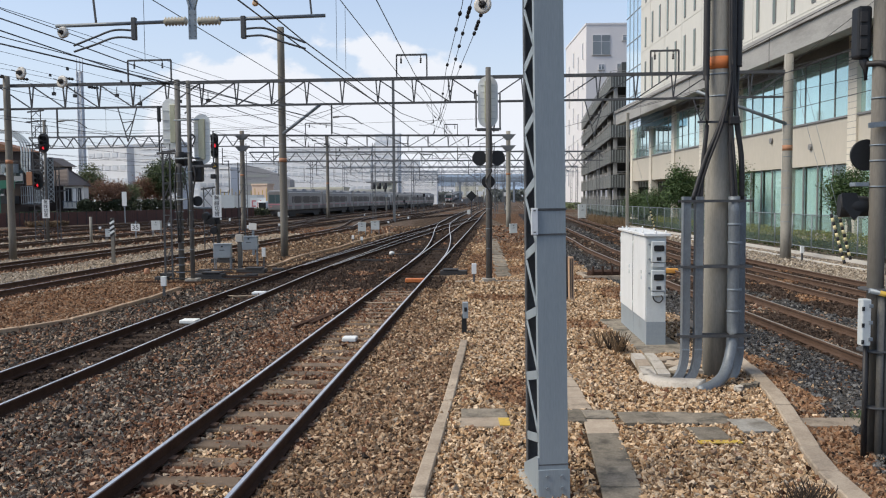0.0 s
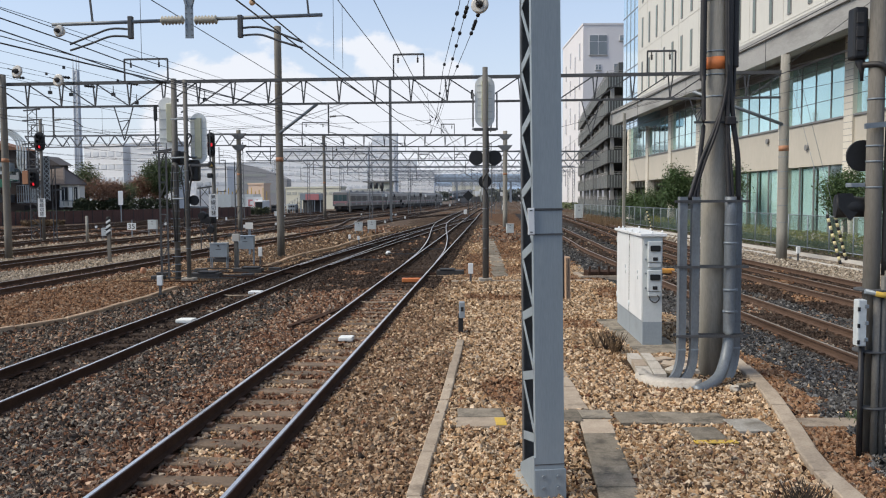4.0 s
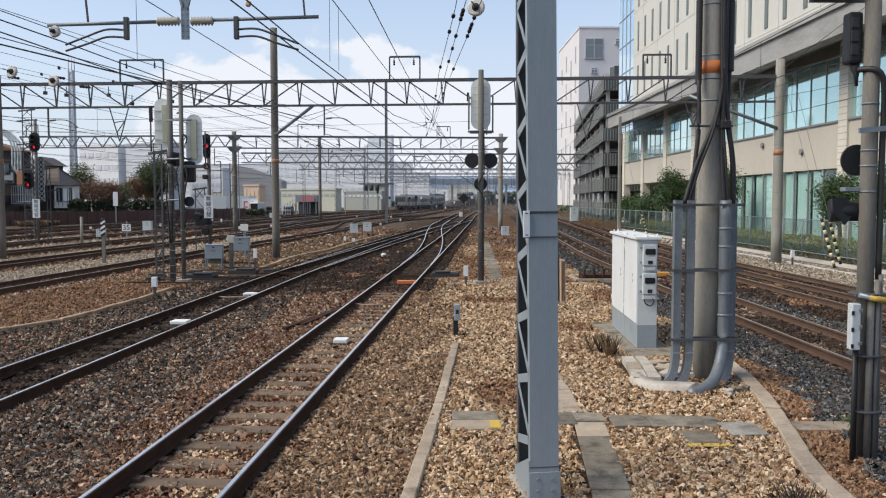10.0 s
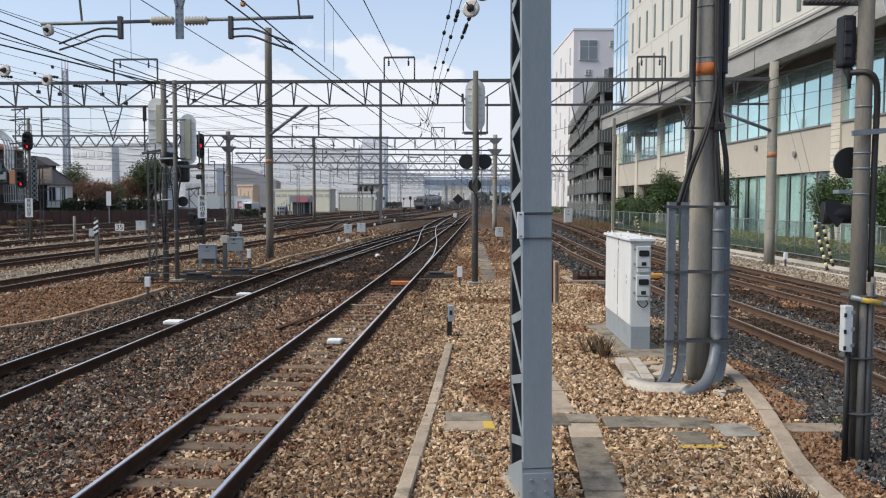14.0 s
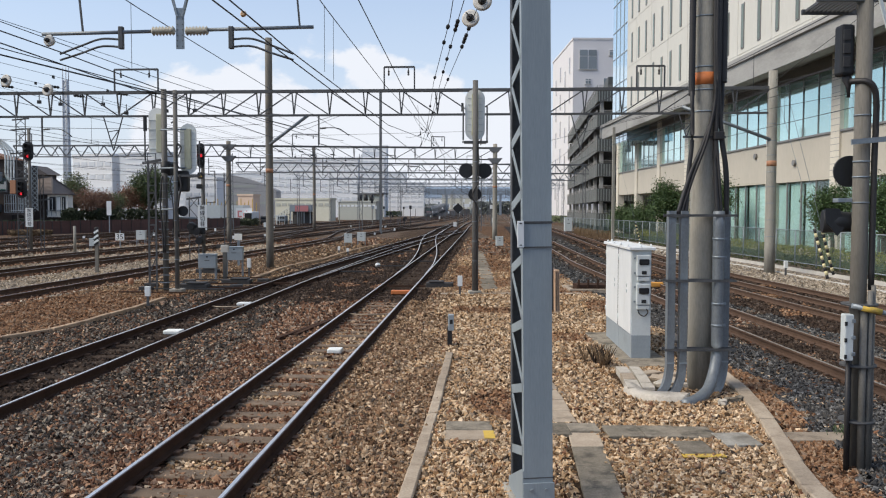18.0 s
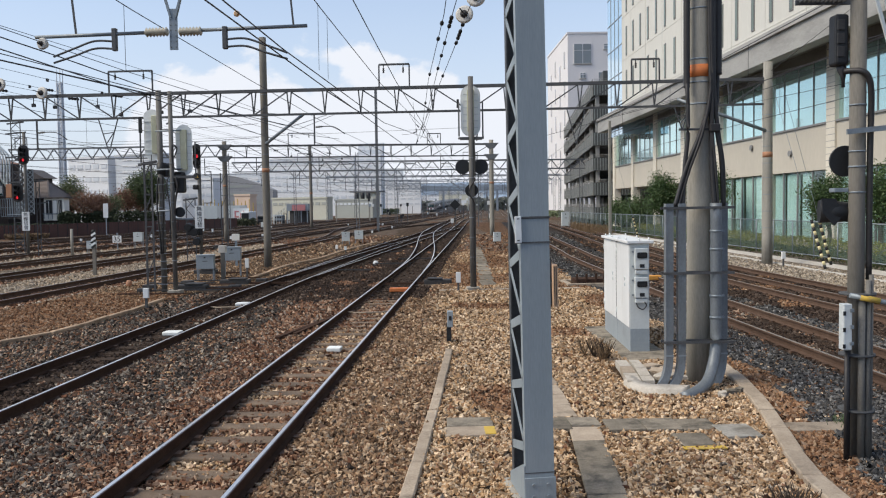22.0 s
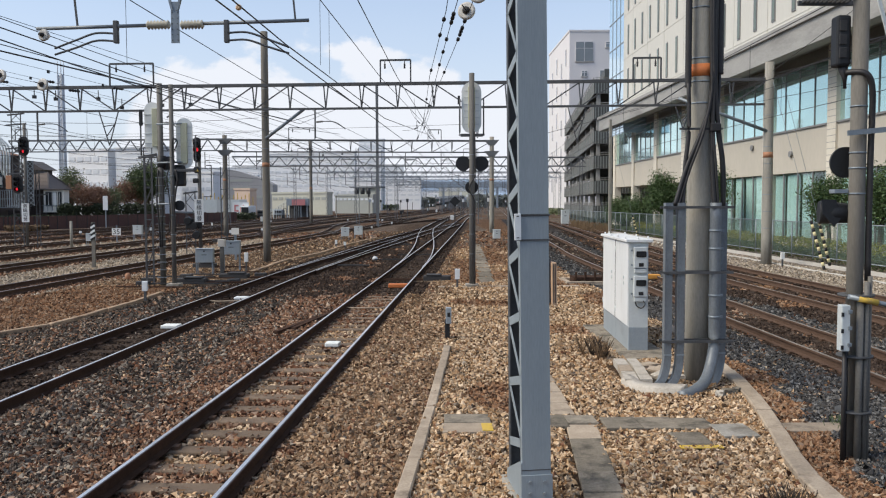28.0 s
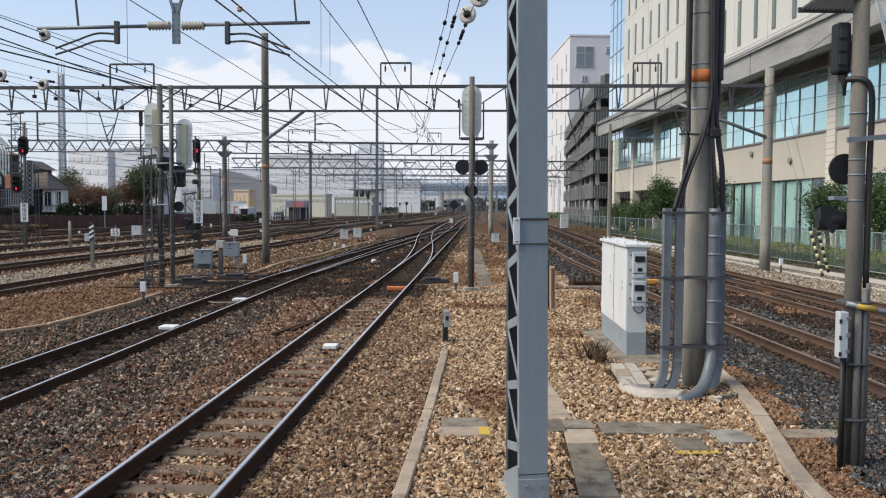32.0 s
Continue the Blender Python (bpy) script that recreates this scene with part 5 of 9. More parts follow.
for i, (y, xl, xr, zt) in enumerate(FAR):
    gantry(xl, y + 1.5, xr, y + 4.5, zt, zt - 1.1, int((xr - xl) / 0.9), "distant steel lattice gantry with zigzag bracing over the yard", frames=((0.2, 1.8, 1.0), (0.42, 1.8, 1.0), (0.66, 1.6, 1.0), (0.85, 1.6, 1.0)), joined=True, w=0.12)
    for f in (0.0, 0.36 + 0.02 * (i % 3), 0.68, 1.0):
        x = xl + (xr - xl) * f + rng.uniform(-1, 1)
        yy = y + 1.5 + 3 * f
        h = zt + rng.choice((0.2, 0.3, 1.2))
        pl = thing("gantry_pole", "slim steel lattice pole under a distant gantry", "pole", pose(x, yy, -0.1), group="far gantry poles")
        for sx in (-0.19, 0.19):
            bm = bmesh.new()
            bar(bm, (sx, 0, 0), (sx * 0.8, 0, h), 0.07)
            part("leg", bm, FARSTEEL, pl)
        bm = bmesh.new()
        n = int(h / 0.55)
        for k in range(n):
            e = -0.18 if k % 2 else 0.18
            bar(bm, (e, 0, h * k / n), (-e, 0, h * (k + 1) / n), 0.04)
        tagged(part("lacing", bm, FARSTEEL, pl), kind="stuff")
    # drop brackets and registration arms under the beam
    bm = bmesh.new()
    for k in ("a", "c", "d", "e", "f", "g", "r1"):
        if y > 200 or k not in TRACKS:
            break
        x = track_x(k, y)
        if not xl < x < xr:
            continue
        f = (x - xl) / (xr - xl)
        yy = y + 1.5 + 3 * f
        bar(bm, (x - 0.6, yy, zt - 1.1), (x - 0.6, yy, 5.3), 0.07)
        bar(bm, (x - 0.6, yy, 6.0), (x + 0.5, yy, 5.8), 0.05)
        bar(bm, (x - 0.6, yy, 5.4), (x + 0.3, yy, 4.95), 0.04)
    if len(bm.verts):
        tagged(part("drop_arms", bm, STEELDARK), "row of registration arms hung under a distant gantry", "catenary support", kind="stuff")
    else:
        bm.free()
bm = bmesh.new()
box(bm, 13.4, 13.58, 60.7, 60.9, -0.1, 8.6)
tagged(part("steel_post", bm, CONC), "slim grey steel post beside the fence", "post")
# tall steel post standing among the far tracks
bm = bmesh.new()
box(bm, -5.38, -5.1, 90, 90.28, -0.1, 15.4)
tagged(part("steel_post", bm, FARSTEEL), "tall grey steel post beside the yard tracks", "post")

# ---- hanging bracket with insulators over the near tracks ----


def hanger():
    y = 12.5
    th = thing("catenary_hanger", "grey tube hanger with ribbed insulators and two pull-off arms", "catenary hanger", pose(-3.69, y, 0, 0, 0, -2))
    lx, rx, z = -2.06, 1.98, 5.2
    for a, b in (((lx, 0, z - 0.05), (-0.42, 0, z - 0.01)), ((0.42, 0, z + 0.012), (rx, 0, z + 0.05))):
        bm = bmesh.new()
        tube(bm, [a, b], 0.027, 12)
        part("tube", bm, DUCT, th)
    for x in (-0.42, 0.08):
        bm = bmesh.new()
        insulator(bm, (x, 0, z - 0.008), (1, 0, 0.02), 0.34, 0.07, 7)
        part("insulator", bm, PORCELAIN, th, "cream ribbed insulator")
    bm = bmesh.new()
    box(bm, -0.06, 0.06, -0.01, 0.01, z - 0.27, z + 0.33)
    part("gusset", bm, GALV, th)
    for i in range(7):
        for x in (-0.04, 0.04):
            bm = bmesh.new()
            disc(bm, x, -0.016, z - 0.23 + i * 0.08, 0.009, 0.008, 6)
            part("bolt", bm, STEELDARK, th)
    for x in (-0.5, 0.5):
        bm = bmesh.new()
        bar(bm, (0.07 * x, 0, z + 0.2), (x, 0, z + 1.9), 0.06, 0.03)
        part("hanger_arm", bm, GALV, th)
    for x0, x1 in ((-1.45, -1.62), (1.78, 1.62)):
        bm = bmesh.new()
        bar(bm, (x0, 0, z - 0.035 if x0 < 0 else z + 0.04), (x1, 0, z + 1.9), 0.025)
        part("stay", bm, STEELDARK, th)
    for x, s in ((-0.88, -1), (0.76, 1)):
        bm = bmesh.new()
        box(bm, x - 0.035, x + 0.035, -0.04, 0.04, z - 0.27, z + 0.06, bevel=0.01)
        part("clamp", bm, STEELDARK, th)
        for dz, dx, dy in ((-0.13, 0.92, -0.24), (-0.24, 0.92, -0.33)):
            bm = bmesh.new()
            tube(bm, spline([(x, 0, z + dz), (x + s * 0.3, 0, z + dz + 0.01), (x + s * 0.6, 0, z + dz - 0.09), (x + s * dx, 0, z + dy - 0.10)], 6), 0.016, 8)
            part("pull_off_arm", bm, STEELDARK, th)
    bm = bmesh.new()
    tube(bm, [(-1.95, -0.06, z - 0.15), (-1.945, -0.03, z - 0.15), (-1.93, 0.03, z - 0.15)], 0.085, 18, True, [0.07, 0.09, 0.06])
    part("disc_insulator", bm, PORCWHITE, th)
    bm = bmesh.new()
    tube(bm, [(-1.965, -0.13, z - 0.15), (-1.952, -0.065, z - 0.15)], 0.03, 10, True, [0.018, 0.036])
    part("insulator_cap", bm, UNDER, th)


hanger()

# ---- overhead wires ----


def wire(pts, r=0.009, label="thin dark overhead wire", sag=0.0, beads=()):
    pts = [Vector(p) for p in pts]
    out = []
    for a, b in zip(pts, pts[1:]):
        for k in range(8):
            f = k / 8
            out.append(a.lerp(b, f) - Vector((0, 0, sag * 4 * f * (1 - f))))
    out.append(pts[-1])
    bm = bmesh.new()
    tube(bm, out, r, 5)
    ob = part("overhead_wire", bm, WIRE)
    tagged(ob, label, "overhead wire", "overhead wires")
    for yb in beads:
        k = next(i for i in range(len(pts) - 1) if pts[i].y <= yb <= pts[i + 1].y)
        a, b = pts[k], pts[k + 1]
        p = a.lerp(b, (yb - a.y) / (b.y - a.y))
        bm = bmesh.new()
        d = (b - a).normalized() * 0.1
        insulator(bm, p - d, d, 0.22, 0.06, 3)
        part("bead_insulator", bm, BLACK, ob)
    return ob


def catenary(key, z_contact=4.85, z_mess=5.9, y0=-4, spans=(12.5, 36, 66, 100, 140, 190, 250), dx=0.0, droppers=True):
    """Contact wire and messenger over a track, with droppers between."""
    stops = [y0, *spans]
    cw = [(track_x(key, y) + dx + (0.18 if i % 2 else -0.18), y, z_contact) for i, y in enumerate(stops)]
    wire(cw, 0.009, "dark contact wire over a track")
    ms = [(c[0], c[1], z_mess) for c in cw]
    wire(ms, 0.009, "messenger wire over a track", sag=0.12)
    for a, b in zip(cw[:4], cw[1:5]):
        if not droppers:
            break
        n = int((b[1] - a[1]) / 5)
        for k in range(1, n):
            f = k / n
            x, y = a[0] + (b[0] - a[0]) * f, a[1] + (b[1] - a[1]) * f
            if y < 3:
                continue
            bm = bmesh.new()
            bar(bm, (x, y, z_contact), (x, y, z_mess - 0.12 * 4 * f * (1 - f)), 0.008)
            tagged(part("dropper", bm, WIRE), "thin dropper wire between two overhead wires", "dropper", "droppers")


wire([(-3.25, -4, 4.8), (-2.08, 12.5, 4.8), (-0.77, 30.2, 4.8), (1.5, 66, 4.8), (4.0, 100, 4.8), (7.0, 140, 4.8)], 0.010, "dark contact wire over a track")
wire([(-3.1, -4, 4.95), (-2.11, 12.6, 4.95), (-1.16, 23.7, 4.95), (0.3, 37, 5.5), (2.4, 66, 6.0)], 0.010, "second wire drawn off above a track")
wire([(-2.95, -4, 6.3), (-1.82, 14.9, 6.1), (-1.25, 24.0, 6.1), (-0.07, 37.5, 6.1), (1.6, 66, 6.1), (4.0, 100, 6.1), (7.0, 140, 6.1)], 0.009, "messenger wire over a track")
wire([(-6.6, -4, 4.75), (-5.57, 12.9, 4.75), (-5.3, 16.7, 4.75), (-4.2, 36, 4.75), (-1.6, 66, 4.75), (1.4, 100, 4.75)], 0.010, "dark contact wire over a track")
wire([(-7.2, -4, 4.95), (-5.62, 13, 4.95), (-5.37, 16.9, 4.95), (-4.3, 30, 5.2), (-3.8, 37, 5.6)], 0.010, "second wire drawn off above a track")
wire([(-5.75, -4, 6.2), (-5.13, 15, 6.1), (-4.76, 23.4, 6.1), (-4.1, 36, 6.1), (-1.6, 66, 6.1), (1.4, 100, 6.1)], 0.009, "messenger wire over a track")
wire([(-8.1, 4, 6.1), (-8.15, 15.8, 6.1), (-7.54, 21.5, 6.1), (-6.09, 30.9, 6.1), (-5.4, 36.4, 6.6)], 0.009)
wire([(-8.6, 6, 5.2), (-7.09, 13.7, 5.2), (-6.47, 16.9, 5.2), (-4.5, 30, 5.4), (-3.9, 36.3, 6.6)], 0.009)
wire([(-9.5, 6, 5.2), (-7.4, 14.3, 5.2), (-6.59, 17.5, 5.2), (-4.6, 29, 5.4), (-4.2, 36.3, 6.6)], 0.011)
for x, y in ((-1.82, 14.6), (-1.78, 15.6), (-5.15, 14.6)):
    bm = bmesh.new()
    bar(bm, (x, y, 4.95), (x, y, 6.1), 0.007)
    tagged(part("dropper", bm, WIRE), "thin dropper wire between two overhead wires", "dropper", "droppers")
bm = bmesh.new()
insulator(bm, (-2.28, 10.3, 4.95), (0.06, 1, 0), 0.07, 0.04, 1)
tagged(part("wire_ball", bm, FADEDTAN), "small faded orange ball clamped on a contact wire", "wire marker")
catenary("c", 4.9, 5.9)
catenary("d", 4.9, 5.9)
catenary("e", 4.9, 5.9, droppers=False)
catenary("g", 4.9, 5.9, droppers=False)
catenary("r1", 5.1, 6.1, y0=14)
catenary("r2", 5.1, 6.1, y0=14)
wire([(-3.2, -4, 8.5), (-1.25, 37, 8.1), (0.4, 66, 8.2), (4, 140, 8.6)], 0.016, "thick dark feeder wire")
wire([(0.85, 4, 8.1), (0.59, 23.9, 8.0), (0.18, 36, 8.0), (-0.18, 57.7, 8.0)], 0.012, "dark wire strung with insulators", beads=(25.0, 27.3, 34.5, 44.0))
wire([(1.55, 4, 8.1), (0.83, 23.9, 8.0), (0.55, 33.1, 8.0), (-0.1, 57.7, 8.0)], 0.012, "dark wire strung with insulators", beads=(24.3, 24.8, 25.4, 28.0, 30.3, 33.1, 41.0, 47.0))
wire([(2.2, 4, 8.1), (1.19, 25.0, 8.0), (1.09, 28.0, 8.0), (0.77, 35.2, 8.0), (-0.18, 57.7, 8.0)], 0.012, "dark wire strung with insulators", beads=(25.2, 26.2, 26.7, 27.2, 28.0, 35.0, 43.0))
wire([(-13.6, 10, 6.9), (-12.6, 23.7, 7.0), (-11.5, 35, 7.4), (-9, 60, 7.6)], 0.012, "thick dark feeder wire")
wire([(-13.8, 10, 7.8), (-12.6, 23.7, 8.04), (-10.8, 41.5, 8.5), (-6, 95, 8.6)], 0.010)
for x0, z0, x1, z1 in ((-15.2, 7.2, -13.4, 7.6), (-17.0, 7.0, -15.3, 7.5), (-18.2, 7.5, -16.4, 7.9), (-20.5, 7.2, -18.4, 7.9), (-21.2, 7.6, -19.4, 8.0)):
    wire([(x0, 18, z0), (x1, 37, z1), (x1 + 4.2, 80, z1 + 0.2), (x1 + 10, 142, z1 + 0.4)], 0.008)
    for f in (0.15, 0.42, 0.7, 0.92):
        bm = bmesh.new()
        px, pz = x0 + (x1 - x0) * f, z0 + (z1 - z0) * f
        box(bm, px - 0.03, px + 0.03, 18 + 19 * f - 0.06, 18 + 19 * f + 0.06, pz - 0.09, pz + 0.02)
        tagged(part("wire_clamp", bm, BLACK), "small dark clamp hanging on an overhead wire", "clamp", "wire clamps")
for z, x0, x1 in ((6.0, -44, 6), (5.5, -44, 2), (7.2, -44, -2), (8.4, -44, 4)):
    wire([(x0, 74, z), ((x0 + x1) / 2, 68, z - 0.15), (x1, 62, z)], 0.012, "span wire across the yard")
for z, x0, x1 in ((6.3, -20, -7.3), (5.7, -20, -7.3)):
    wire([(x0, 37.4, z), (x1, 36.8, z)], 0.010, "span wire between two gantry poles", sag=0.2)
for x, y, z, r in ((-18.0, 36, 8.0, 0.27), (-16.25, 36, 7.62, 0.27), (1.2, 24.2, 8.05, 0.26), (1.42, 22.3, 8.07, 0.26)):
    ob = thing("disc_insulator", "white disc insulator with a dark metal cap on an overhead wire", "insulator", group="disc insulators")
    ax = Vector((0.30, 0.94, -0.12)).normalized()
    p = Vector((x, y, z)) - ax * 0.1
    bm = bmesh.new()
    tube(bm, [p, p + ax * 0.03, p + ax * 0.09, p + ax * 0.16], r, 22, True, [r * 0.8, r, r * 0.97, r * 0.55])
    part("shed", bm, PORCWHITE, ob, smooth=False)
    bm = bmesh.new()
    tube(bm, [p - ax * 0.13, p - ax * 0.04, p + ax * 0.01], r * 0.4, 12, True, [r * 0.22, r * 0.42, r * 0.45])
    part("cap", bm, UNDER, ob)
    bm = bmesh.new()
    tube(bm, [p - ax * 0.45, p - ax * 0.1], 0.02, 6)
    part("pin", bm, STEELDARK, ob)


def support(x, y, ztop, zc, label="insulated arm holding the overhead wires"):
    """Drop post with an insulated registration arm under a gantry."""
    th = thing("catenary_support", label, "catenary support", pose(x, y, 0), group="catenary supports")
    bm = bmesh.new()
    bar(bm, (-0.55, 0, zc + 0.5), (-0.55, 0, ztop), 0.06)
    part("drop_post", bm, STEELDARK, th)
    bm = bmesh.new()
    insulator(bm, (-0.5, 0, zc + 1.2), (1, 0, 0.1), 0.28, 0.05, 4)
    part("insulator", bm, DUSKPIPE, th)
    bm = bmesh.new()
    tube(bm, spline([(-0.22, 0, zc + 1.23), (0.3, 0, zc + 1.2), (0.75, 0, zc + 0.9)], 4), 0.022, 6)
    part("bracket_arm", bm, STEELDARK, th)
    bm = bmesh.new()
    tube(bm, spline([(-0.55, 0, zc + 0.55), (-0.1, 0, zc + 0.4), (0.15, 0, zc + 0.02)], 4), 0.016, 6)
    part("registration_arm", bm, STEELDARK, th)


for k in ("b", "c", "d"):
    x = track_x(k, 36)
    support(x, 37.4 - (x + 19.8) * 0.082, 6.62, 4.85)
for k in ("a", "b", "c", "d", "e"):
    y = 68.4
    support(track_x(k, y), y, 6.75, 4.85)
wire([(18.0, 30, 11.4), (14.3, 34.5, 7.9), (10.5, 52, 7.7)], 0.012)
wire([(20, 33, 9.2), (5, 47, 6.0)], 0.012)
wire([(15, 20, 7.0), (12.4, 38, 7.4), (14, 66, 7.6)], 0.009)
wire([(15, 20, 6.3), (12.4, 38, 6.6), (14, 66, 7.0)], 0.009)

for p, q in (((-0.93, 50, 8.11), (-0.22, 50, 7.27)), ((-0.69, 50, 8.78), (-0.43, 50, 6.43)), ((-0.09, 50, 7.9), (-0.22, 50, 7.27)), ((-0.22, 50, 7.27), (0.42, 50, 6.33)), ((-0.22, 50, 7.27), (-0.6, 50, 6.3)), ((-1.4, 50, 6.9), (-0.22, 50, 7.27)), ((0.35, 50, 8.3), (-0.3, 50, 6.6))):
    ob = wire([p, q], 0.009, "tangled jumper wire above the tracks", sag=0.15)
    bm = bmesh.new()
    d = (Vector(q) - Vector(p)).normalized()
    insulator(bm, Vector(p).lerp(Vector(q), 0.6) - Vector((0, 0, 0.14)), d, 0.22, 0.04, 4)
    part("bead_insulator", bm, BLACK, ob)
# small fittings clamped along the left wires
for k, (x, y, z) in enumerate(((-13.4, 37, 7.6), (-15.3, 37, 7.5), (-16.4, 37, 7.9), (-18.4, 37, 7.9), (-11.5, 35, 7.4), (-19.4, 37, 8.0), (-9.2, 80, 7.8), (-11.1, 80, 7.7), (-12.2, 80, 8.1), (-14.2, 80, 8.1))):
    bm = bmesh.new()
    insulator(bm, (x - 0.2, y - 0.25, z), (0.6, 0.8, 0), 0.5, 0.07, 4)
    tagged(part("wire_insulator", bm, BLACK), "dark ribbed insulator clamped on an overhead wire", "insulator", "wire insulators")
    bm = bmesh.new()
    bar(bm, (x + 0.9, y + 3, z + 0.03), (x + 0.9, y + 3, z - 0.35), 0.03)
    box(bm, x + 0.82, x + 0.98, y + 2.94, y + 3.06, z - 0.45, z - 0.3)
    tagged(part("wire_clamp", bm, BLACK), "small dark clamp hanging on an overhead wire", "clamp", "wire clamps")

# ---- signals ----


def signal_back(x, y, h, plate_z, label, discs=False, dx=0.0):
    """A colour-light signal seen from behind, on a tube mast."""
    th = thing("colour_light_signal", label, "railway signal", pose(x, y, 0), group="signals")
    bm = bmesh.new()
    cyl(bm, 0, 0, 0, h, 0.085 if discs else 0.07, 0.08 if discs else 0.066, 14)
    part("mast", bm, CONCDARK, th)
    bm = bmesh.new()
    plate(bm, stadium(0.60 if discs else 0.5, 1.55), 0.03)
    for v in bm.verts:
        v.co += Vector((dx, 0.16, plate_z))
    pl = part("back_plate", bm, CREAMPLATE, th, "white oval back plate")
    for z in (-0.5, -0.3, -0.1, 0.1, 0.3, 0.5):
        bm = bmesh.new()
        box(bm, dx - 0.23, dx + 0.23, 0.145, 0.16, plate_z + z - 0.008, plate_z + z + 0.008)
        part("rib", bm, PALEGREY, pl)
    bm = bmesh.new()
    box(bm, dx - 0.10, dx + 0.10, 0.085, 0.16, plate_z - 0.62, plate_z + 0.62, bevel=0.015)
    part("housing", bm, OLIVE, th, "pale olive lamp housing")
    bm = bmesh.new()
    tube(bm, spline([(dx - 0.36, 0.1, plate_z + 0.25), (dx - 0.36, 0.1, plate_z - 0.75), (dx - 0.33, 0.1, plate_z - 0.82), (dx + 0.33, 0.1, plate_z - 0.82), (dx + 0.36, 0.1, plate_z - 0.75), (dx + 0.36, 0.1, plate_z + 0.25)], 4), 0.024, 8)
    part("guard_frame", bm, STEELDARK, th)
    bm = bmesh.new()
    box(bm, dx - 0.34, dx + 0.34, -0.05, 0.15, plate_z - 0.88, plate_z - 0.80, bevel=0.01)
    part("platform", bm, STEELDARK, th)
    bm = bmesh.new()
    box(bm, dx - 0.42, dx - 0.35, 0.1, 0.22, plate_z + 0.1, plate_z + 0.35, bevel=0.01)
    part("relay_box", bm, BLACK, th)
    if discs:
        for dx in (-0.26, 0.29):
            bm = bmesh.new()
            disc(bm, dx, 0.12, 3.75, 0.225, 0.05, 28)
            part("round_plate", bm, BLACK, th)
        bm = bmesh.new()
        box(bm, -0.3, 0.33, 0.02, 0.08, 3.50, 3.53)
        part("bracket", bm, STEELDARK, th)
        bm = bmesh.new()
        disc(bm, 0.0, 0.11, 3.03, 0.2, 0.05, 24)
        part("round_plate", bm, BLACK, th)
        bm = bmesh.new()
        tube(bm, spline([(0.08, -0.06, 4.7), (0.1, -0.07, 3.5), (0.06, -0.08, 3.3), (-0.06, -0.09, 3.1), (-0.08, -0.09, 2.9), (0.04, -0.09, 2.7), (0.08, -0.07, 2.3), (0.08, -0.07, 0.0)], 5), 0.022, 7)
        part("cable", bm, RUBBER, th)
    for z in (1.0, 1.6, 2.2, 2.8, 3.4, 4.0):
        if z < h - 1.8:
            bm = bmesh.new()
            ring(bm, z, 0.083, 0.02, 0.005)
            part("strap", bm, GALV, th)
    bm = bmesh.new()
    box(bm, -0.2, 0.2, -0.2, 0.2, -0.15, 0.1, bevel=0.02)
    part("footing", bm, CONCOLD, th)
    return th


signal_back(1.39, 25.2, 6.45, 5.44, "signal with white oval back plate and black discs on a mast", True)
s = signal_back(-7.80, 25.8, 6.2, 4.42, "signal mast with oval back plate and dark lamp boxes", dx=0.34)
bm = bmesh.new()
tube(bm, [(0.14, 0.1, 3.72), (0.12, 0.1, 3.5), (0.14, 0.1, 3.2)], 0.17, 12, True, [0.17, 0.17, 0.10])
part("lamp_hood", bm, BLACK, s)
bm = bmesh.new()
box(bm, 0.02, 0.36, 0.0, 0.3, 3.1, 3.75, bevel=0.06)
part("lamp_box", bm, BLACK, s)
bm = bmesh.new()
disc(bm, 0.18, 0.05, 2.5, 0.16, 0.05, 20)
part("round_plate", bm, BLACK, s)
bm = bmesh.new()
tube(bm, [(0.0, 0.02, 2.3), (0.62, 0.02, 2.28)], 0.03, 8)
part("cross_bar", bm, GALV, s)
for z in (3.82, 2.55, 5.0):
    bm = bmesh.new()
    tube(bm, [(-0.5, 0.1, z), (0.3, 0.1, z + 0.02)], 0.025, 8)
    part("cross_tube", bm, GALV, s)
for dx, r in ((-0.1, 0.02), (0.11, 0.03)):
    bm = bmesh.new()
    tube(bm, spline([(dx, -0.04, 3.6), (dx * 1.6, -0.08, 3.3), (dx, -0.08, 2.9), (dx * 0.6, -0.1, 2.4), (dx * 0.9, -0.1, 1.7)], 5), r, 6)
    part("cable", bm, RUBBER, s)
bm = bmesh.new()
tube(bm, spline([(0.1, -0.05, 4.2), (0.2, -0.1, 4.45), (0.08, -0.12, 4.55), (0.04, -0.1, 4.2), (0.1, -0.08, 3.85), (0.3, -0.05, 3.8)], 6), 0.02, 6)
part("cable", bm, RUBBER, s)


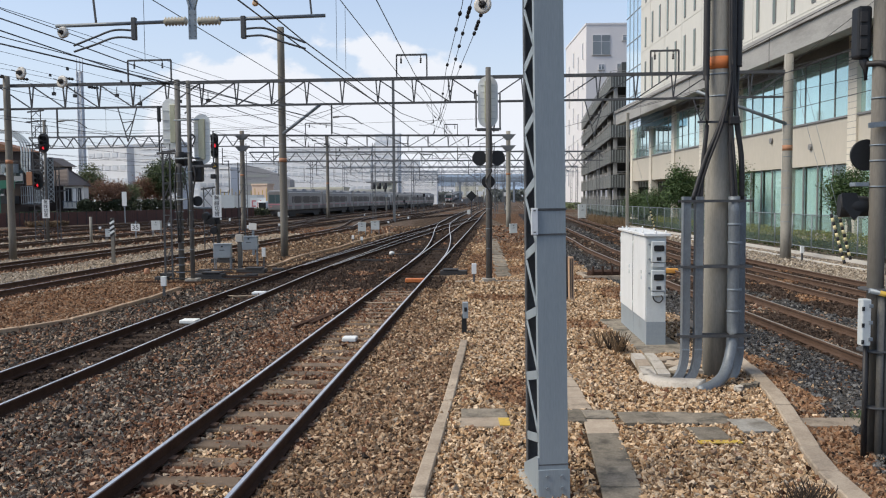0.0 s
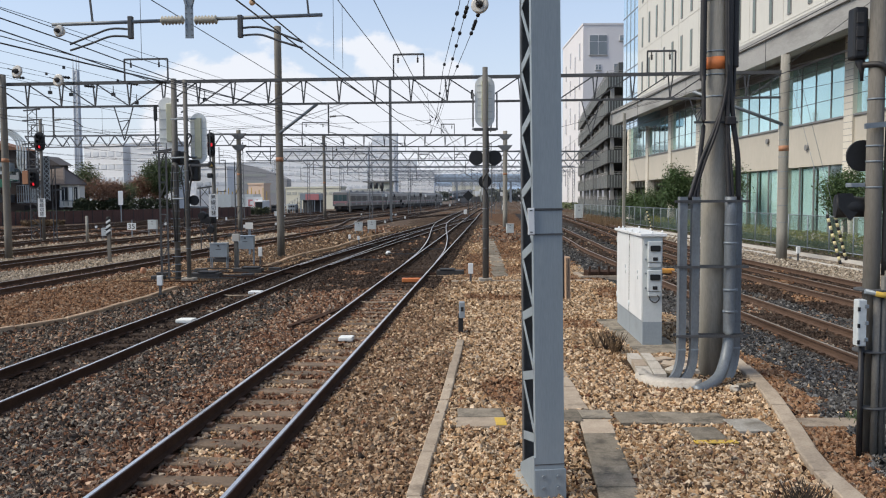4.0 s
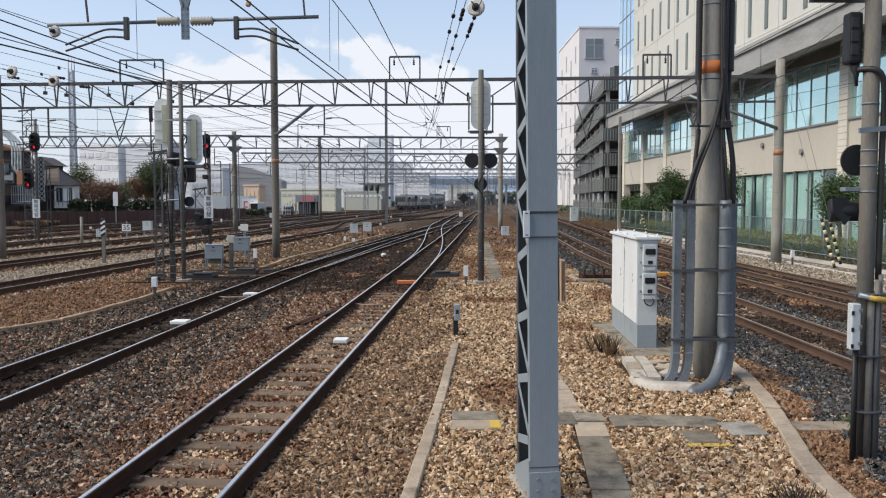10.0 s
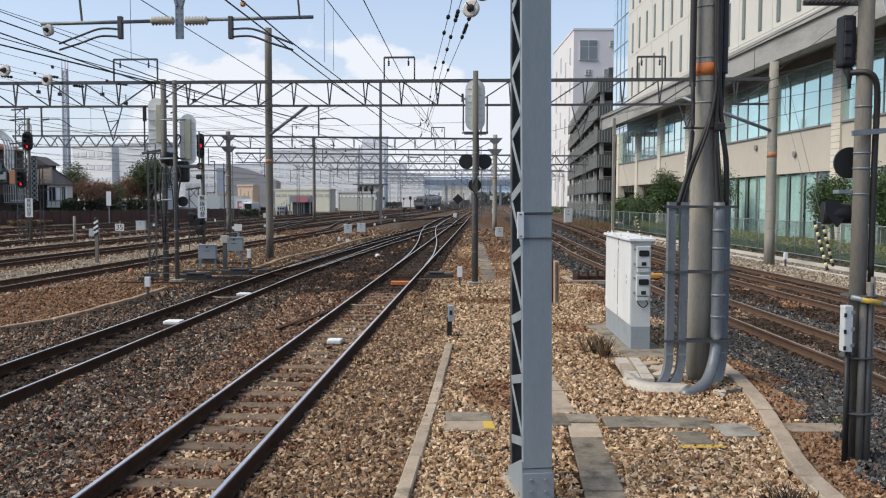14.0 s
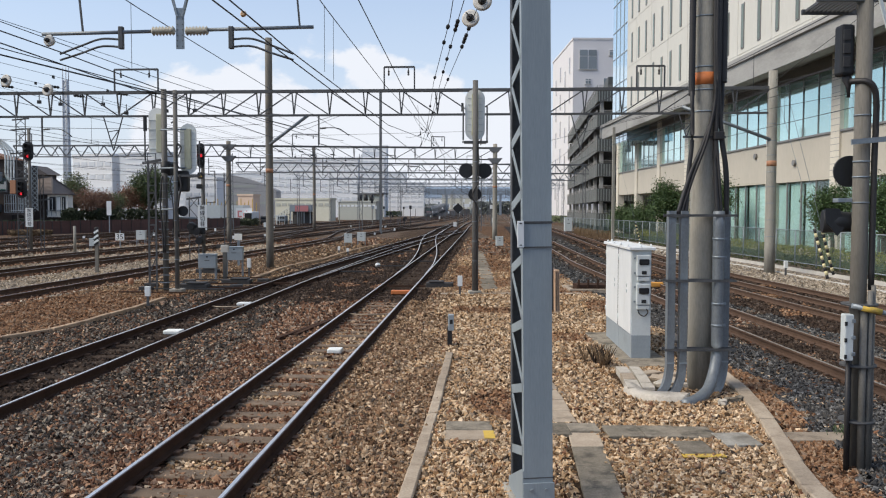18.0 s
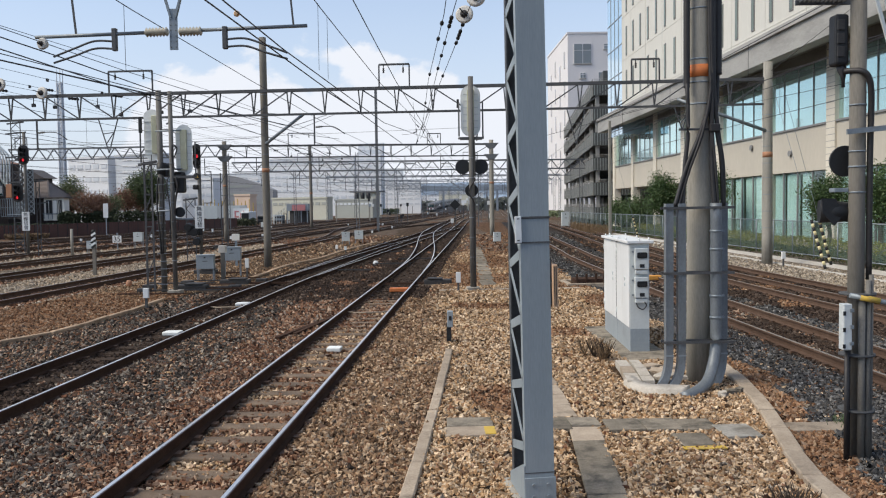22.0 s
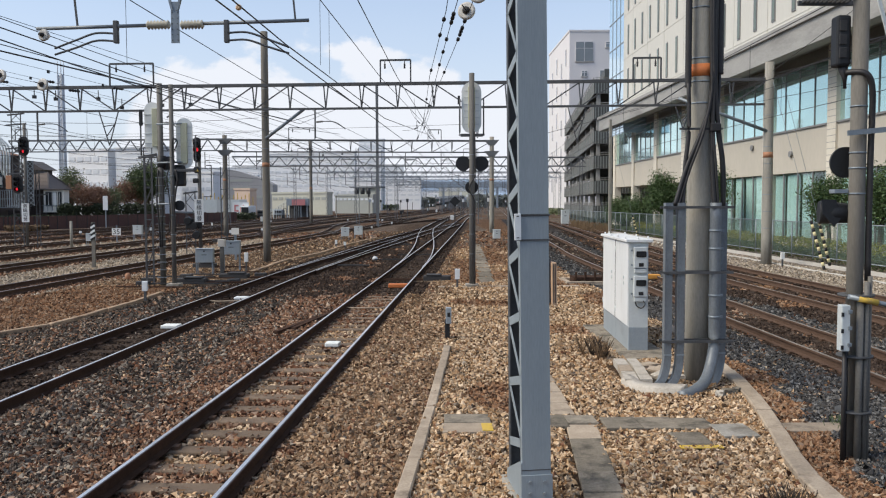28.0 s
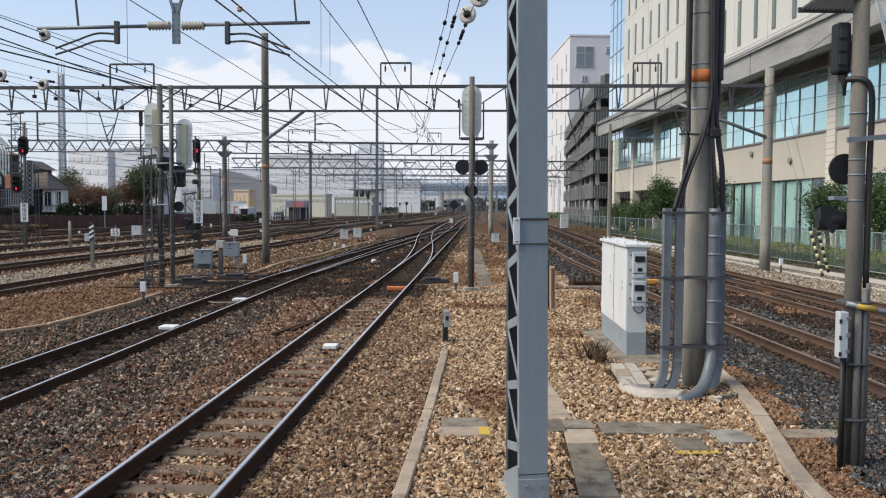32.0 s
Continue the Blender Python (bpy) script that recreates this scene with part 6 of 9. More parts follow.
def lattice_mast():
    th = thing("signal_mast", "dark weathered signal mast with ladder, back plate and lamp hood", "signal mast", pose(-8.30, 26.3, 0))
    bm = bmesh.new()
    cyl(bm, 0, 0, 0, 6.3, 0.09, 0.085, 14)
    part("shaft", bm, CONCDARK, th)
    for x in (-0.52, -0.26):
        bm = bmesh.new()
        bar(bm, (x, -0.05, 0), (x, -0.05, 4.3), 0.022)
        part("ladder_rail", bm, STEELDARK, th)
    for i in range(17):
        bm = bmesh.new()
        z = 0.3 + i * 0.25
        bar(bm, (-0.54, -0.05, z), (-0.24, -0.05, z), 0.018)
        part("rung", bm, STEELDARK, th)
    for i in range(14):
        bm = bmesh.new()
        z = 0.25 + i * 0.24
        bar(bm, (-0.15, -0.12, z), (0.15, -0.12, z), 0.02)
        part("step_iron", bm, GALV, th)
    bm = bmesh.new()
    plate(bm, stadium(0.5, 1.6), 0.03)
    for v in bm.verts:
        v.co += Vector((-0.30, 0.2, 4.95))
    pl = part("back_plate", bm, CREAMPLATE, th, "cream oval back plate")
    for z in (-0.5, -0.2, 0.1, 0.4):
        bm = bmesh.new()
        box(bm, -0.54, -0.06, 0.18, 0.2, 4.95 + z, 4.97 + z)
        part("rib", bm, PALEGREY, pl)
    bm = bmesh.new()
    box(bm, -0.30, -0.12, 0.12, 0.2, 4.35, 5.55, bevel=0.02)
    part("housing", bm, OLIVE, th)
    bm = bmesh.new()
    tube(bm, spline([(-0.62, 0.05, 5.3), (-0.62, 0.05, 4.1), (-0.58, 0.05, 4.02), (0.3, 0.05, 4.02), (0.34, 0.05, 4.1), (0.34, 0.05, 5.2), (0.2, 0.05, 5.26)], 4), 0.026, 8)
    part("guard_frame", bm, STEELDARK, th)
    bm = bmesh.new()
    tube(bm, [(0.0, 0.05, 4.05), (0.02, 0.05, 3.7), (0.0, 0.05, 3.5)], 0.15, 12, True, [0.15, 0.15, 0.09])
    part("lamp_hood", bm, BLACK, th)
    bm = bmesh.new()
    box(bm, 0.0, 0.25, 0.0, 0.3, 3.62, 4.0, bevel=0.05)
    part("lamp_box", bm, BLACK, th)
    bm = bmesh.new()
    box(bm, -0.66, -0.56, 0.0, 0.1, 5.0, 5.5, bevel=0.02)
    part("relay_box", bm, BLACK, th)
    for dx in (-0.06, 0.05):
        bm = bmesh.new()
        tube(bm, spline([(dx, -0.1, 3.6), (dx * 1.8, -0.13, 2.8), (dx, -0.13, 2.0), (dx * 0.5, -0.12, 1.2)], 5), 0.028, 6)
        part("cable", bm, RUBBER, th)


lattice_mast()


def signal_front(x, y, h, heads, label, plate_z=None, mast_r=0.09):
    """A colour-light signal facing the camera."""
    th = thing("colour_light_signal", label, "railway signal", pose(x, y, 0), group="signals")
    bm = bmesh.new()
    cyl(bm, 0, 0.12, 0, h, mast_r, mast_r, 12)
    part("mast", bm, CONCDARK, th)
    for hx, hz, w, hh, lamp in heads:
        bm = bmesh.new()
        plate(bm, stadium(w, hh), 0.05)
        for v in bm.verts:
            v.co += Vector((hx, -0.05, hz))
        hd = part("signal_head", bm, BLACK, th)
        n = 3
        for i in range(n):
            z = hz + hh * (0.26 - 0.26 * i)
            bm = bmesh.new()
            tube(bm, [(hx, -0.26, z - 0.02), (hx, -0.05, z)], 0.13, 14, False)
            part("visor", bm, BLACK, hd)
            bm = bmesh.new()
            disc(bm, hx, -0.075, z, 0.085, 0.02, 16)
            part("lens", bm, REDLAMP if i == lamp else BLACK, hd, "lit red lens" if i == lamp else "")
    if plate_z:
        bm = bmesh.new()
        box(bm, -0.22, 0.22, -0.05, -0.03, plate_z - 0.55, plate_z + 0.55, bevel=0.004)
        pp = part("name_board", bm, WHITE, th, "white board with black characters")
        for i, ch in enumerate("無線切替"):
            cu = bpy.data.curves.new("characters", "FONT")
            cu.body, cu.size, cu.align_x, cu.align_y = ch, 0.26, "CENTER", "CENTER"
            cu.extrude = 0.002
            cu.materials.append(BLACK)
            t = new("character", cu)
            t.parent = pp
            t.matrix_basis = pose(0, -0.056, plate_z + 0.39 - i * 0.26, 90)
    return th


s = signal_front(-23.6, 49.5, 7.3, ((0.0, 5.95, 0.62, 1.15, 2), (-0.42, 3.75, 0.62, 1.15, 2)), "signals showing red on a mast with a white board", 2.05)
bm = bmesh.new()
box(bm, 0.14, 0.5, 0.04, 0.08, 2.45, 5.1)
lp = part("ladder_backing", bm, BLACK, s)
bm = bmesh.new()
for i in range(9):
    z = 2.5 + i * 0.285
    bar(bm, (0.17, 0.03, z), (0.47, 0.03, z + 0.28), 0.032)
    bar(bm, (0.47, 0.03, z), (0.17, 0.03, z + 0.28), 0.032)
bar(bm, (0.15, 0.03, 2.45), (0.15, 0.03, 5.1), 0.035)
bar(bm, (0.49, 0.03, 2.45), (0.49, 0.03, 5.1), 0.035)
part("lattice", bm, GALV, lp, "pale crossed lattice bars")
bm = bmesh.new()
box(bm, -1.12, -0.78, 0.0, 0.08, 3.45, 4.25, bevel=0.02)
part("side_box", bm, FADED, s, "faded amber box beside the lower signal head")
for z in (3.4, 2.45):
    bm = bmesh.new()
    bar(bm, (-1.15, 0.1, z), (0.3, 0.1, z), 0.05)
    part("platform_rail", bm, GALV, s)
for i in range(8):
    bm = bmesh.new()
    bar(bm, (-1.1 + i * 0.14, 0.1, 2.45), (-1.1 + i * 0.14, 0.1, 3.4), 0.03)
    part("platform_bar", bm, GALV, s)
s = signal_front(-10.98, 40.5, 5.6, ((-0.05, 5.15, 0.36, 1.2, 1),), "signal showing red on a dark mast with a white board", 2.22)
bm = bmesh.new()
disc(bm, -0.08, -0.06, 4.18, 0.17, 0.03, 20)
w = part("warning_disc", bm, BLACK, s, "round black disc with a yellow triangle")
bm = bmesh.new()
plate(bm, [(-0.1, -0.07), (0.1, -0.07), (0, 0.1)], 0.004)
for v in bm.verts:
    v.co += Vector((-0.08, -0.066, 4.18))
part("triangle", bm, YELLOW, w)
bm = bmesh.new()
box(bm, -0.28, -0.02, -0.1, 0.1, 3.55, 3.78, bevel=0.05)
part("lamp_box", bm, BLACK, s)
for x, z in ((-0.55, 1.75), (-0.25, 1.5), (-0.15, 1.05)):
    bm = bmesh.new()
    tube(bm, [(x, -0.22, z - 0.03), (x, 0.1, z)], 0.2, 14, True, [0.17, 0.19])
    part("lamp_hood", bm, BLACK, s)
bm = bmesh.new()
box(bm, -0.7, 0.1, 0.02, 0.12, 1.35, 1.85, bevel=0.04)
part("lamp_bracket", bm, BLACK, s)
bm = bmesh.new()
tube(bm, spline([(0.35, 0.1, 4.4), (0.55, 0.1, 4.4), (0.58, 0.1, 4.3), (0.58, 0.1, 3.0), (0.55, 0.1, 2.9), (0.2, 0.1, 2.9)], 3), 0.025, 6)
part("guard_frame", bm, STEELDARK, s)

# ---- building beside the line ----


def piece(name, parent, m, x0, x1, y0, y1, z0, z1, label="", bevel=0.0):
    bm = bmesh.new()
    box(bm, x0, x1, y0, y1, z0, z1, bevel)
    return part(name, bm, m, parent, label)


def main_building():
    th = thing("office_building", "large beige building with teal glass bands and cream tiled piers", "building", group="buildings")
    Y0, Y1 = 14.0, 90.0
    piece("lower_wall", th, GREIGE, 20.34, 34, Y0, Y1, 4.15, 6.45, "greige wall band")
    piece("core_wall", th, GREIGE, 21.0, 34, Y0, 57.5, 0.0, 4.15)
    # bay wall takes the dark soffit colour to deepen the recess's shade
    piece("bay_wall", th, SOFFIT, 25.5, 34, 57.5, Y1, 0.0, 4.15, "back wall of the open bay, coloured dark for its shade")
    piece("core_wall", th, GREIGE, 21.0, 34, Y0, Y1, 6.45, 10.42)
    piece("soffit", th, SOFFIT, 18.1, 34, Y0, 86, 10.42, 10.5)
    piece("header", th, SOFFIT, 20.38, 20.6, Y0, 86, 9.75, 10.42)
    piece("ledge", th, LEDGE, 17.85, 18.6, Y0, 86, 9.86, 11.0, "grey metal ledge")
    piece("ledge_lip", th, LEDGE, 17.7, 18.6, Y0, 86.1, 11.0, 11.3)
    piece("upper_wall", th, BEIGEWALL, 18.25, 34, Y0, 77, 11.3, 36, "beige upper wall")
    piece("glass_corner", th, GLASSBLUE, 18.3, 34, 77.02, 83.2, 9.0, 36, "blue glass corner")
    for i in range(10):
        piece("mullion", th, MIDGREY, 18.26, 18.3, 77.0, 83.2, 9.5 + i * 2.6, 9.58 + i * 2.6)
    for y in (78.5, 80.1, 81.7):
        piece("mullion", th, MIDGREY, 18.26, 18.3, y, y + 0.08, 9.0, 36)
    # slot windows in the upper wall, with recessed joints between
    k = 0
    y = 17.12
    while y < 76:
        for row in range(6):
            z = 11.98 + row * 3.9
            # pane sits off-centre; the wider dark edge imitates a shaded reveal
            w = piece("window", th, FRAMEGREY, 18.2, 18.26, y - 0.22, y + 0.22, z, z + 2.6)
            piece("pane", w, GLASSSLOT, 18.185, 18.21, y - 0.18, y + 0.13, z + 0.06, z + 2.54)
        y += 2.42
    for row in range(6):
        piece("joint", th, JOINT, 18.235, 18.26, Y0, 77, 11.7 + row * 3.9, 11.74 + row * 3.9)
    y = 15.5
    while y < 76:
        piece("joint", th, JOINT, 18.235, 18.26, y, y + 0.03, 11.3, 36)
        y += 4.84
    # piers with tile courses, windows between
    ys = [17.3 + 8.0 * i for i in range(10)]
    drawn = random.Random(23)
    for y in ys:
        p = piece("pier", th, TILE, 20.22, 20.9, y - 0.45, y + 0.45, 0.0, 10.42, "cream tiled pier")
        if 30 < y < 70:
            for i in range(30):
                piece("tile_joint", p, LEDGE, 20.214, 20.23, y - 0.45, y + 0.45, 0.4 + i * 0.32, 0.43 + i * 0.32)
    for a, b in zip(ys, ys[1:]):
        n = 4
        w = (b - a - 0.9) / n
        for i in range(n):
            y0, y1 = a + 0.45 + i * w, a + 0.45 + (i + 1) * w
            wd = piece("window", th, FRAMEGREY, 20.40, 20.46, y0, y0 + 0.06, 6.45, 9.75)
            piece("pane", wd, GLASS, 20.44, 20.48, y0 + 0.06, y1, 6.55, 9.75)
            if y0 > 57:
                continue
            wd = piece("window", th, FRAMEGREY, 20.38, 20.46, y0, y0 + 0.09, 0.5, 4.15)
            pane = piece("pane", wd, GLASSCLEAR, 20.44, 20.46, y0 + 0.09, y1, 0.5, 4.1)
            pane.visible_shadow = False
            shut = drawn.uniform(0.72, 1.0) if drawn.random() < 0.85 else drawn.uniform(0.3, 0.5)
            bm = bmesh.new()
            cols = 34
            v0 = [bm.verts.new((20.56 + 0.045 * math.sin(q * 1.35 + y0) + 0.015 * math.sin(q * 3.1), y0 + 0.09 + (y1 - y0 - 0.09) * shut * q / cols, 0.52)) for q in range(cols + 1)]
            v1 = [bm.verts.new((v.co.x, v.co.y, 4.05)) for v in v0]
            for q in range(cols):
                bm.faces.new((v0[q], v0[q + 1], v1[q + 1], v1[q]))
            part("curtain", bm, CURTAIN, wd, "mint green hanging curtain", smooth=True)
        piece("window_sill", th, FRAMEGREY, 20.25, 20.55, a + 0.45, b - 0.45, 6.45, 6.55)
        if a < 57:
            piece("plinth", th, GREIGE, 20.4, 21, a + 0.45, b - 0.45, 0.0, 0.5)
    for y, z in ((46.0, 5.2), (51.5, 5.9)):
        bm = bmesh.new()
        tube(bm, [(20.2, y, z), (20.32, y, z)], 0.17, 16)
        part("vent", bm, FRAMEGREY, th)


main_building()


def parking():
    th = thing("parking_garage", "dark grey open parking garage of several decks", "parking garage", pose(18.7, 92, 0, 0, 0, -6.4), group="buildings")
    x1, y1 = 11.0, 60.0
    for i in range(6):
        z = 1.2 + i * 2.75
        piece("deck", th, PARKGREY, 0, x1, 0, y1, z - 0.25, z)
        piece("parapet", th, PARKGREY, -0.12, 0, 0, y1, z - 0.45, z + 1.0)
        piece("parapet", th, PARKGREY, 0, x1, -0.12, 0, z - 0.45, z + 1.0)
        for k in range(25):
            piece("rail_post", th, LEDGE, -0.2, -0.12, k * 2.45, k * 2.45 + 0.08, z - 0.45, z + 1.35)
        for zz in (1.12, 1.3):
            piece("handrail", th, LEDGE, -0.18, -0.13, 0, y1, z + zz, z + zz + 0.05)
            piece("handrail", th, LEDGE, 0, x1, -0.18, -0.13, z + zz, z + zz + 0.05)
        lv = bmesh.new()
        for k in range(200):
            box(lv, -0.15, -0.118, k * 0.3, k * 0.3 + 0.09, z - 0.4, z + 0.95)
        for k in range(36):
            box(lv, k * 0.3, k * 0.3 + 0.09, -0.15, -0.118, z - 0.4, z + 0.95)
        tagged(part("louvres", lv, LOUVRE, th), kind="stuff")
    for x in (0.2, 5, x1 - 0.4):
        for y in (0.3, 8, 16, 24, 32, 40, 48, y1 - 0.5):
            piece("column", th, LEDGE, x, x + 0.4, y, y + 0.4, 0, 14.6)
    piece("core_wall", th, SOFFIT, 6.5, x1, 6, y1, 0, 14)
    piece("stair_tower", th, PARKGREY, 1.0, 4.0, -0.05, 4, 14.9, 17.2)


parking()


def white_tower():
    th = thing("white_tower", "white plastered building with square windows", "building", pose(31.3, 182, 0), group="buildings")
    th.scale = (1.35, 1.35, 1.31)
    x0, y0 = 0.0, 0.0
    piece("wall", th, WHITEWALL, x0, x0 + 26, y0, y0 + 22, 0, 30.2)
    for x, z, w, h in ((0.95, 25.3, 2.9, 3.3), (5.8, 27.6, 1.5, 0.95), (1.95, 22.85, 0.95, 0.95), (4.9, 20.5, 2.0, 3.4), (1.0, 14, 2.7, 3.0), (4.6, 14, 2.7, 3.0)):
        wd = piece("window", th, WHITEWALL, x, x + w, y0 - 0.1, y0 + 0.02, z, z + h, "white window frame")
        sp = z + h * 0.66
        for xa, xb in ((x + 0.08, x + w / 2 - 0.06), (x + w / 2 + 0.06, x + w - 0.08)):
            for za, zb in ((z + 0.08, sp - 0.05), (sp + 0.05, z + h - 0.08)):
                piece("pane", wd, PANEGREY, xa, xb, y0 - 0.13, y0 - 0.08, za, zb)
        piece("sill", wd, LEDGE, x - 0.06, x + w + 0.06, y0 - 0.2, y0, z - 0.1, z)
    for k, y in enumerate((2.5, 7.0, 12, 17)):
        for r in range(5):
            z = 25 - r * 4.9 - (k % 2) * 1.6
            wd = piece("window", th, WHITEWALL, x0 - 0.1, x0 + 0.02, y, y + 0.8, z, z + 2.8)
            piece("pane", wd, PANEPALE, x0 - 0.13, x0 - 0.09, y + 0.1, y + 0.7, z + 0.1, z + 2.7)
    piece("parapet", th, WHITEWALL, x0 - 0.1, x0 + 26.1, y0 - 0.1, y0 + 22.1, 30.2, 30.5)


white_tower()

# ---- fence, hedge and trees on the right ----


def mesh_fence():
    th = thing("mesh_fence", "grey-green wire mesh fence on a low concrete wall", "fence")
    piece("base_wall", th, CONCPALE, 15.93, 16.10, 20, 92, -0.1, 0.05)
    n = 36
    for i in range(n + 1):
        y = 20 + i * 2.0
        bm = bmesh.new()
        cyl(bm, 16.0, y, 0.2, 1.72, 0.03, seg=8)
        part("post", bm, GALV, th)
    for z in (0.3, 1.70):
        bm = bmesh.new()
        tube(bm, [(16.0, 20, z), (16.0, 92, z)], 0.022, 6)
        part("rail", bm, GALV, th)
    bm = bmesh.new()
    y = 20.0
    while y < 92:
        bar(bm, (16.0, y, 0.3), (16.0, y, 1.7), 0.007)
        y += 0.06 if y < 60 else 0.15
    z = 0.4
    while z < 1.7:
        bar(bm, (16.0, 20, z), (16.0, 92, z), 0.006)
        z += 0.06
    tagged(part("wire_mesh", bm, MESHGREY, th), kind="stuff")


mesh_fence()


def leaves(bm, centre, radii, n, size, rs):
    """Small leaves in clumps through an ellipsoid, ragged at the edge."""
    c = Vector(centre)
    clumps = []
    for i in range(max(8, n // 55)):
        d = Vector((rs.gauss(0, 1), rs.gauss(0, 1), rs.gauss(0, 1))).normalized()
        k = rs.uniform(0.35, 1.02)
        clumps.append(c + Vector((d.x * radii[0], d.y * radii[1], d.z * radii[2])) * k)
    sp = min(radii) * 0.28
    for i in range(n):
        p = rs.choice(clumps) + Vector((rs.gauss(0, sp), rs.gauss(0, sp), rs.gauss(0, sp * 0.8)))
        a = Vector((rs.gauss(0, 1), rs.gauss(0, 1), rs.gauss(0, 0.7))).normalized()
        b = a.cross(Vector((rs.gauss(0, 1), rs.gauss(0, 1), rs.gauss(0, 1)))).normalized()
        s = size * rs.uniform(0.6, 1.4)
        bm.faces.new([bm.verts.new(p + a * s), bm.verts.new(p + b * s * 0.45), bm.verts.new(p - a * s * 0.9), bm.verts.new(p - b * s * 0.45)])


LEAFDEEP = mat("deep_green_leaf", (0.055, 0.085, 0.032), (0.09, 0.115, 0.045), rough=0.65, scale=2, fine=14, vary=0.35, island=True)


def tree(x, y, h, spread, material, label, seed, n=5200, size=0.085, trunk=0.35):
    rs = random.Random(seed)
    th = thing("tree", label, "tree", pose(x, y, 0), group="trees")
    bm = bmesh.new()
    tube(bm, spline([(0, 0, -0.1), (0.05, 0.03, h * 0.3), (-0.04, 0, h * 0.62), (0.02, 0, h * 0.85)], 4), 0.1, 8, True, [0.16 * h / 5 * (1 - 0.8 * k / 12) for k in range(13)])
    part("trunk", bm, BARK, th)
    for i in range(6):
        a = i * 1.05 + rs.uniform(-0.3, 0.3)
        z = h * rs.uniform(0.35, 0.65)
        bm = bmesh.new()
        tube(bm, spline([(0, 0, z), (math.cos(a) * spread * 0.4, math.sin(a) * spread * 0.4, z + h * 0.12), (math.cos(a) * spread * 0.75, math.sin(a) * spread * 0.75, z + h * 0.22)], 3), 0.04, 6, True, [0.06 * (1 - 0.12 * k) for k in range(7)])
        part("limb", bm, BARK, th)
    bm = bmesh.new()
    leaves(bm, (0, 0, h * (trunk + (1 - trunk) / 2)), (spread, spread, h * (1 - trunk) / 2), n, size, rs)
    part("crown", bm, material, th)
    return th


tree(18.0, 52.5, 4.7, 1.15, LEAF, "small dark evergreen tree behind the fence", 1, trunk=0.42, size=0.07, n=9500)
tree(17.5, 61.5, 4.9, 0.95, LEAF, "dark bushy evergreen tree behind the fence", 2, trunk=0.3, size=0.075, n=11000)
tree(17.8, 36.4, 3.7, 0.85, LEAF, "small green tree with a loose crown behind the fence", 3, trunk=0.42, size=0.06, n=8000)
tree(18.2, 33, 3.9, 1.0, LEAF, "small green tree with a loose crown behind the fence", 4, trunk=0.35, size=0.06, n=8000)
tree(17.8, 70, 3.2, 1.1, LEAF, "small green tree behind the fence", 7, trunk=0.2, size=0.06, n=8000)
tree(18.3, 79, 2.9, 1.1, LEAF, "small green tree behind the fence", 8, trunk=0.2, size=0.07, n=8000)


def hedge(name, x0, x1, y0, y1, h, material, label, n, size, seed):
    rs = random.Random(seed)
    bm = bmesh.new()
    for i in range(n):
        x, y = rs.uniform(x0, x1), rs.uniform(y0, y1)
        top = h * (0.85 + 0.2 * noise.noise((x * 0.8, y * 0.8, seed)))
        z = top * (rs.random() ** 0.6)
        a = Vector((rs.gauss(0, 1), rs.gauss(0, 1), rs.gauss(0, 0.8))).normalized()
        b = a.cross(Vector((rs.gauss(0, 1), rs.gauss(0, 1), rs.gauss(0, 1)))).normalized()
        s = size * rs.uniform(0.6, 1.4)
        p = Vector((x, y, z))
        bm.faces.new([bm.verts.new(p + a * s), bm.verts.new(p + b * s * 0.45), bm.verts.new(p - a * s), bm.verts.new(p - b * s * 0.45)])
    tagged(part(name, bm, material), label, "hedge", kind="stuff")


hedge("hedge", 17.2, 18.4, 20, 70, 1.0, HEDGE, "yellow-green clipped hedge along the building", 26000, 0.05, 11)
# dark leaves added before the hedge, imitating its shaded side
hedge("ground_ivy", 16.25, 17.2, 20, 80, 0.62, LEAFDEEP, "dark green leaf layer standing for the hedge's shaded side", 13000, 0.06, 13)
rs = random.Random(12)
bm = bmesh.new()
for i in range(750):
    x, y, h = rs.uniform(14.9, 15.8), rs.uniform(70, 87), rs.uniform(0.25, 0.8)
    bar(bm, (x, y, -0.05), (x + rs.gauss(0, 0.12), y + rs.gauss(0, 0.12), h), 0.02)
tagged(part("dry_reeds", bm, DRYGRASS), "tall dry reddish reeds along the fence", "reeds", kind="stuff")

# ---- left background: fence, house, trees, distant blocks ----
th = thing("brown_fence", "dark brown corrugated sheet fence along the yard", "fence")
way = spline([(-62, 70, 0), (-52, 76.5, 0), (-43.5, 83, 0), (-39.6, 88, 0), (-34, 108, 0), (-28.8, 127, 0)], 12)
for i, (p, q) in enumerate(zip(way, way[1:])):
    bm = bmesh.new()
    n = 5
    for k in range(n):
        u, v = p.lerp(q, k / n), p.lerp(q, (k + 0.94) / n)
        bar(bm, (u.x, u.y, 0.66 - p.y * 0.0012), (v.x, v.y, 0.66 - p.y * 0.0012), 0.05, 1.5)
    part("sheet", bm, BROWNFENCE, th)
    bm = bmesh.new()
    bar(bm, (p.x, p.y - 0.06, -0.1), (p.x, p.y - 0.06, 1.42 - p.y * 0.0012), 0.08)
    part("fence_post", bm, UNDER, th)


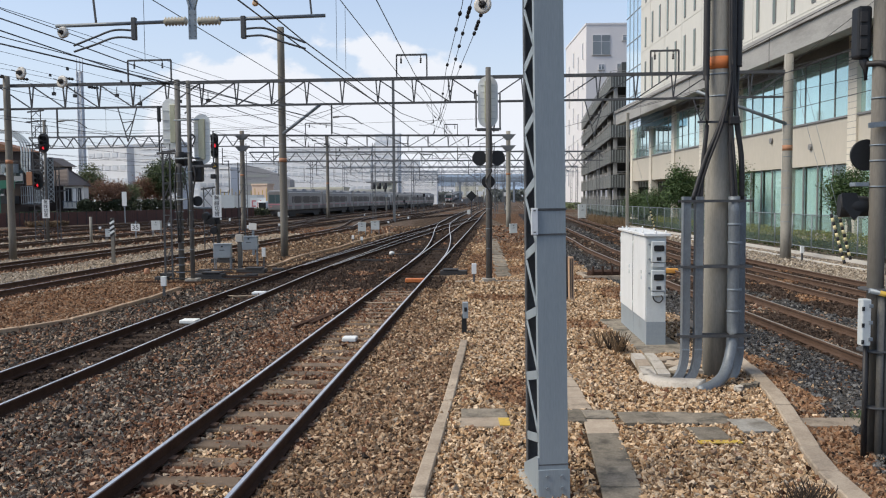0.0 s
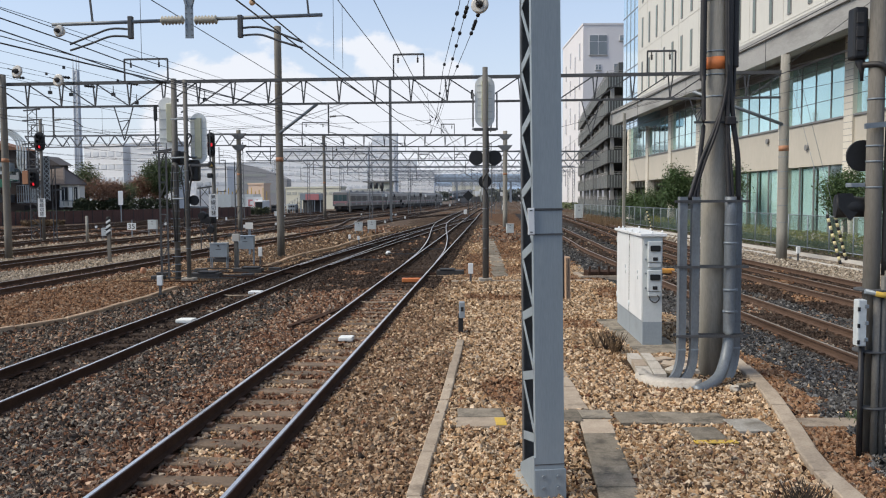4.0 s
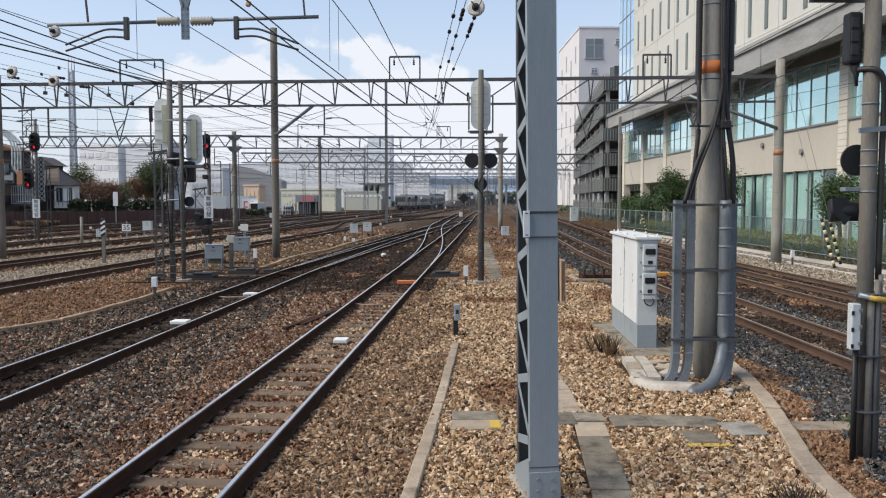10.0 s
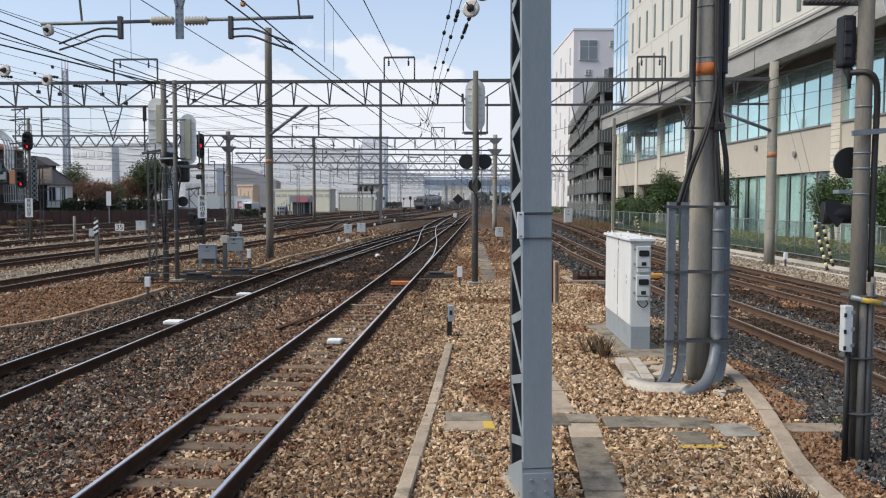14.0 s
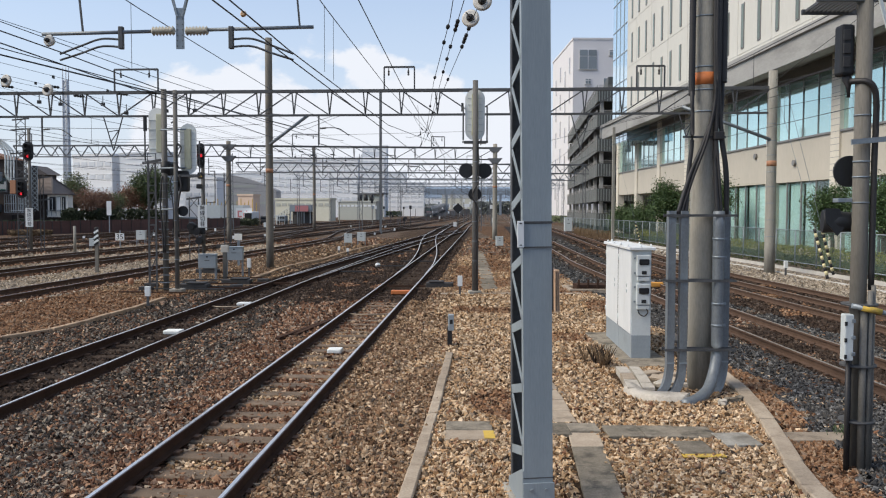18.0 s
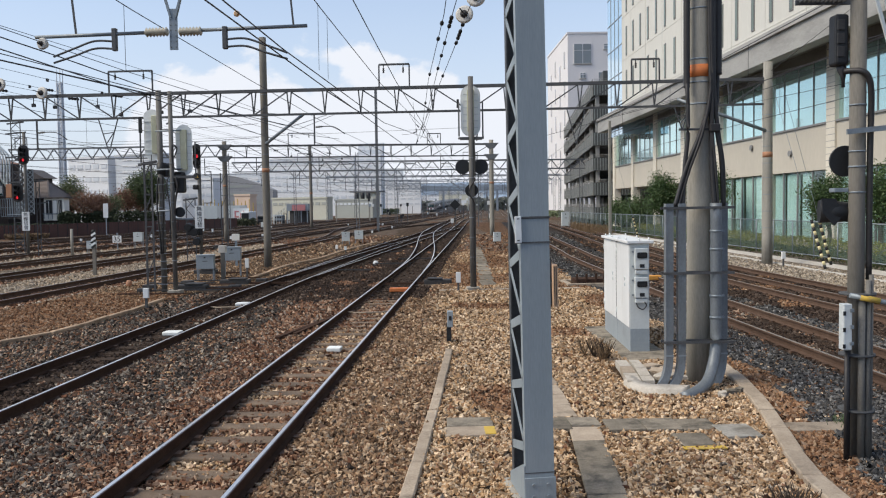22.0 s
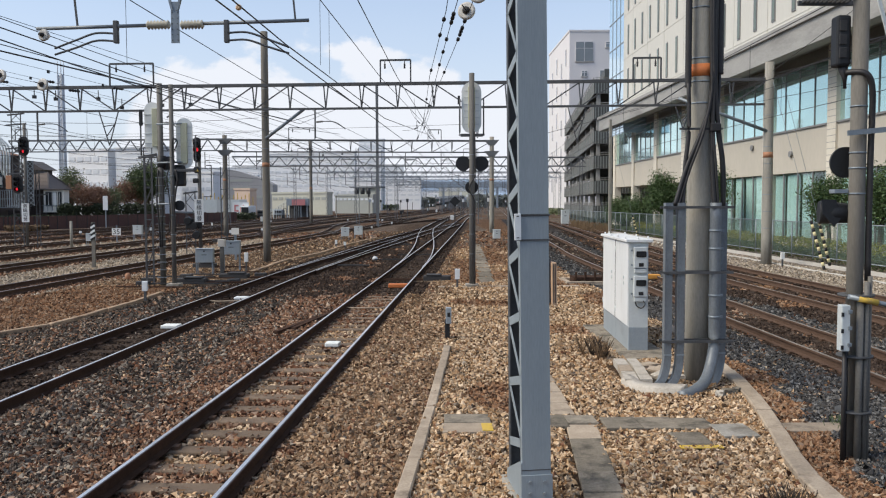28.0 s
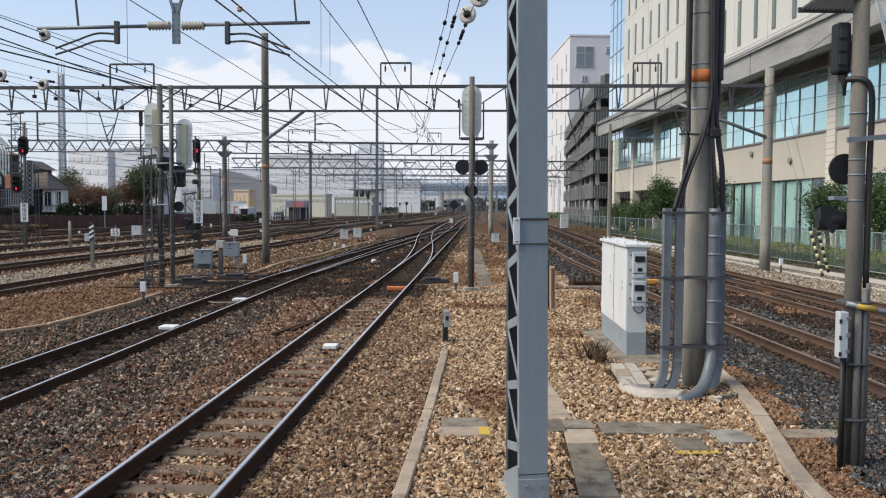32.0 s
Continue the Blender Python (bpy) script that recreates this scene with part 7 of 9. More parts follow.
def house(x, y, w, d, h, rise, wall, roof, label, windows=()):
    th = thing("house", label, "house", pose(x, y, 0), group="houses")
    piece("wall", th, wall, 0, w, 0, d, -0.1, h)
    bm = bmesh.new()
    e = 0.5
    vs = [bm.verts.new(p) for p in ((-e, -e, h), (w + e, -e, h), (w + e, d + e, h), (-e, d + e, h), (w * 0.5, -e, h + rise), (w * 0.5, d + e, h + rise))]
    for f in ((0, 1, 4), (2, 3, 5), (1, 2, 5, 4), (3, 0, 4, 5), (0, 3, 2, 1)):
        bm.faces.new([vs[i] for i in f])
    part("roof", bm, roof, th)
    for wx, wz, ww, wh in windows:
        f = piece("window", th, FRAMEGREY, wx, wx + ww, -0.08, 0.02, wz, wz + wh)
        piece("pane", f, GLASSDARK, wx + 0.08, wx + ww - 0.08, -0.12, -0.07, wz + 0.08, wz + wh - 0.08)
    return th


RUSTROOF = mat("rusty_sheet_roof", (0.24, 0.115, 0.065), (0.16, 0.085, 0.055), rough=0.85, scale=1.2, fine=10)
DARKTILE = mat("dark_roof_tile", (0.12, 0.105, 0.10), (0.085, 0.075, 0.072), rough=0.8, scale=1.2, fine=10)
th = thing("house", "cream house with a brown-grey tiled hip roof", "house", pose(-48.4, 97.4, 0), group="houses")
piece("wall", th, DARKHOUSE, 0, 4.4, 0, 6, -0.1, 4.3)
bm = bmesh.new()
vs = [bm.verts.new(p) for p in ((-0.5, -0.6, 4.2), (4.95, -0.6, 4.2), (4.95, 6.6, 4.2), (-0.5, 6.6, 4.2), (1.5, 3.0, 6.35), (3.2, 3.0, 6.35))]
for f in ((0, 1, 5, 4), (1, 2, 5), (2, 3, 4, 5), (3, 0, 4), (0, 3, 2, 1)):
    bm.faces.new([vs[i] for i in f])
rf = part("roof", bm, ROOFTILE, th, "brown-grey tiled roof")
for i in range(13):
    f = i / 13
    piece("tile_course", rf, ROOFTILE, -0.5 + 2.2 * f, 4.95 - 1.75 * f, -0.62 + 3.6 * f, -0.5 + 3.6 * f, 4.2 + 2.15 * f, 4.25 + 2.15 * f)
bm = bmesh.new()
bar(bm, (1.4, 3.0, 6.36), (3.3, 3.0, 6.36), 0.22, 0.14)
part("ridge", bm, DARKTILE, rf)
for p in ((4.95, -0.6, 4.22), (4.95, 6.6, 4.22)):
    bm = bmesh.new()
    bar(bm, p, (3.25, 3.0, 6.38), 0.16, 0.1)
    part("hip", bm, DARKTILE, rf)
th = thing("house_annex", "cream bay window room on dark posts with a lean-to roof", "house", pose(-43.55, 95.7, 0, 0, 0, -6), group="houses")
piece("wall", th, HOUSEWALL, 0, 2.4, 0, 1.1, 1.75, 4.15)
piece("base", th, DARKHOUSE, 0.1, 2.3, 0.5, 1.0, -0.1, 1.75)
for x in (0.12, 1.2, 2.28):
    piece("prop", th, DARKHOUSE, x - 0.06, x + 0.06, 0.05, 0.17, -0.1, 1.75)
piece("floor_beam", th, HOUSEWALL, -0.05, 2.45, -0.06, 0.02, 1.62, 1.8)
piece("lean_to_roof", th, DARKTILE, -0.25, 2.65, -0.35, 1.3, 4.15, 4.28, bevel=0.04)
for x0, x1, dark in ((0.25, 1.0, True), (1.1, 1.6, False), (1.75, 2.15, True)):
    f = piece("window", th, FRAMEGREY, x0, x1, -0.06, 0.02, 2.3, 3.95)
    piece("pane", f, GLASSDIM if dark else WHITE, x0 + 0.04, x1 - 0.04, -0.1, -0.05, 2.36, 3.89)
    if dark:
        piece("shutter_bar", f, WHITE, (x0 + x1) / 2 - 0.02, (x0 + x1) / 2 + 0.02, -0.13, -0.09, 2.45, 3.8)
for i in range(5):
    piece("rail_bar", th, GALV, 0.1 + i * 0.52, 0.15 + i * 0.52, -0.35, -0.3, 1.8, 2.4)
piece("handrail", th, GALV, 0.0, 2.4, -0.36, -0.3, 2.4, 2.45)
house(-55.0, 93, 8.7, 3.2, 8.0, 1.3, DARKHOUSE, RUSTROOF, "dark timber house with a rusty roof and grey pipes", ((4.6, 3, 1.5, 1.5), (5.0, 5.4, 1.4, 1.2), (7.0, 4.4, 1.3, 1.6)))
house(-50.2, 104, 2.7, 3, 6.8, 1.1, DARKHOUSE, DARKTILE, "dark timber house with a tiled gable roof", ((0.5, 4.2, 0.9, 1.0),))
for x, z, w, h, m, lab in ((-48.6, 5.6, 1.4, 1.0, MIDGREY, "grey machine box on the house wall"), (-48.3, 5.3, 0.8, 0.9, PALEGREY, "pale air conditioner on the house wall"), (-48.8, 2.2, 1.5, 0.9, STEELDARK, "dark box by the house")):
    ob = piece("wall_box", None, m, x, x + w, 91.9, 93.0, z, z + h, bevel=0.05)
    tagged(ob, lab, "box", "boxes on the house")
tree(-44.2, 104.5, 7.0, 1.55, LEAFFAR, "dark green garden tree behind a house", 21, trunk=0.3, n=6500, size=0.12)
tree(-38.5, 116, 7.9, 2.3, LEAFDEEP, "round dark green tree behind the brown fence", 22, trunk=0.46, n=24000, size=0.13)
for i in range(1, 8):
    k = 1 + 0.035 * i
    tree((-40.5 + i * 1.1) * k, (95 + (i % 3) * 1.2) * k, (4.5 + (i * 7 % 4) * 0.3) * k - 0.6, 1.3 * k, LEAFRED if i % 5 != 4 else LEAFFAR, "low tree with rusty autumn leaves behind the fence", 30 + i, n=3000, size=0.1 * k, trunk=0.42)


DULLROOF = mat("dull_hall_wall", (0.36, 0.36, 0.36), (0.31, 0.31, 0.31), rough=0.9, scale=0.1, fine=2)


def block(x, y, w, d, h, m, label, rows=0, cols=0, win=GLASSDARK, wz=3.0):
    w, d = (w * 1.25, 1.5) if y > 250 else (w, 2.5)
    th = thing("distant_building", label, "building", pose(x, y, 0, 0, 0, -24 if y < 250 else -14), group="distant buildings")
    piece("wall", th, m, 0, w, 0, d, -0.1, h)
    for r in range(rows):
        for c in range(cols):
            cw = w / cols
            piece("window", th, win, (c + 0.15) * cw, (c + 0.85) * cw, -0.08, 0.02, wz + (r + 0.2) * (h - wz) / rows, wz + (r + 0.55) * (h - wz) / rows)
    piece("parapet", th, m, -0.15, w + 0.15, -0.15, d + 0.15, h, h + 0.4)
    return th


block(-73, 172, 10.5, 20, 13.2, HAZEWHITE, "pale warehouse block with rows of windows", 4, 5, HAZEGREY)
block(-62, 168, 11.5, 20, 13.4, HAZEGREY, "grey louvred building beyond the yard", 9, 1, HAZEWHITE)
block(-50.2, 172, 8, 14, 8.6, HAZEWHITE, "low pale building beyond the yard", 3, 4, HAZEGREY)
th = thing("distant_building", "grey hall with a long sloping roof in the haze", "building", pose(-64.5, 265, 0), group="distant buildings")
bm = bmesh.new()
plate(bm, [(0, -0.1), (16, -0.1), (16, 8.6), (12.5, 10.4), (7, 12.2), (2.5, 13.3), (0, 13.5)], 8)
part("wall", bm, DULLROOF, th)
for z in (4.2, 7.0, 9.4):
    piece("window_band", th, HAZESHED, 0.4, 15.2 if z < 7 else 9.5, -0.08, 0.02, z, z + 0.8)
block(-43.5, 190, 4.2, 10, 5.6, HAZESALMON, "salmon coloured low building", 0, 0)
block(-36.5, 198, 15, 10, 4.8, HAZECREAM, "cream low factory building", 1, 9, HAZESHED)
th = block(-23.5, 215, 11, 10, 4.4, HAZESHED, "low grey-green shed beside the tracks", 1, 9, HAZEGREY)
for x in (5.3, 7.0, 8.7):
    bm = bmesh.new()
    cyl(bm, x, 2.0, 4.7, 6.4, 0.55, 0.5, 12)
    part("roof_tank", bm, BLACK, th, "dark tank on the roof")
th = block(-18.8, 222, 6, 8, 6.2, HAZECREAM, "small cream building with a flat overhanging roof", 0, 0)
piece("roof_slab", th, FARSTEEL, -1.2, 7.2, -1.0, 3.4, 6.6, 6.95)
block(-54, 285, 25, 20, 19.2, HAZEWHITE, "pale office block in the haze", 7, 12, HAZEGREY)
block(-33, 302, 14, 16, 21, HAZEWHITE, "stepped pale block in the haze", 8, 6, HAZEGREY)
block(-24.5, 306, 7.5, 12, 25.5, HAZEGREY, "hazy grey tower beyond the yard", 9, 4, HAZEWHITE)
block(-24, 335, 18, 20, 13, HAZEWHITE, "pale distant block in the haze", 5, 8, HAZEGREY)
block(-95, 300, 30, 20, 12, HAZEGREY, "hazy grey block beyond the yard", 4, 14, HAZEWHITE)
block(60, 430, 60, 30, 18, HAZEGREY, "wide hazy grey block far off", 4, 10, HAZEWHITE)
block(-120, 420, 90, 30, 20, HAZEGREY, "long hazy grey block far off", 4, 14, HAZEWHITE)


# ---- trackside boxes and posts ----


def trackside_box(x, y, w, h, leg, label, m=MIDGREY, d=0.35):
    th = thing("trackside_box", label, "equipment box", pose(x, y, -0.02, 0, 0, random.uniform(-6, 6)), group="trackside boxes")
    bm = bmesh.new()
    box(bm, -w / 2, w / 2, 0, d, leg, leg + h, bevel=0.012)
    part("case", bm, m, th)
    piece("lid", th, m, -w / 2 - 0.02, w / 2 + 0.02, -0.02, d + 0.02, leg + h, leg + h + 0.025, bevel=0.006)
    for sx in (-1, 1):
        for yy in (0.04, d - 0.04):
            piece("leg", th, GALV, sx * (w / 2 - 0.03) - 0.016, sx * (w / 2 - 0.03) + 0.016, yy - 0.016, yy + 0.016, 0, leg)
    piece("latch", th, BLACK, -0.03, 0.03, -0.012, 0.0, leg + h * 0.8, leg + h * 0.9)
    piece("label_bar", th, STEELDARK, -w * 0.14, w * 0.14, -0.006, 0.001, leg + h * 0.55, leg + h * 0.6)
    return th


trackside_box(-8.0, 30.0, 0.62, 0.48, 0.46, "grey steel equipment box on four legs")
trackside_box(-7.5, 32.0, 0.66, 0.5, 0.62, "grey steel equipment box on four legs")
th = thing("junction_post", "stout brown-grey post with a small beige box on top", "junction post", pose(-7.5, 30.6, -0.02))
piece("post", th, CONCDARK, -0.07, 0.07, -0.06, 0.06, 0, 1.05, bevel=0.01)
piece("box", th, CONCPALE, -0.13, 0.13, -0.1, 0.1, 1.0, 1.27, bevel=0.012)
trackside_box(-5.7, 58.5, 0.55, 0.6, 0.25, "pale grey box beside the tracks", PALEGREY)
trackside_box(-4.9, 60.0, 0.6, 0.6, 0.3, "pale grey box beside the tracks", PALEGREY)
trackside_box(-20.7, 51.5, 0.5, 0.45, 0.3, "grey box beside the yard tracks", PALEGREY)
trackside_box(-19.7, 57, 0.6, 0.6, 0.5, "grey box beside the yard tracks", PALEGREY)
trackside_box(15.3, 91.0, 0.85, 1.5, 0.25, "pale grey utility cabinet at the end of the fence", PALEGREY, 0.6)
trackside_box(4.9, 57.5, 0.5, 0.6, 0.1, "pale box at the foot of a pole", PALEGREY)


def marker_post():
    th = thing("marker_post", "short dark post with a grey box on top", "marker post", pose(0.39, 15.5, -0.02))
    piece("post", th, BLACK, -0.045, 0.045, -0.04, 0.04, 0, 0.4, bevel=0.006)
    piece("box", th, MIDGREY, -0.03, 0.075, -0.08, 0.07, 0.32, 0.62, bevel=0.01)
    piece("arrow", th, BLACK, 0.0, 0.05, -0.086, -0.08, 0.45, 0.53)


marker_post()

for x, y, h, lab in ((0.92, 24.6, 0.62, "small white trackside marker"), (-6.9, 31.9, 0.7, "small white trackside marker"), (-7.5, 22.2, 0.52, "small pale junction post beside the kerb"), (14.3, 33, 0.55, "small white trackside marker"), (-5.2, 48, 0.45, "small white trackside marker"), (-4.6, 47, 0.4, "small white trackside marker")):
    th = thing("trackside_marker", lab, "marker", pose(x, y, -0.02), group="trackside markers")
    piece("stake", th, STEELDARK, -0.03, 0.03, -0.03, 0.03, 0, h * 0.55)
    piece("head", th, WHITE, -0.07, 0.07, -0.05, 0.05, h * 0.5, h, bevel=0.008)

# diamond board hung over the tracks
th = thing("diamond_sign", "black diamond board on a post", "railway sign", pose(3.3, 95, 0))
bm = bmesh.new()
plate(bm, [(0, -0.62), (0.62, 0), (0, 0.62), (-0.62, 0)], 0.05)
for v in bm.verts:
    v.co.z += 2.72
part("board", bm, BLACK, th)
piece("post", th, STEELDARK, -0.05, 0.05, 0.06, 0.16, 0, 2.9)

for x, y, h in ((-21.1, 49.8, 1.6),):
    bm = bmesh.new()
    cyl(bm, 0, 0, 0, h, 0.09, 0.08, 12)
    ob = part("short_post", bm, CONC)
    ob.matrix_world = pose(x, y, -0.05)
    tagged(ob, "short grey concrete post between the tracks", "post", "short posts")

# speed board
th = thing("speed_board", "rectangular white speed board reading 35", "railway sign", pose(-21.1, 57, 0))
bm = bmesh.new()
box(bm, -0.3, 0.3, -0.02, 0.01, 0.42, 0.9, bevel=0.01)
sb = part("board", bm, WHITE, th)
piece("post", th, GALV, -0.04, 0.04, 0.02, 0.1, -0.05, 1.1)
cu = bpy.data.curves.new("figures", "FONT")
cu.body, cu.size, cu.align_x, cu.align_y, cu.extrude = "35", 0.5, "CENTER", "CENTER", 0.003
cu.materials.append(BLACK)
t = new("figures", cu)
t.parent = sb
t.matrix_basis = pose(0, -0.026, 0.65, 90)

# transponders in the track, drain cover
for x, y, w, l, m, lab in ((-5.38, 17.5, 0.36, 0.3, CREAMPLATE, "flat white transponder between the rails"), (-1.72, 15.15, 0.26, 0.26, CREAMPLATE, "white track transponder box between the rails"), (-5.05, 22.7, 0.36, 0.28, WHITE, "flat white transponder between the rails")):
    bm = bmesh.new()
    box(bm, -w / 2, w / 2, -l / 2, l / 2, -0.06, 0.02, bevel=0.02)
    ob = part("transponder", bm, m)
    ob.matrix_world = pose(x, y, 0.0, 0, 0, -4)
    tagged(ob, lab, "transponder", "transponders")
bm = bmesh.new()
tube(bm, [(-10.2, 28.5, -0.05), (-10.2, 28.5, 0.12), (-10.2, 28.5, 0.2)], 0.1, 10, True, [0.10, 0.095, 0.06])
tagged(part("ground_marker", bm, FADED), "small orange-brown marker in the gravel", "ground marker")
bm = bmesh.new()
box(bm, -0.32, 0.32, -0.12, 0.12, -0.05, 0.07, bevel=0.02)
ob = part("track_device", bm, ORANGE)
ob.matrix_world = pose(-0.85, 25.6, 0.0)
tagged(ob, "orange box lying between the rails", "track device")

bm = bmesh.new()
tube(bm, [(-2.35, 38, -0.04), (-2.35, 38, 0.06), (-2.35, 38, 0.12)], 0.12, 12, True, [0.13, 0.12, 0.06])
tagged(part("track_marker", bm, WHITE), "small white domed marker between the tracks", "marker")

# ---- kerbs, slabs and walkway ----


def kerb(pts, w, z, m, label, seg=0.6):
    """A run of concrete kerb stones along a line, stone by stone."""
    th = thing("kerb", label, "kerb", group="kerbs")
    line = spline([(x, y, z) for x, y in pts], 12)
    run, start = 0.0, line[0]
    rs = random.Random(int(w * 1000) + len(pts))
    for a, b in zip(line, line[1:]):
        run += (b - a).length
        if run >= seg:
            bm = bmesh.new()
            d = (b - start)
            off = Vector((rs.uniform(-0.012, 0.012), rs.uniform(-0.01, 0.01), rs.uniform(-0.012, 0.008)))
            dip = Vector((0, 0, rs.uniform(-0.012, 0.012)))
            bar(bm, start + d * 0.01 + off - dip, b - d * 0.01 + off + dip, w * rs.uniform(0.93, 1.05), 0.14)
            bmesh.ops.bevel(bm, geom=list(bm.edges), offset=0.012, segments=1, affect="EDGES")
            part("kerb_stone", bm, m, th)
            start, run = b, 0.0
    return th


kerb([(-0.27, 5.8), (-0.21, 7.0), (0.02, 9.8), (0.2, 12.2), (0.39, 15.0)], 0.13, -0.01, CONCTAN, "narrow pale concrete kerb in the gravel", 1.0)
kerb([(3.36, 5.6), (3.44, 7.0), (3.53, 7.7), (3.80, 8.75), (4.24, 10.6), (4.50, 12.2), (4.72, 14.2), (4.9, 17.2)], 0.195, 0.0, CONCTAN, "broken line of tan concrete trough covers", 0.8)
kerb([(-11, 13.8), (-8.8, 16.3), (-8.0, 18.2), (-7.75, 21), (-7.65, 24.2)], 0.13, -0.05, KERBBROWN, "rust-stained kerb at the edge of the gravel", 1.2)
kerb([(-6.6, 29.2), (-6.45, 33), (-6.3, 37.5), (-5.45, 43), (-4.9, 51), (-3.6, 62)], 0.17, -0.02, KERBBROWN, "dull tan concrete cable trough winding along the track", 1.2)
kerb([(14.6, 20), (14.7, 30), (14.9, 45), (15.3, 70)], 0.14, -0.09, CONCPALE, "white concrete trough along the fence", 1.0)


def slab(x0, x1, y0, y1, m, label, skew=0.0, tip=None):
    bm = bmesh.new()
    box(bm, x0, x1, y0, y1, -0.06, 0.03, bevel=0.008)
    rs = random.Random(int(x0 * 100) + int(y0 * 1000))
    dz, t1, t2 = rs.uniform(-0.012, 0.006), rs.uniform(-0.02, 0.02), rs.uniform(-0.02, 0.02)
    for v in bm.verts:
        v.co += Vector((skew * (v.co.y - y0) + t1 * (v.co.y - y0) * (0 if skew else 1), t2 * (v.co.x - x0), dz + t2 * 0.4 * (v.co.x - x0)))
    th = part("concrete_slab", bm, m)
    tagged(th, label, "concrete slab", "slabs in the gravel")
    SLABS.append((x0 - 0.01, x1 + 0.01, y0 - 0.01, y1 + 0.01))
    if tip:
        piece("yellow_edge", th, YELLOW, *tip, 0.026, 0.034, "yellow painted edge")


for i in range(6):
    y = 6.0 + i * 0.56
    slab(1.25 + (y - 6) * 0.102, 1.60 + (y - 6) * 0.102, y, y + 0.55, SLABDARK if i < 5 else CONCTAN, "dark stained walkway slab in the gravel", skew=0.102)
slab(1.34, 1.62, 9.25, 9.75, SLABDARK, "dark stained walkway slab in the gravel")
slab(1.63, 1.98, 9.38, 9.75, SLABDARK, "dark stained walkway slab in the gravel")
for i in range(4):
    slab(1.5 + i * 0.015, 1.78 + i * 0.015, 9.8 + i * 0.6, 10.37 + i * 0.6, CONCTAN, "tan walkway slab half buried in the gravel")
for i in range(3):
    slab(2.02 + i * 0.42, 2.43 + i * 0.42, 9.15, 9.62, SLABDARK, "flat slab level with the gravel")
slab(0.17, 0.74, 9.08, 9.46, CONCTAN, "pale slab with a yellow painted corner", tip=(0.62, 0.74, 9.09, 9.40))
slab(0.2, 0.74, 9.48, 9.85, SLABDARK, "dark slab in the gravel")
slab(2.66, 3.02, 8.48, 9.0, SLABDARK, "dark slab with a yellow painted edge", tip=(2.62, 3.06, 8.36, 8.47))
slab(3.22, 3.62, 8.8, 9.3, CONCOLD, "pale slab lying on the gravel")
slab(4.02, 4.75, 9.0, 9.35, CONCTAN, "tan slab beside the kerb")
for i in range(7):
    slab(0.35 + i * 0.62, 0.94 + i * 0.62, 25.0, 25.35, CONCTAN, "pale cable trough cover across the gravel")
for i in range(12):
    slab(1.75 + i * 0.09, 2.25 + i * 0.09, 26.5 + i * 2.0, 28.3 + i * 2.0, SLABDARK, "dull walkway slab along the tracks")

# ---- clutter at the left edge of the yard ----
th = thing("balcony_rail", "pale balcony railing on the dark house", "railing", pose(-46.4, 91.6, 0))
piece("deck", th, DARKHOUSE, 0, 2.6, 0, 1.5, 1.9, 2.15)
for z in (2.15, 3.1, 4.05):
    piece("rail_bar", th, MIDGREY, 0, 2.5, 0, 0.06, z, z + 0.06)
for i in range(11):
    piece("baluster", th, MIDGREY, i * 0.24, i * 0.24 + 0.06, 0, 0.05, 2.15, 4.1)
th = thing("awning", "dark green sheet awning on the dark house", "awning", pose(-50.4, 90.8, 0.75))
bm = bmesh.new()
sweep(bm, spline([(0, 0, 2.6), (1.2, 0, 3.6), (2.8, 0, 3.95), (4.2, 0, 3.9)], 5), 1.6, 0.06, side=(0, 1, 0))
part("sheet", bm, GREENCLOTH, th)
bm = bmesh.new()
box(bm, 2.5, 4.2, -0.85, -0.8, 3.1, 3.95, bevel=0.02)
part("valance", bm, GREENCLOTH, th)
bm = bmesh.new()
box(bm, 2.0, 2.6, -0.84, -0.79, 0.0, 3.7, bevel=0.02)
part("side_drape", bm, GREENCLOTH, th)
for i in range(4):
    bm = bmesh.new()
    x, y = -46.0 + i * 0.3, 91.3
    tube(bm, spline([(x - 3.4, y, 9.9 + i * 0.1), (x - 1.7, y, 10.0 + i * 0.05), (x - 0.4, y, 9.2), (x, y, 8.2), (x, y, 6.2 - i * 0.4), (x, y + 1.2, 5.6 - i * 0.4)], 6), 0.1, 8)
    tagged(part("duct_pipe", bm, PALEGREY), "bent grey pipe running down the house wall", "pipe", "wall pipes")


def yard_mast(x, y, h, w, label, arms=()):
    th = thing("lattice_mast", label, "mast", pose(x, y, -0.05), group="yard masts")
    for sx in (-1, 1):
        bm = bmesh.new()
        bar(bm, (sx * w / 2, 0, 0), (sx * w / 2, 0, h), 0.045)
        part("leg", bm, STEELDARK, th)
    n = int(h / 0.5)
    for i in range(n):
        bm = bmesh.new()
        bar(bm, (-w / 2, 0, i * h / n), (w / 2, 0, (i + 1) * h / n if i % 2 else i * h / n), 0.03)
        part("rung", bm, STEELDARK, th)
        if w > 0.35:
            bm = bmesh.new()
            bar(bm, (w / 2, 0.02, i * h / n), (-w / 2, 0.02, (i + 1) * h / n), 0.025)
            part("brace", bm, STEELDARK, th)
    for z, l in arms:
        bm = bmesh.new()
        bar(bm, (-l / 2, 0, z), (l / 2, 0, z + 0.1), 0.08)
        part("arm", bm, STEELDARK, th)
    return th


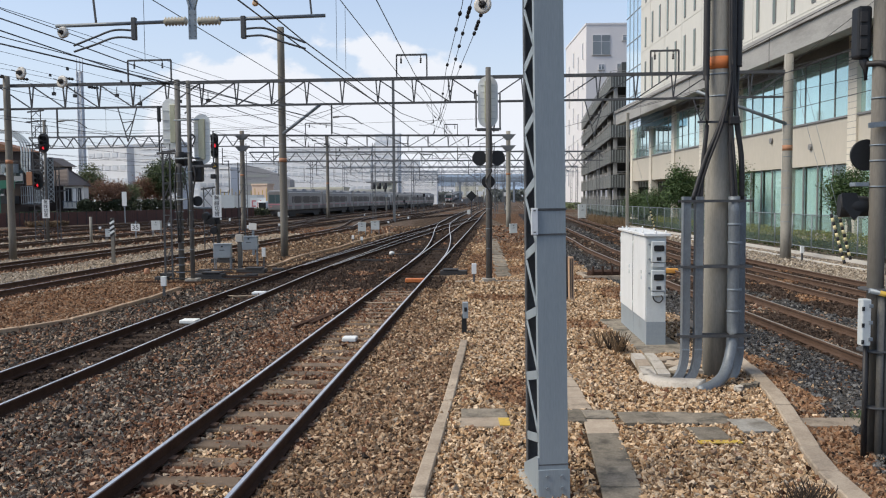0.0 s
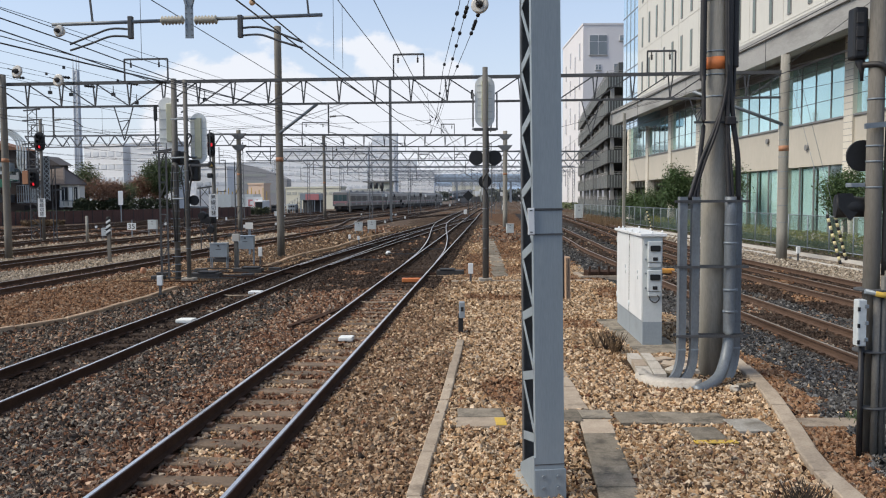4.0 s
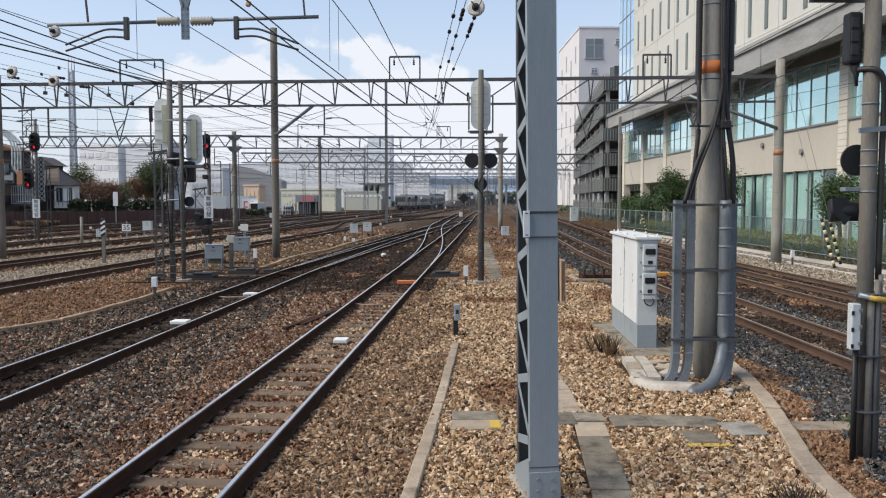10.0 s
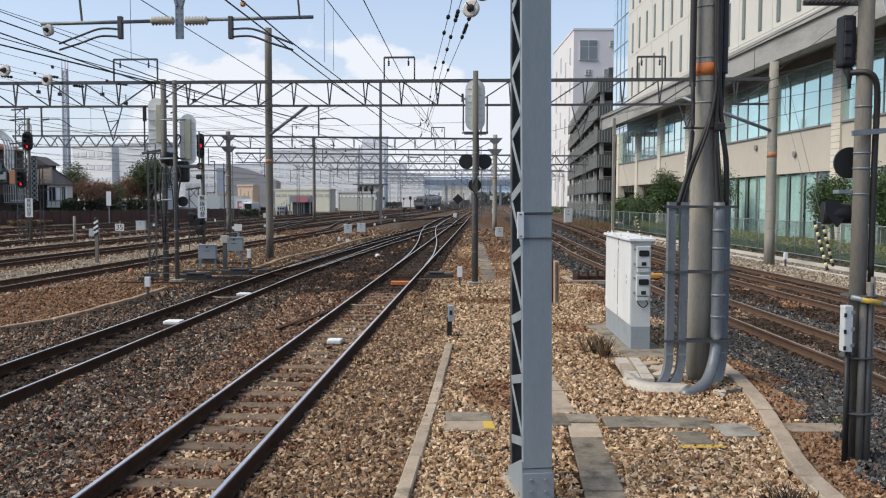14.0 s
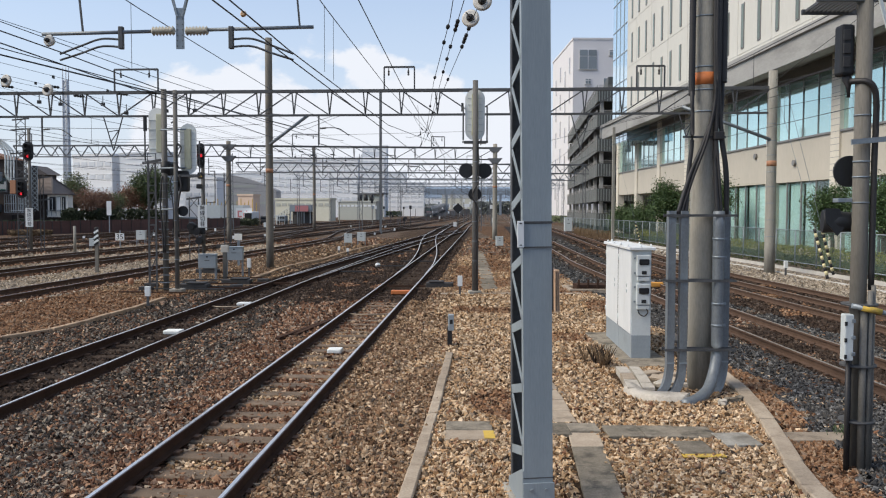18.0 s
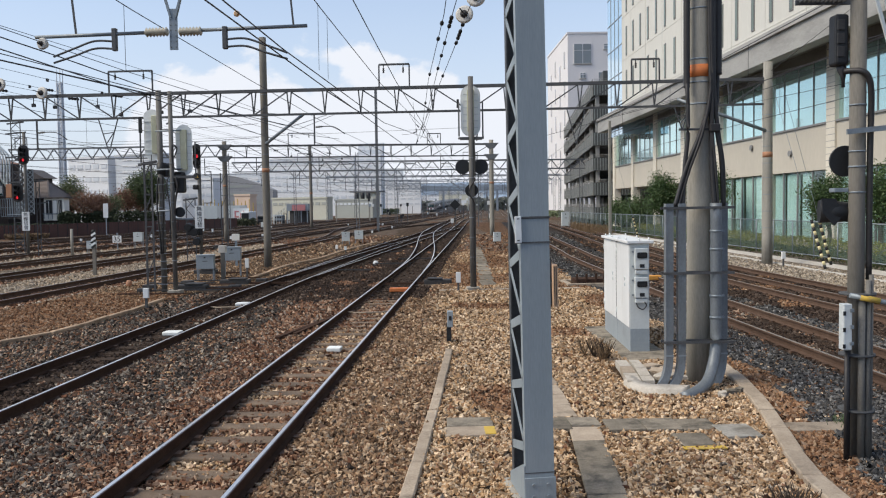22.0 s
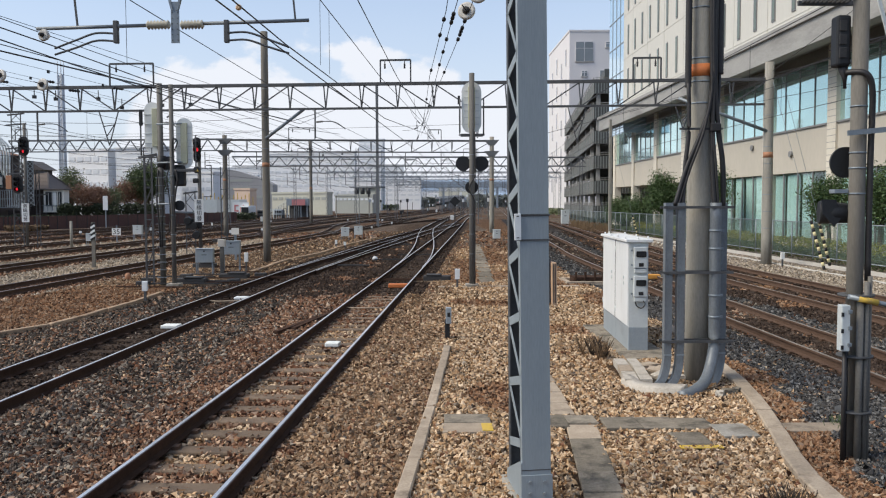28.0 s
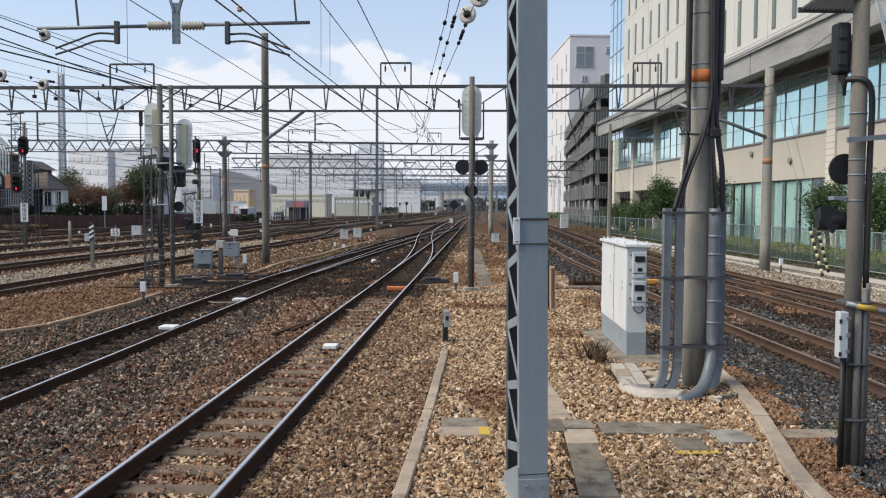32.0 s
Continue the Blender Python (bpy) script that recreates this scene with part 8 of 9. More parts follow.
yard_mast(-23.0, 49.8, 4.6, 0.2, "slim ladder mast beside the signals", ((4.4, 0.9), (3.1, 1.1)))
yard_mast(-24.4, 50.3, 8.1, 0.55, "dark lattice mast behind the signals", ((7.9, 1.0), (7.3, 1.2), (5.9, 1.3), (4.4, 1.2), (3.6, 1.5)))
yard_mast(-11.6, 41.2, 3.2, 0.45, "dark ladder mast beside the signal", ((3.1, 0.7),))
yard_mast(-9.9, 41, 4.4, 0.3, "slim ladder behind the signal")
yard_mast(-9.0, 27.2, 4.2, 0.22, "slim ladder standing beside the signal masts", ((4.1, 0.6),))
SCRUB = mat("dark_scrub_leaf", (0.022, 0.034, 0.016), (0.045, 0.055, 0.025), rough=0.7, scale=2, fine=14, vary=0.4, island=True)
th = thing("laced_panel", "pale cross-laced steel panel standing beside the house", "panel", pose(-43.6, 90.5, 0))
for i in range(9):
    z = 2.6 + i * 0.58
    for a, b in (((0, z), (0.6, z + 0.5)), ((0.6, z), (0, z + 0.5))):
        bm = bmesh.new()
        bar(bm, (a[0], 0, a[1]), (b[0], 0, b[1]), 0.09)
        part("lacing", bm, PALEGREY, th)
for x in (-0.06, 0.66):
    bm = bmesh.new()
    bar(bm, (x, 0, 0), (x, 0, 8.0), 0.09)
    part("leg", bm, STEELDARK, th)
MIDPALE = mat("dull_panel", (0.45, 0.47, 0.48), (0.40, 0.42, 0.43), rough=0.7)
th = thing("panel_wall", "pale blue-grey panel wall behind the yard", "wall")
for i in range(7):
    piece("panel", th, PALEGREY if i % 3 else MIDPALE, -37.4 + i * 1.22, -36.2 + i * 1.22, 135 - i * 0.05, 135.12 - i * 0.05, -0.1, 3.2)
for i in range(16):
    x = -37.4 + i * 0.62
    ob = piece("scaffold_tube", None, YELLOW, x, x + 0.1, 135.4, 135.5, -0.1, 3.65 + 0.3 * (i % 3))
    tagged(ob, "yellow painted tube above the panel wall", "tube", "yellow tubes")
# dark low shrubs and junk along the foot of the panel wall
hedge("low_scrub", -36, -27, 129, 133.5, 1.2, SCRUB, "dark low scrub and junk behind the yard", 2600, 0.22, 51)
hedge("dark_scrub", -46, -39.5, 89.5, 93, 1.45, SCRUB, "dark scrub behind the brown fence", 5200, 0.17, 52)
for n, (x0, x1, y0, y1) in enumerate(((-41.2, -39.0, 93.5, 95.0), (-40.8, -36.6, 99.0, 101), (-39.5, -34.2, 107.5, 109.5))):
    hedge("garden_hedge", x0, x1, y0, y1, 2.75 + 0.1 * n, SCRUB, "dark garden hedge behind the brown fence", 3200, 0.16, 70 + n)
hedge("dry_grass", -40.6, -37.6, 80.5, 83.5, 0.5, DRYGRASS, "strip of dry grass before the brown fence", 3000, 0.16, 53)
# tall pale communication mast far left
th = thing("communication_mast", "tall pale steel communication mast", "mast", pose(-69.0, 160, 0))
bm = bmesh.new()
cyl(bm, 0, 0, 0, 27, 0.5, 0.38, 14)
part("core_tube", bm, HAZEGREY, th)
for sx in (-0.5, 0.5):
    for sy in (-0.5, 0.5):
        bm = bmesh.new()
        bar(bm, (sx, sy, 0), (sx * 0.75, sy * 0.75, 27), 0.22)
        part("leg", bm, HAZEGREY, th)
bm = bmesh.new()
for i in range(30):
    z = i * 0.9
    for sy in (-0.6, 0.6):
        bar(bm, (-0.45, sy * 0.7, z), (0.45, sy * 0.7, z + 0.9), 0.1)
tagged(part("bracing", bm, HAZEGREY, th), kind="stuff")
for x in (-0.5, 0.1, 0.6):
    bm = bmesh.new()
    cyl(bm, x, 0, 27, 29.5, 0.08, seg=6)
    part("antenna", bm, HAZEGREY, th)
# striped post and small boards between the tracks
th = thing("striped_post", "short leaning post with black and white diagonal stripes", "marker post", pose(-13.68, 34.4, -0.05))
for i in range(7):
    bm = bmesh.new()
    bar(bm, (-0.085, -0.06, 1.12 + i * 0.1), (0.085, -0.06, 1.24 + i * 0.1), 0.02, 0.085, up=(0, 0, 1))
    part("stripe", bm, WHITE if i % 2 else BLACK, th)
piece("post", th, CONCBROWN, -0.065, 0.065, -0.05, 0.05, 0, 1.86)
for x, y, z, w, h, m, lab in ((-8.7, 38, 1.15, 0.34, 0.3, HOUSEWALL, "cream board on a thin post"), (-34.0, 88.9, 1.9, 0.5, 1.5, WHITE, "small white sign board behind the fence"), (-29.8, 134.2, 0.75, 2.6, 2.0, WHITE, "white board with red marks on the panel wall"), (-22.9, 149.8, 2.2, 2.4, 1.05, SIGNRED, "faded red sign board on the grey shed")):
    th = thing("sign_board", lab, "sign", pose(x, y, 0), group="boards")
    piece("post", th, GALV, -0.05, 0.05, 0.02, 0.1, -0.05, z + h)
    pn = piece("panel", th, m, -w / 2, w / 2, -0.03, 0.02, z, z + h)
    if w == 2.6:
        for q0, q1, r0, r1 in ((-1.0, -0.75, 0.5, 1.6), (-0.75, -0.3, 1.35, 1.6), (-0.75, -0.3, 0.5, 0.75), (-0.1, 0.15, 0.5, 1.25), (0.35, 0.55, 0.5, 1.6), (0.7, 1.1, 0.5, 0.75)):
            piece("red_bar", pn, SIGNRED, q0, q1, -0.05, -0.028, z + r0, z + r1)
rs = random.Random(17)
for i in range(16):
    k = rs.choice(("c", "d", "e", "f", "g"))
    y = rs.uniform(66, 120)
    x = track_x(k, y) + rs.choice((-2.0, 1.9))
    h = rs.uniform(0.35, 0.6)
    th = thing("trackside_marker", "small white trackside marker on a stake", "marker", pose(x, y, -0.06), group="trackside markers")
    piece("stake", th, STEELDARK, -0.03, 0.03, -0.03, 0.03, 0, h * 0.6)
    piece("head", th, WHITE, -0.09, 0.09, -0.05, 0.05, h * 0.5, h, bevel=0.01)
for x, y, top, m in ((-28.9, 133.2, 2.2, WHITE), (-26.9, 136.5, 1.5, CONCDARK), (-25.4, 143.5, 1.5, MIDGREY)):
    th = thing("parked_van", "van parked behind the yard", "van", pose(x, y, 0, 0, 0, rs.uniform(-8, 8)), group="parked vans")
    piece("body", th, m, -0.72, 0.72, 0, 3.4, 0.35, top, bevel=0.14)
    piece("windscreen", th, GLASSDIM, -0.6, 0.6, -0.03, 0.02, 0.95, top - 0.25)
    piece("bumper", th, UNDER, -0.72, 0.72, -0.06, 0.02, 0.35, 0.6)
    for xx in (-0.64, 0.64):
        for yy in (0.6, 2.8):
            bm = bmesh.new()
            tube(bm, [(xx - 0.1, yy, 0.3), (xx + 0.1, yy, 0.3)], 0.3, 12)
            part("wheel", bm, RUBBER, th)
# grey shed with an open bay and a stepped ramp leading up to it
th = thing("yard_shed", "grey flat-roofed shed with a dark open bay", "shed", pose(-25.0, 150, 0))
for x in (0.0, 1.2, 2.4, 3.5):
    piece("post", th, MIDGREY, x, x + 0.16, 0, 0.16, -0.1, 2.2)
piece("back_wall", th, STEELDARK, 0, 3.66, 2.6, 2.75, -0.1, 2.2)
piece("fascia", th, MIDGREY, -0.1, 3.76, -0.05, 2.8, 2.15, 3.4, bevel=0.03)
th = thing("ramp_stair", "pale steel stair with railings up to the shed", "stair", pose(-28.0, 150, 0))
for i in range(9):
    piece("tread", th, CONCPALE, i * 0.32, i * 0.32 + 0.36, 0, 1.2, 0.1 + i * 0.22, 0.18 + i * 0.22)
for z in (0.55, 1.0):
    bm = bmesh.new()
    bar(bm, (0, 0, z), (3.0, 0, z + 2.0), 0.07)
    part("handrail", bm, PALEGREY, th)
for i in range(7):
    piece("baluster", th, STEELDARK, i * 0.48, i * 0.48 + 0.06, 0, 0.06, -0.1, 1.0 + i * 0.32)
for i in range(12):
    x = -28.2 + i * 0.55
    th = thing("rail_barrier", "weathered steel barrier standing behind the yard", "barrier", pose(x, 139 + (i % 4) * 1.6, -0.05, 0, 0, rs.uniform(-25, 25)), group="barriers")
    h = rs.uniform(0.9, 1.9)
    m = rs.choice((STEELDARK, MIDGREY, CONCDARK, PALEGREY))
    for q in (-0.22, 0.22):
        piece("upright", th, m, q - 0.035, q + 0.035, -0.03, 0.03, 0, h)
    for z in (0.45, 0.95):
        piece("crossbar", th, m, -0.25, 0.25, -0.02, 0.02, h * z - 0.05, h * z)

# ---- striped guy guards by the fence ----


def striped_guard(p, q, n=13):
    th = thing("striped_guy_guard", "black and yellow striped tube round a guy wire", "guy guard", group="striped guards")
    p, q = Vector(p), Vector(q)
    for i in range(n):
        bm = bmesh.new()
        tube(bm, [p.lerp(q, i / n), p.lerp(q, (i + 1) / n)], 0.054, 10)
        part("band", bm, YELLOWPALE if i % 2 else BLACK, th)
    bm = bmesh.new()
    d = (p - q).normalized()
    tube(bm, [p, p + d * 5.5], 0.008, 5)
    part("guy_wire", bm, GALV, th)


YELLOWPALE = mat("pale_yellow_band", (0.66, 0.58, 0.33), (0.58, 0.50, 0.28), rough=0.6)
striped_guard((14.3, 30.6, 1.85), (14.65, 30.2, 0.05))
striped_guard((14.7, 30.9, 1.95), (15.2, 30.9, 0.15))
striped_guard((15.2, 61, 1.6), (15.65, 61, -0.05))

# ---- point machines and pits ----


def point_machine(x, y, w, turn, label):
    th = thing("point_machine", label, "point machine", pose(x, y, -0.06, 0, 0, turn), group="point machines")
    piece("case", th, UNDER, -w / 2, w / 2, -0.18, 0.18, 0.0, 0.22, bevel=0.03)
    piece("lid", th, UNDER, -w / 2 + 0.1, w / 2 - 0.3, -0.2, 0.2, 0.22, 0.27, bevel=0.02)
    for d in (-0.12, 0.1):
        piece("rod", th, RUST, -w / 2 - 1.3, -w / 2, d - 0.025, d + 0.025, 0.06, 0.11)
    piece("bearer", th, SLEEPER, -w / 2 - 0.4, w / 2 + 0.1, -0.34, -0.2, -0.05, 0.06, bevel=0.01)
    piece("bearer", th, SLEEPER, -w / 2 - 0.4, w / 2 + 0.1, 0.2, 0.34, -0.05, 0.06, bevel=0.01)


point_machine(0.35, 27.4, 0.9, -4, "dark oily point machine with rods beside the track")
point_machine(-6.6, 28.6, 1.0, 176, "dark oily point machine with rods beside the track")
point_machine(-7.6, 26.9, 1.0, 176, "dark oily point machine with rods beside the track")
point_machine(-8.9, 33.5, 0.9, 176, "dark oily point machine with rods beside the track")
point_machine(-13.6, 55, 0.9, -5, "dark oily point machine with rods beside the track")
th = thing("point_rodding", "dark oily rods and cranks crossing between the tracks", "point rodding", pose(0, 0, 0))
rs = random.Random(91)
for i in range(7):
    y = 25.4 + i * 0.85 + rs.uniform(-0.25, 0.25)
    x0 = -8.9 + rs.uniform(-0.9, 1.6)
    x1 = x0 + rs.uniform(1.0, 2.6)
    bm = bmesh.new()
    bar(bm, (x0, y, 0.06), (x1, y - 0.18, 0.06), rs.choice((0.04, 0.05, 0.06)), 0.04)
    part("rod", bm, UNDER if i % 3 else RUST, th)
for x, y in ((-8.9, 26.2), (-9.2, 27.6), (-6.3, 27.2), (-5.9, 29.6), (-8.4, 29.2)):
    bm = bmesh.new()
    box(bm, x - 0.2, x + 0.2, y - 0.14, y + 0.14, -0.05, 0.07 + 0.07 * rs.random(), bevel=0.02)
    part("crank_box", bm, UNDER, th)
for i in range(9):
    x, y = -2.9 + rs.uniform(-0.6, 0.6) + (i % 3) * 1.0, 34 + i * 3.4
    bm = bmesh.new()
    bar(bm, (x - 0.9, y, 0.03), (x + 0.7, y - 0.1, 0.03), 0.07, 0.05)
    part("rod", bm, UNDER, th)
th = thing("cable_pit", "open cable pit with rusty frame and concrete rim", "cable pit", pose(5.15, 26.6, -0.02))
for x0, x1, y0, y1 in ((-0.75, 0.75, -0.75, -0.6), (-0.75, 0.75, 0.6, 0.75), (-0.75, -0.6, -0.6, 0.6), (0.6, 0.75, -0.6, 0.6)):
    piece("rim", th, CONCTAN, x0, x1, y0, y1, -0.05, 0.10, bevel=0.01)
piece("frame", th, RUST, -0.45, 0.5, -0.4, 0.4, 0.0, 0.2)
for x in (-0.4, -0.1, 0.2, 0.45):
    piece("stud", th, RUST, x - 0.03, x + 0.03, -0.45, -0.39, 0.0, 0.38)
SLABS.append((4.4, 5.9, 25.8, 27.4))
bm = bmesh.new()
box(bm, -0.3, 0.3, -0.1, 0.1, 0.0, 0.16, bevel=0.03)
ob = part("track_device", bm, AMBER)
ob.matrix_world = pose(7.5, 27.5, 0.0)
tagged(ob, "orange-yellow box between the outer rails", "track device")
# check rail lying loose and cross-bonds between tracks
bm = bmesh.new()
bar(bm, (-3.0, 16.4, -0.02), (-2.45, 18.6, -0.02), 0.1, 0.1)
tagged(part("spare_rail", bm, RUST), "short rusty spare rail lying in the ballast", "rail", "spare rails")
bm = bmesh.new()
bar(bm, (-2.72, 16.9, -0.02), (-2.22, 19.4, -0.02), 0.09, 0.1)
tagged(part("spare_rail", bm, RUST), "short rusty spare rail lying in the ballast", "rail", "spare rails")
# pale bond cables looped between the rails
for k, ys in (("a", (20.4,)), ("b", (22.0,))):
    for y in ys:
        x = track_x(k, y)
        bm = bmesh.new()
        tube(bm, spline([(x - 0.52, y, 0.0), (x - 0.3, y - 0.18, 0.0), (x, y - 0.24, 0.01), (x + 0.3, y - 0.12, 0.0), (x + 0.52, y + 0.1, 0.0)], 5), 0.015, 7)
        tagged(part("bond_cable", bm, CONCTAN), "pale dusty bond cable looped between the rails", "cable", "bond cables")
DARKTWIG = mat("dark_dry_twig", (0.055, 0.04, 0.03), (0.035, 0.027, 0.02), rough=0.9)
rs = random.Random(8)
for i in range(9):
    x, y = 2.75 + rs.uniform(-0.22, 0.22), 13.6 + rs.uniform(-0.3, 0.3)
    bm = bmesh.new()
    for k in range(34):
        a, l = rs.uniform(0, 6.28), rs.uniform(0.1, 0.34)
        dx, dy = math.cos(a) * 0.16, math.sin(a) * 0.16
        bar(bm, (x, y, 0), (x + dx * l * 3, y + dy * l * 3, l), 0.006)
    tagged(part("dry_weed", bm, DARKTWIG if i % 2 else DRYGRASS), "dry brown weed tuft in the gravel", "weed", "weed tufts", kind="stuff")

for x, y, n, l, m, lab in ((2.95, 6.62, 130, 0.2, DARKTWIG, "dark dry bush beside the kerb"), (4.74, 9.3, 34, 0.10, LEAF, "small green weed beside the slab")):
    bm = bmesh.new()
    for k in range(n):
        a, ll = rs.uniform(0, 6.28), l * rs.uniform(0.5, 1.1)
        ox, oy = rs.gauss(0, 0.09), rs.gauss(0, 0.09)
        bar(bm, (x + ox, y + oy, 0), (x + ox + math.cos(a) * ll * 0.6, y + oy + math.sin(a) * ll * 0.6, ll), 0.005)
    tagged(part("weed", bm, m), lab, "weed", kind="stuff")

# ---- hills and far roofs on the horizon ----
bm = bmesh.new()
rows = []
for j, (yy, k) in enumerate(((2300, 0.0), (2600, 1.0), (3000, 0.2))):
    row = []
    for i in range(81):
        x = -2400 + i * 60
        z = k * (62 + 26 * noise.noise((x * 0.0016, 1.3, 0)) + 10 * noise.noise((x * 0.007, 4, 0)))
        row.append(bm.verts.new((x, yy, z - 1)))
    rows.append(row)
for a, b in zip(rows, rows[1:]):
    for i in range(80):
        bm.faces.new((a[i], a[i + 1], b[i + 1], b[i]))
# far leaf and hill colours have the distance haze painted in
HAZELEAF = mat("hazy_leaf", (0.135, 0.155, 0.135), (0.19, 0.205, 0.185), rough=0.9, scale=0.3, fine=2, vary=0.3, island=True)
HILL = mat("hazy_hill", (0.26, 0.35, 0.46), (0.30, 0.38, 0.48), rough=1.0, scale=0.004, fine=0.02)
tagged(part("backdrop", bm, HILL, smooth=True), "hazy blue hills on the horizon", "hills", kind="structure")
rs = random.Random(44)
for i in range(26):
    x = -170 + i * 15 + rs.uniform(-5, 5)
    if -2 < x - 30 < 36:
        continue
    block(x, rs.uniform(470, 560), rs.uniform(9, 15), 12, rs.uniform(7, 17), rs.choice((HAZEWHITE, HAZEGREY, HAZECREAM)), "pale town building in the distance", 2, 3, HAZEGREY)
# posts, boxes and low scrub crowding the far end of the yard
rs = random.Random(71)
for i in range(70):
    y = rs.uniform(105, 330)
    k0, k1 = rs.choice((("a", "r1"), ("a", "r1"), ("b", "a"), ("d", "c"), ("f", "e"), ("r1", "r2"), ("g", "f")))
    x = track_x(k0, y) * 0.5 + track_x(k1, y) * 0.5 + rs.uniform(-0.3, 0.3)
    h = rs.choice((1.0, 1.4, 2.2, 3.4, 4.6))
    th = thing("yard_post", "slim post with a small box far down the yard", "post", pose(x, y, -0.1), group="far yard posts")
    piece("stem", th, rs.choice((STEELDARK, CONC, CONCDARK)), -0.07, 0.07, -0.07, 0.07, 0, h)
    piece("box", th, rs.choice((PALEGREY, BLACK, WHITE, MIDGREY)), -0.22, 0.22, -0.12, 0.12, h - 0.6, h, bevel=0.03)
for n, (x0, x1, y0, y1, h) in enumerate(((24, 36, 160, 200, 1.4), (-22, -10, 300, 312, 2.2))):
    hedge("far_scrub", x0, x1, y0, y1, h, LEAFFAR, "dusty green scrub at the far end of the yard", 2200, 0.3, 60 + n)
for n, (x0, x1, y0, y1, h) in enumerate(((-11, -4, 352, 360, 6.6), (-3, 4, 366, 374, 5.4), (24, 44, 425, 432, 7.5), (46, 66, 440, 447, 6.5), (68, 95, 440, 447, 8.0))):
    hedge("far_trees", x0, x1, y0, y1, h, HAZELEAF, "hazy grey-green trees beyond the end of the yard", 1500, 0.75, 80 + n)
# footbridge far along the line
th = thing("footbridge", "pale blue-grey footbridge across the distant tracks", "footbridge", pose(-16, 400, 0))
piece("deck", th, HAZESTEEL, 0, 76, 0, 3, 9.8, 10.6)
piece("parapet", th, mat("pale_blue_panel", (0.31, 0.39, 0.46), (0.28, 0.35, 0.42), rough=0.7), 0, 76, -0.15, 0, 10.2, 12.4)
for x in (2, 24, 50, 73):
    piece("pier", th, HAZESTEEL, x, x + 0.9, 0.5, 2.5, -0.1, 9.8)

scatter()

# ---- trains ----
TRAIN_WAY = [(-32.2, 20, 0), (-28, 57, 0), (-22.4, 108, 0), (-15.6, 170, 0), (-6, 225, 0), (-1.5, 270, 0), (1, 310, 0.1), (2.9, 355, 0.5), (6.5, 405, 1.6), (16, 455, 2.8), (34, 510, 4.0), (66, 600, 5.2), (110, 720, 6.5), (190, 950, 8)]
# ramp on which the line climbs away
bm = bmesh.new()
rows = []
for p in spline(TRAIN_WAY[6:], 6):
    rows.append([bm.verts.new((p.x + sx * w, p.y, z)) for sx, w, z in ((-1, 4.2, -0.2), (-1, 2.9, p.z + 0.02), (1, 2.9, p.z + 0.02), (1, 4.2, -0.2))])
for a, b in zip(rows, rows[1:]):
    for k in range(4):
        bm.faces.new((a[k], a[(k + 1) % 4], b[(k + 1) % 4], b[k]))
bm.faces.new(rows[0])
bm.faces.new(list(reversed(rows[-1])))
bmesh.ops.recalc_face_normals(bm, faces=bm.faces)
tagged(part("embankment", bm, mat("ramp_ballast", (0.17, 0.135, 0.105), (0.12, 0.095, 0.075), rough=0.95, scale=0.5, fine=3)), "brown ballasted ramp carrying the line away", "embankment", kind="structure")


GLASSTRAIN = glass_mat("teal_cab_glass", (0.05, 0.085, 0.09), 0.1, 0.4, 1.5)


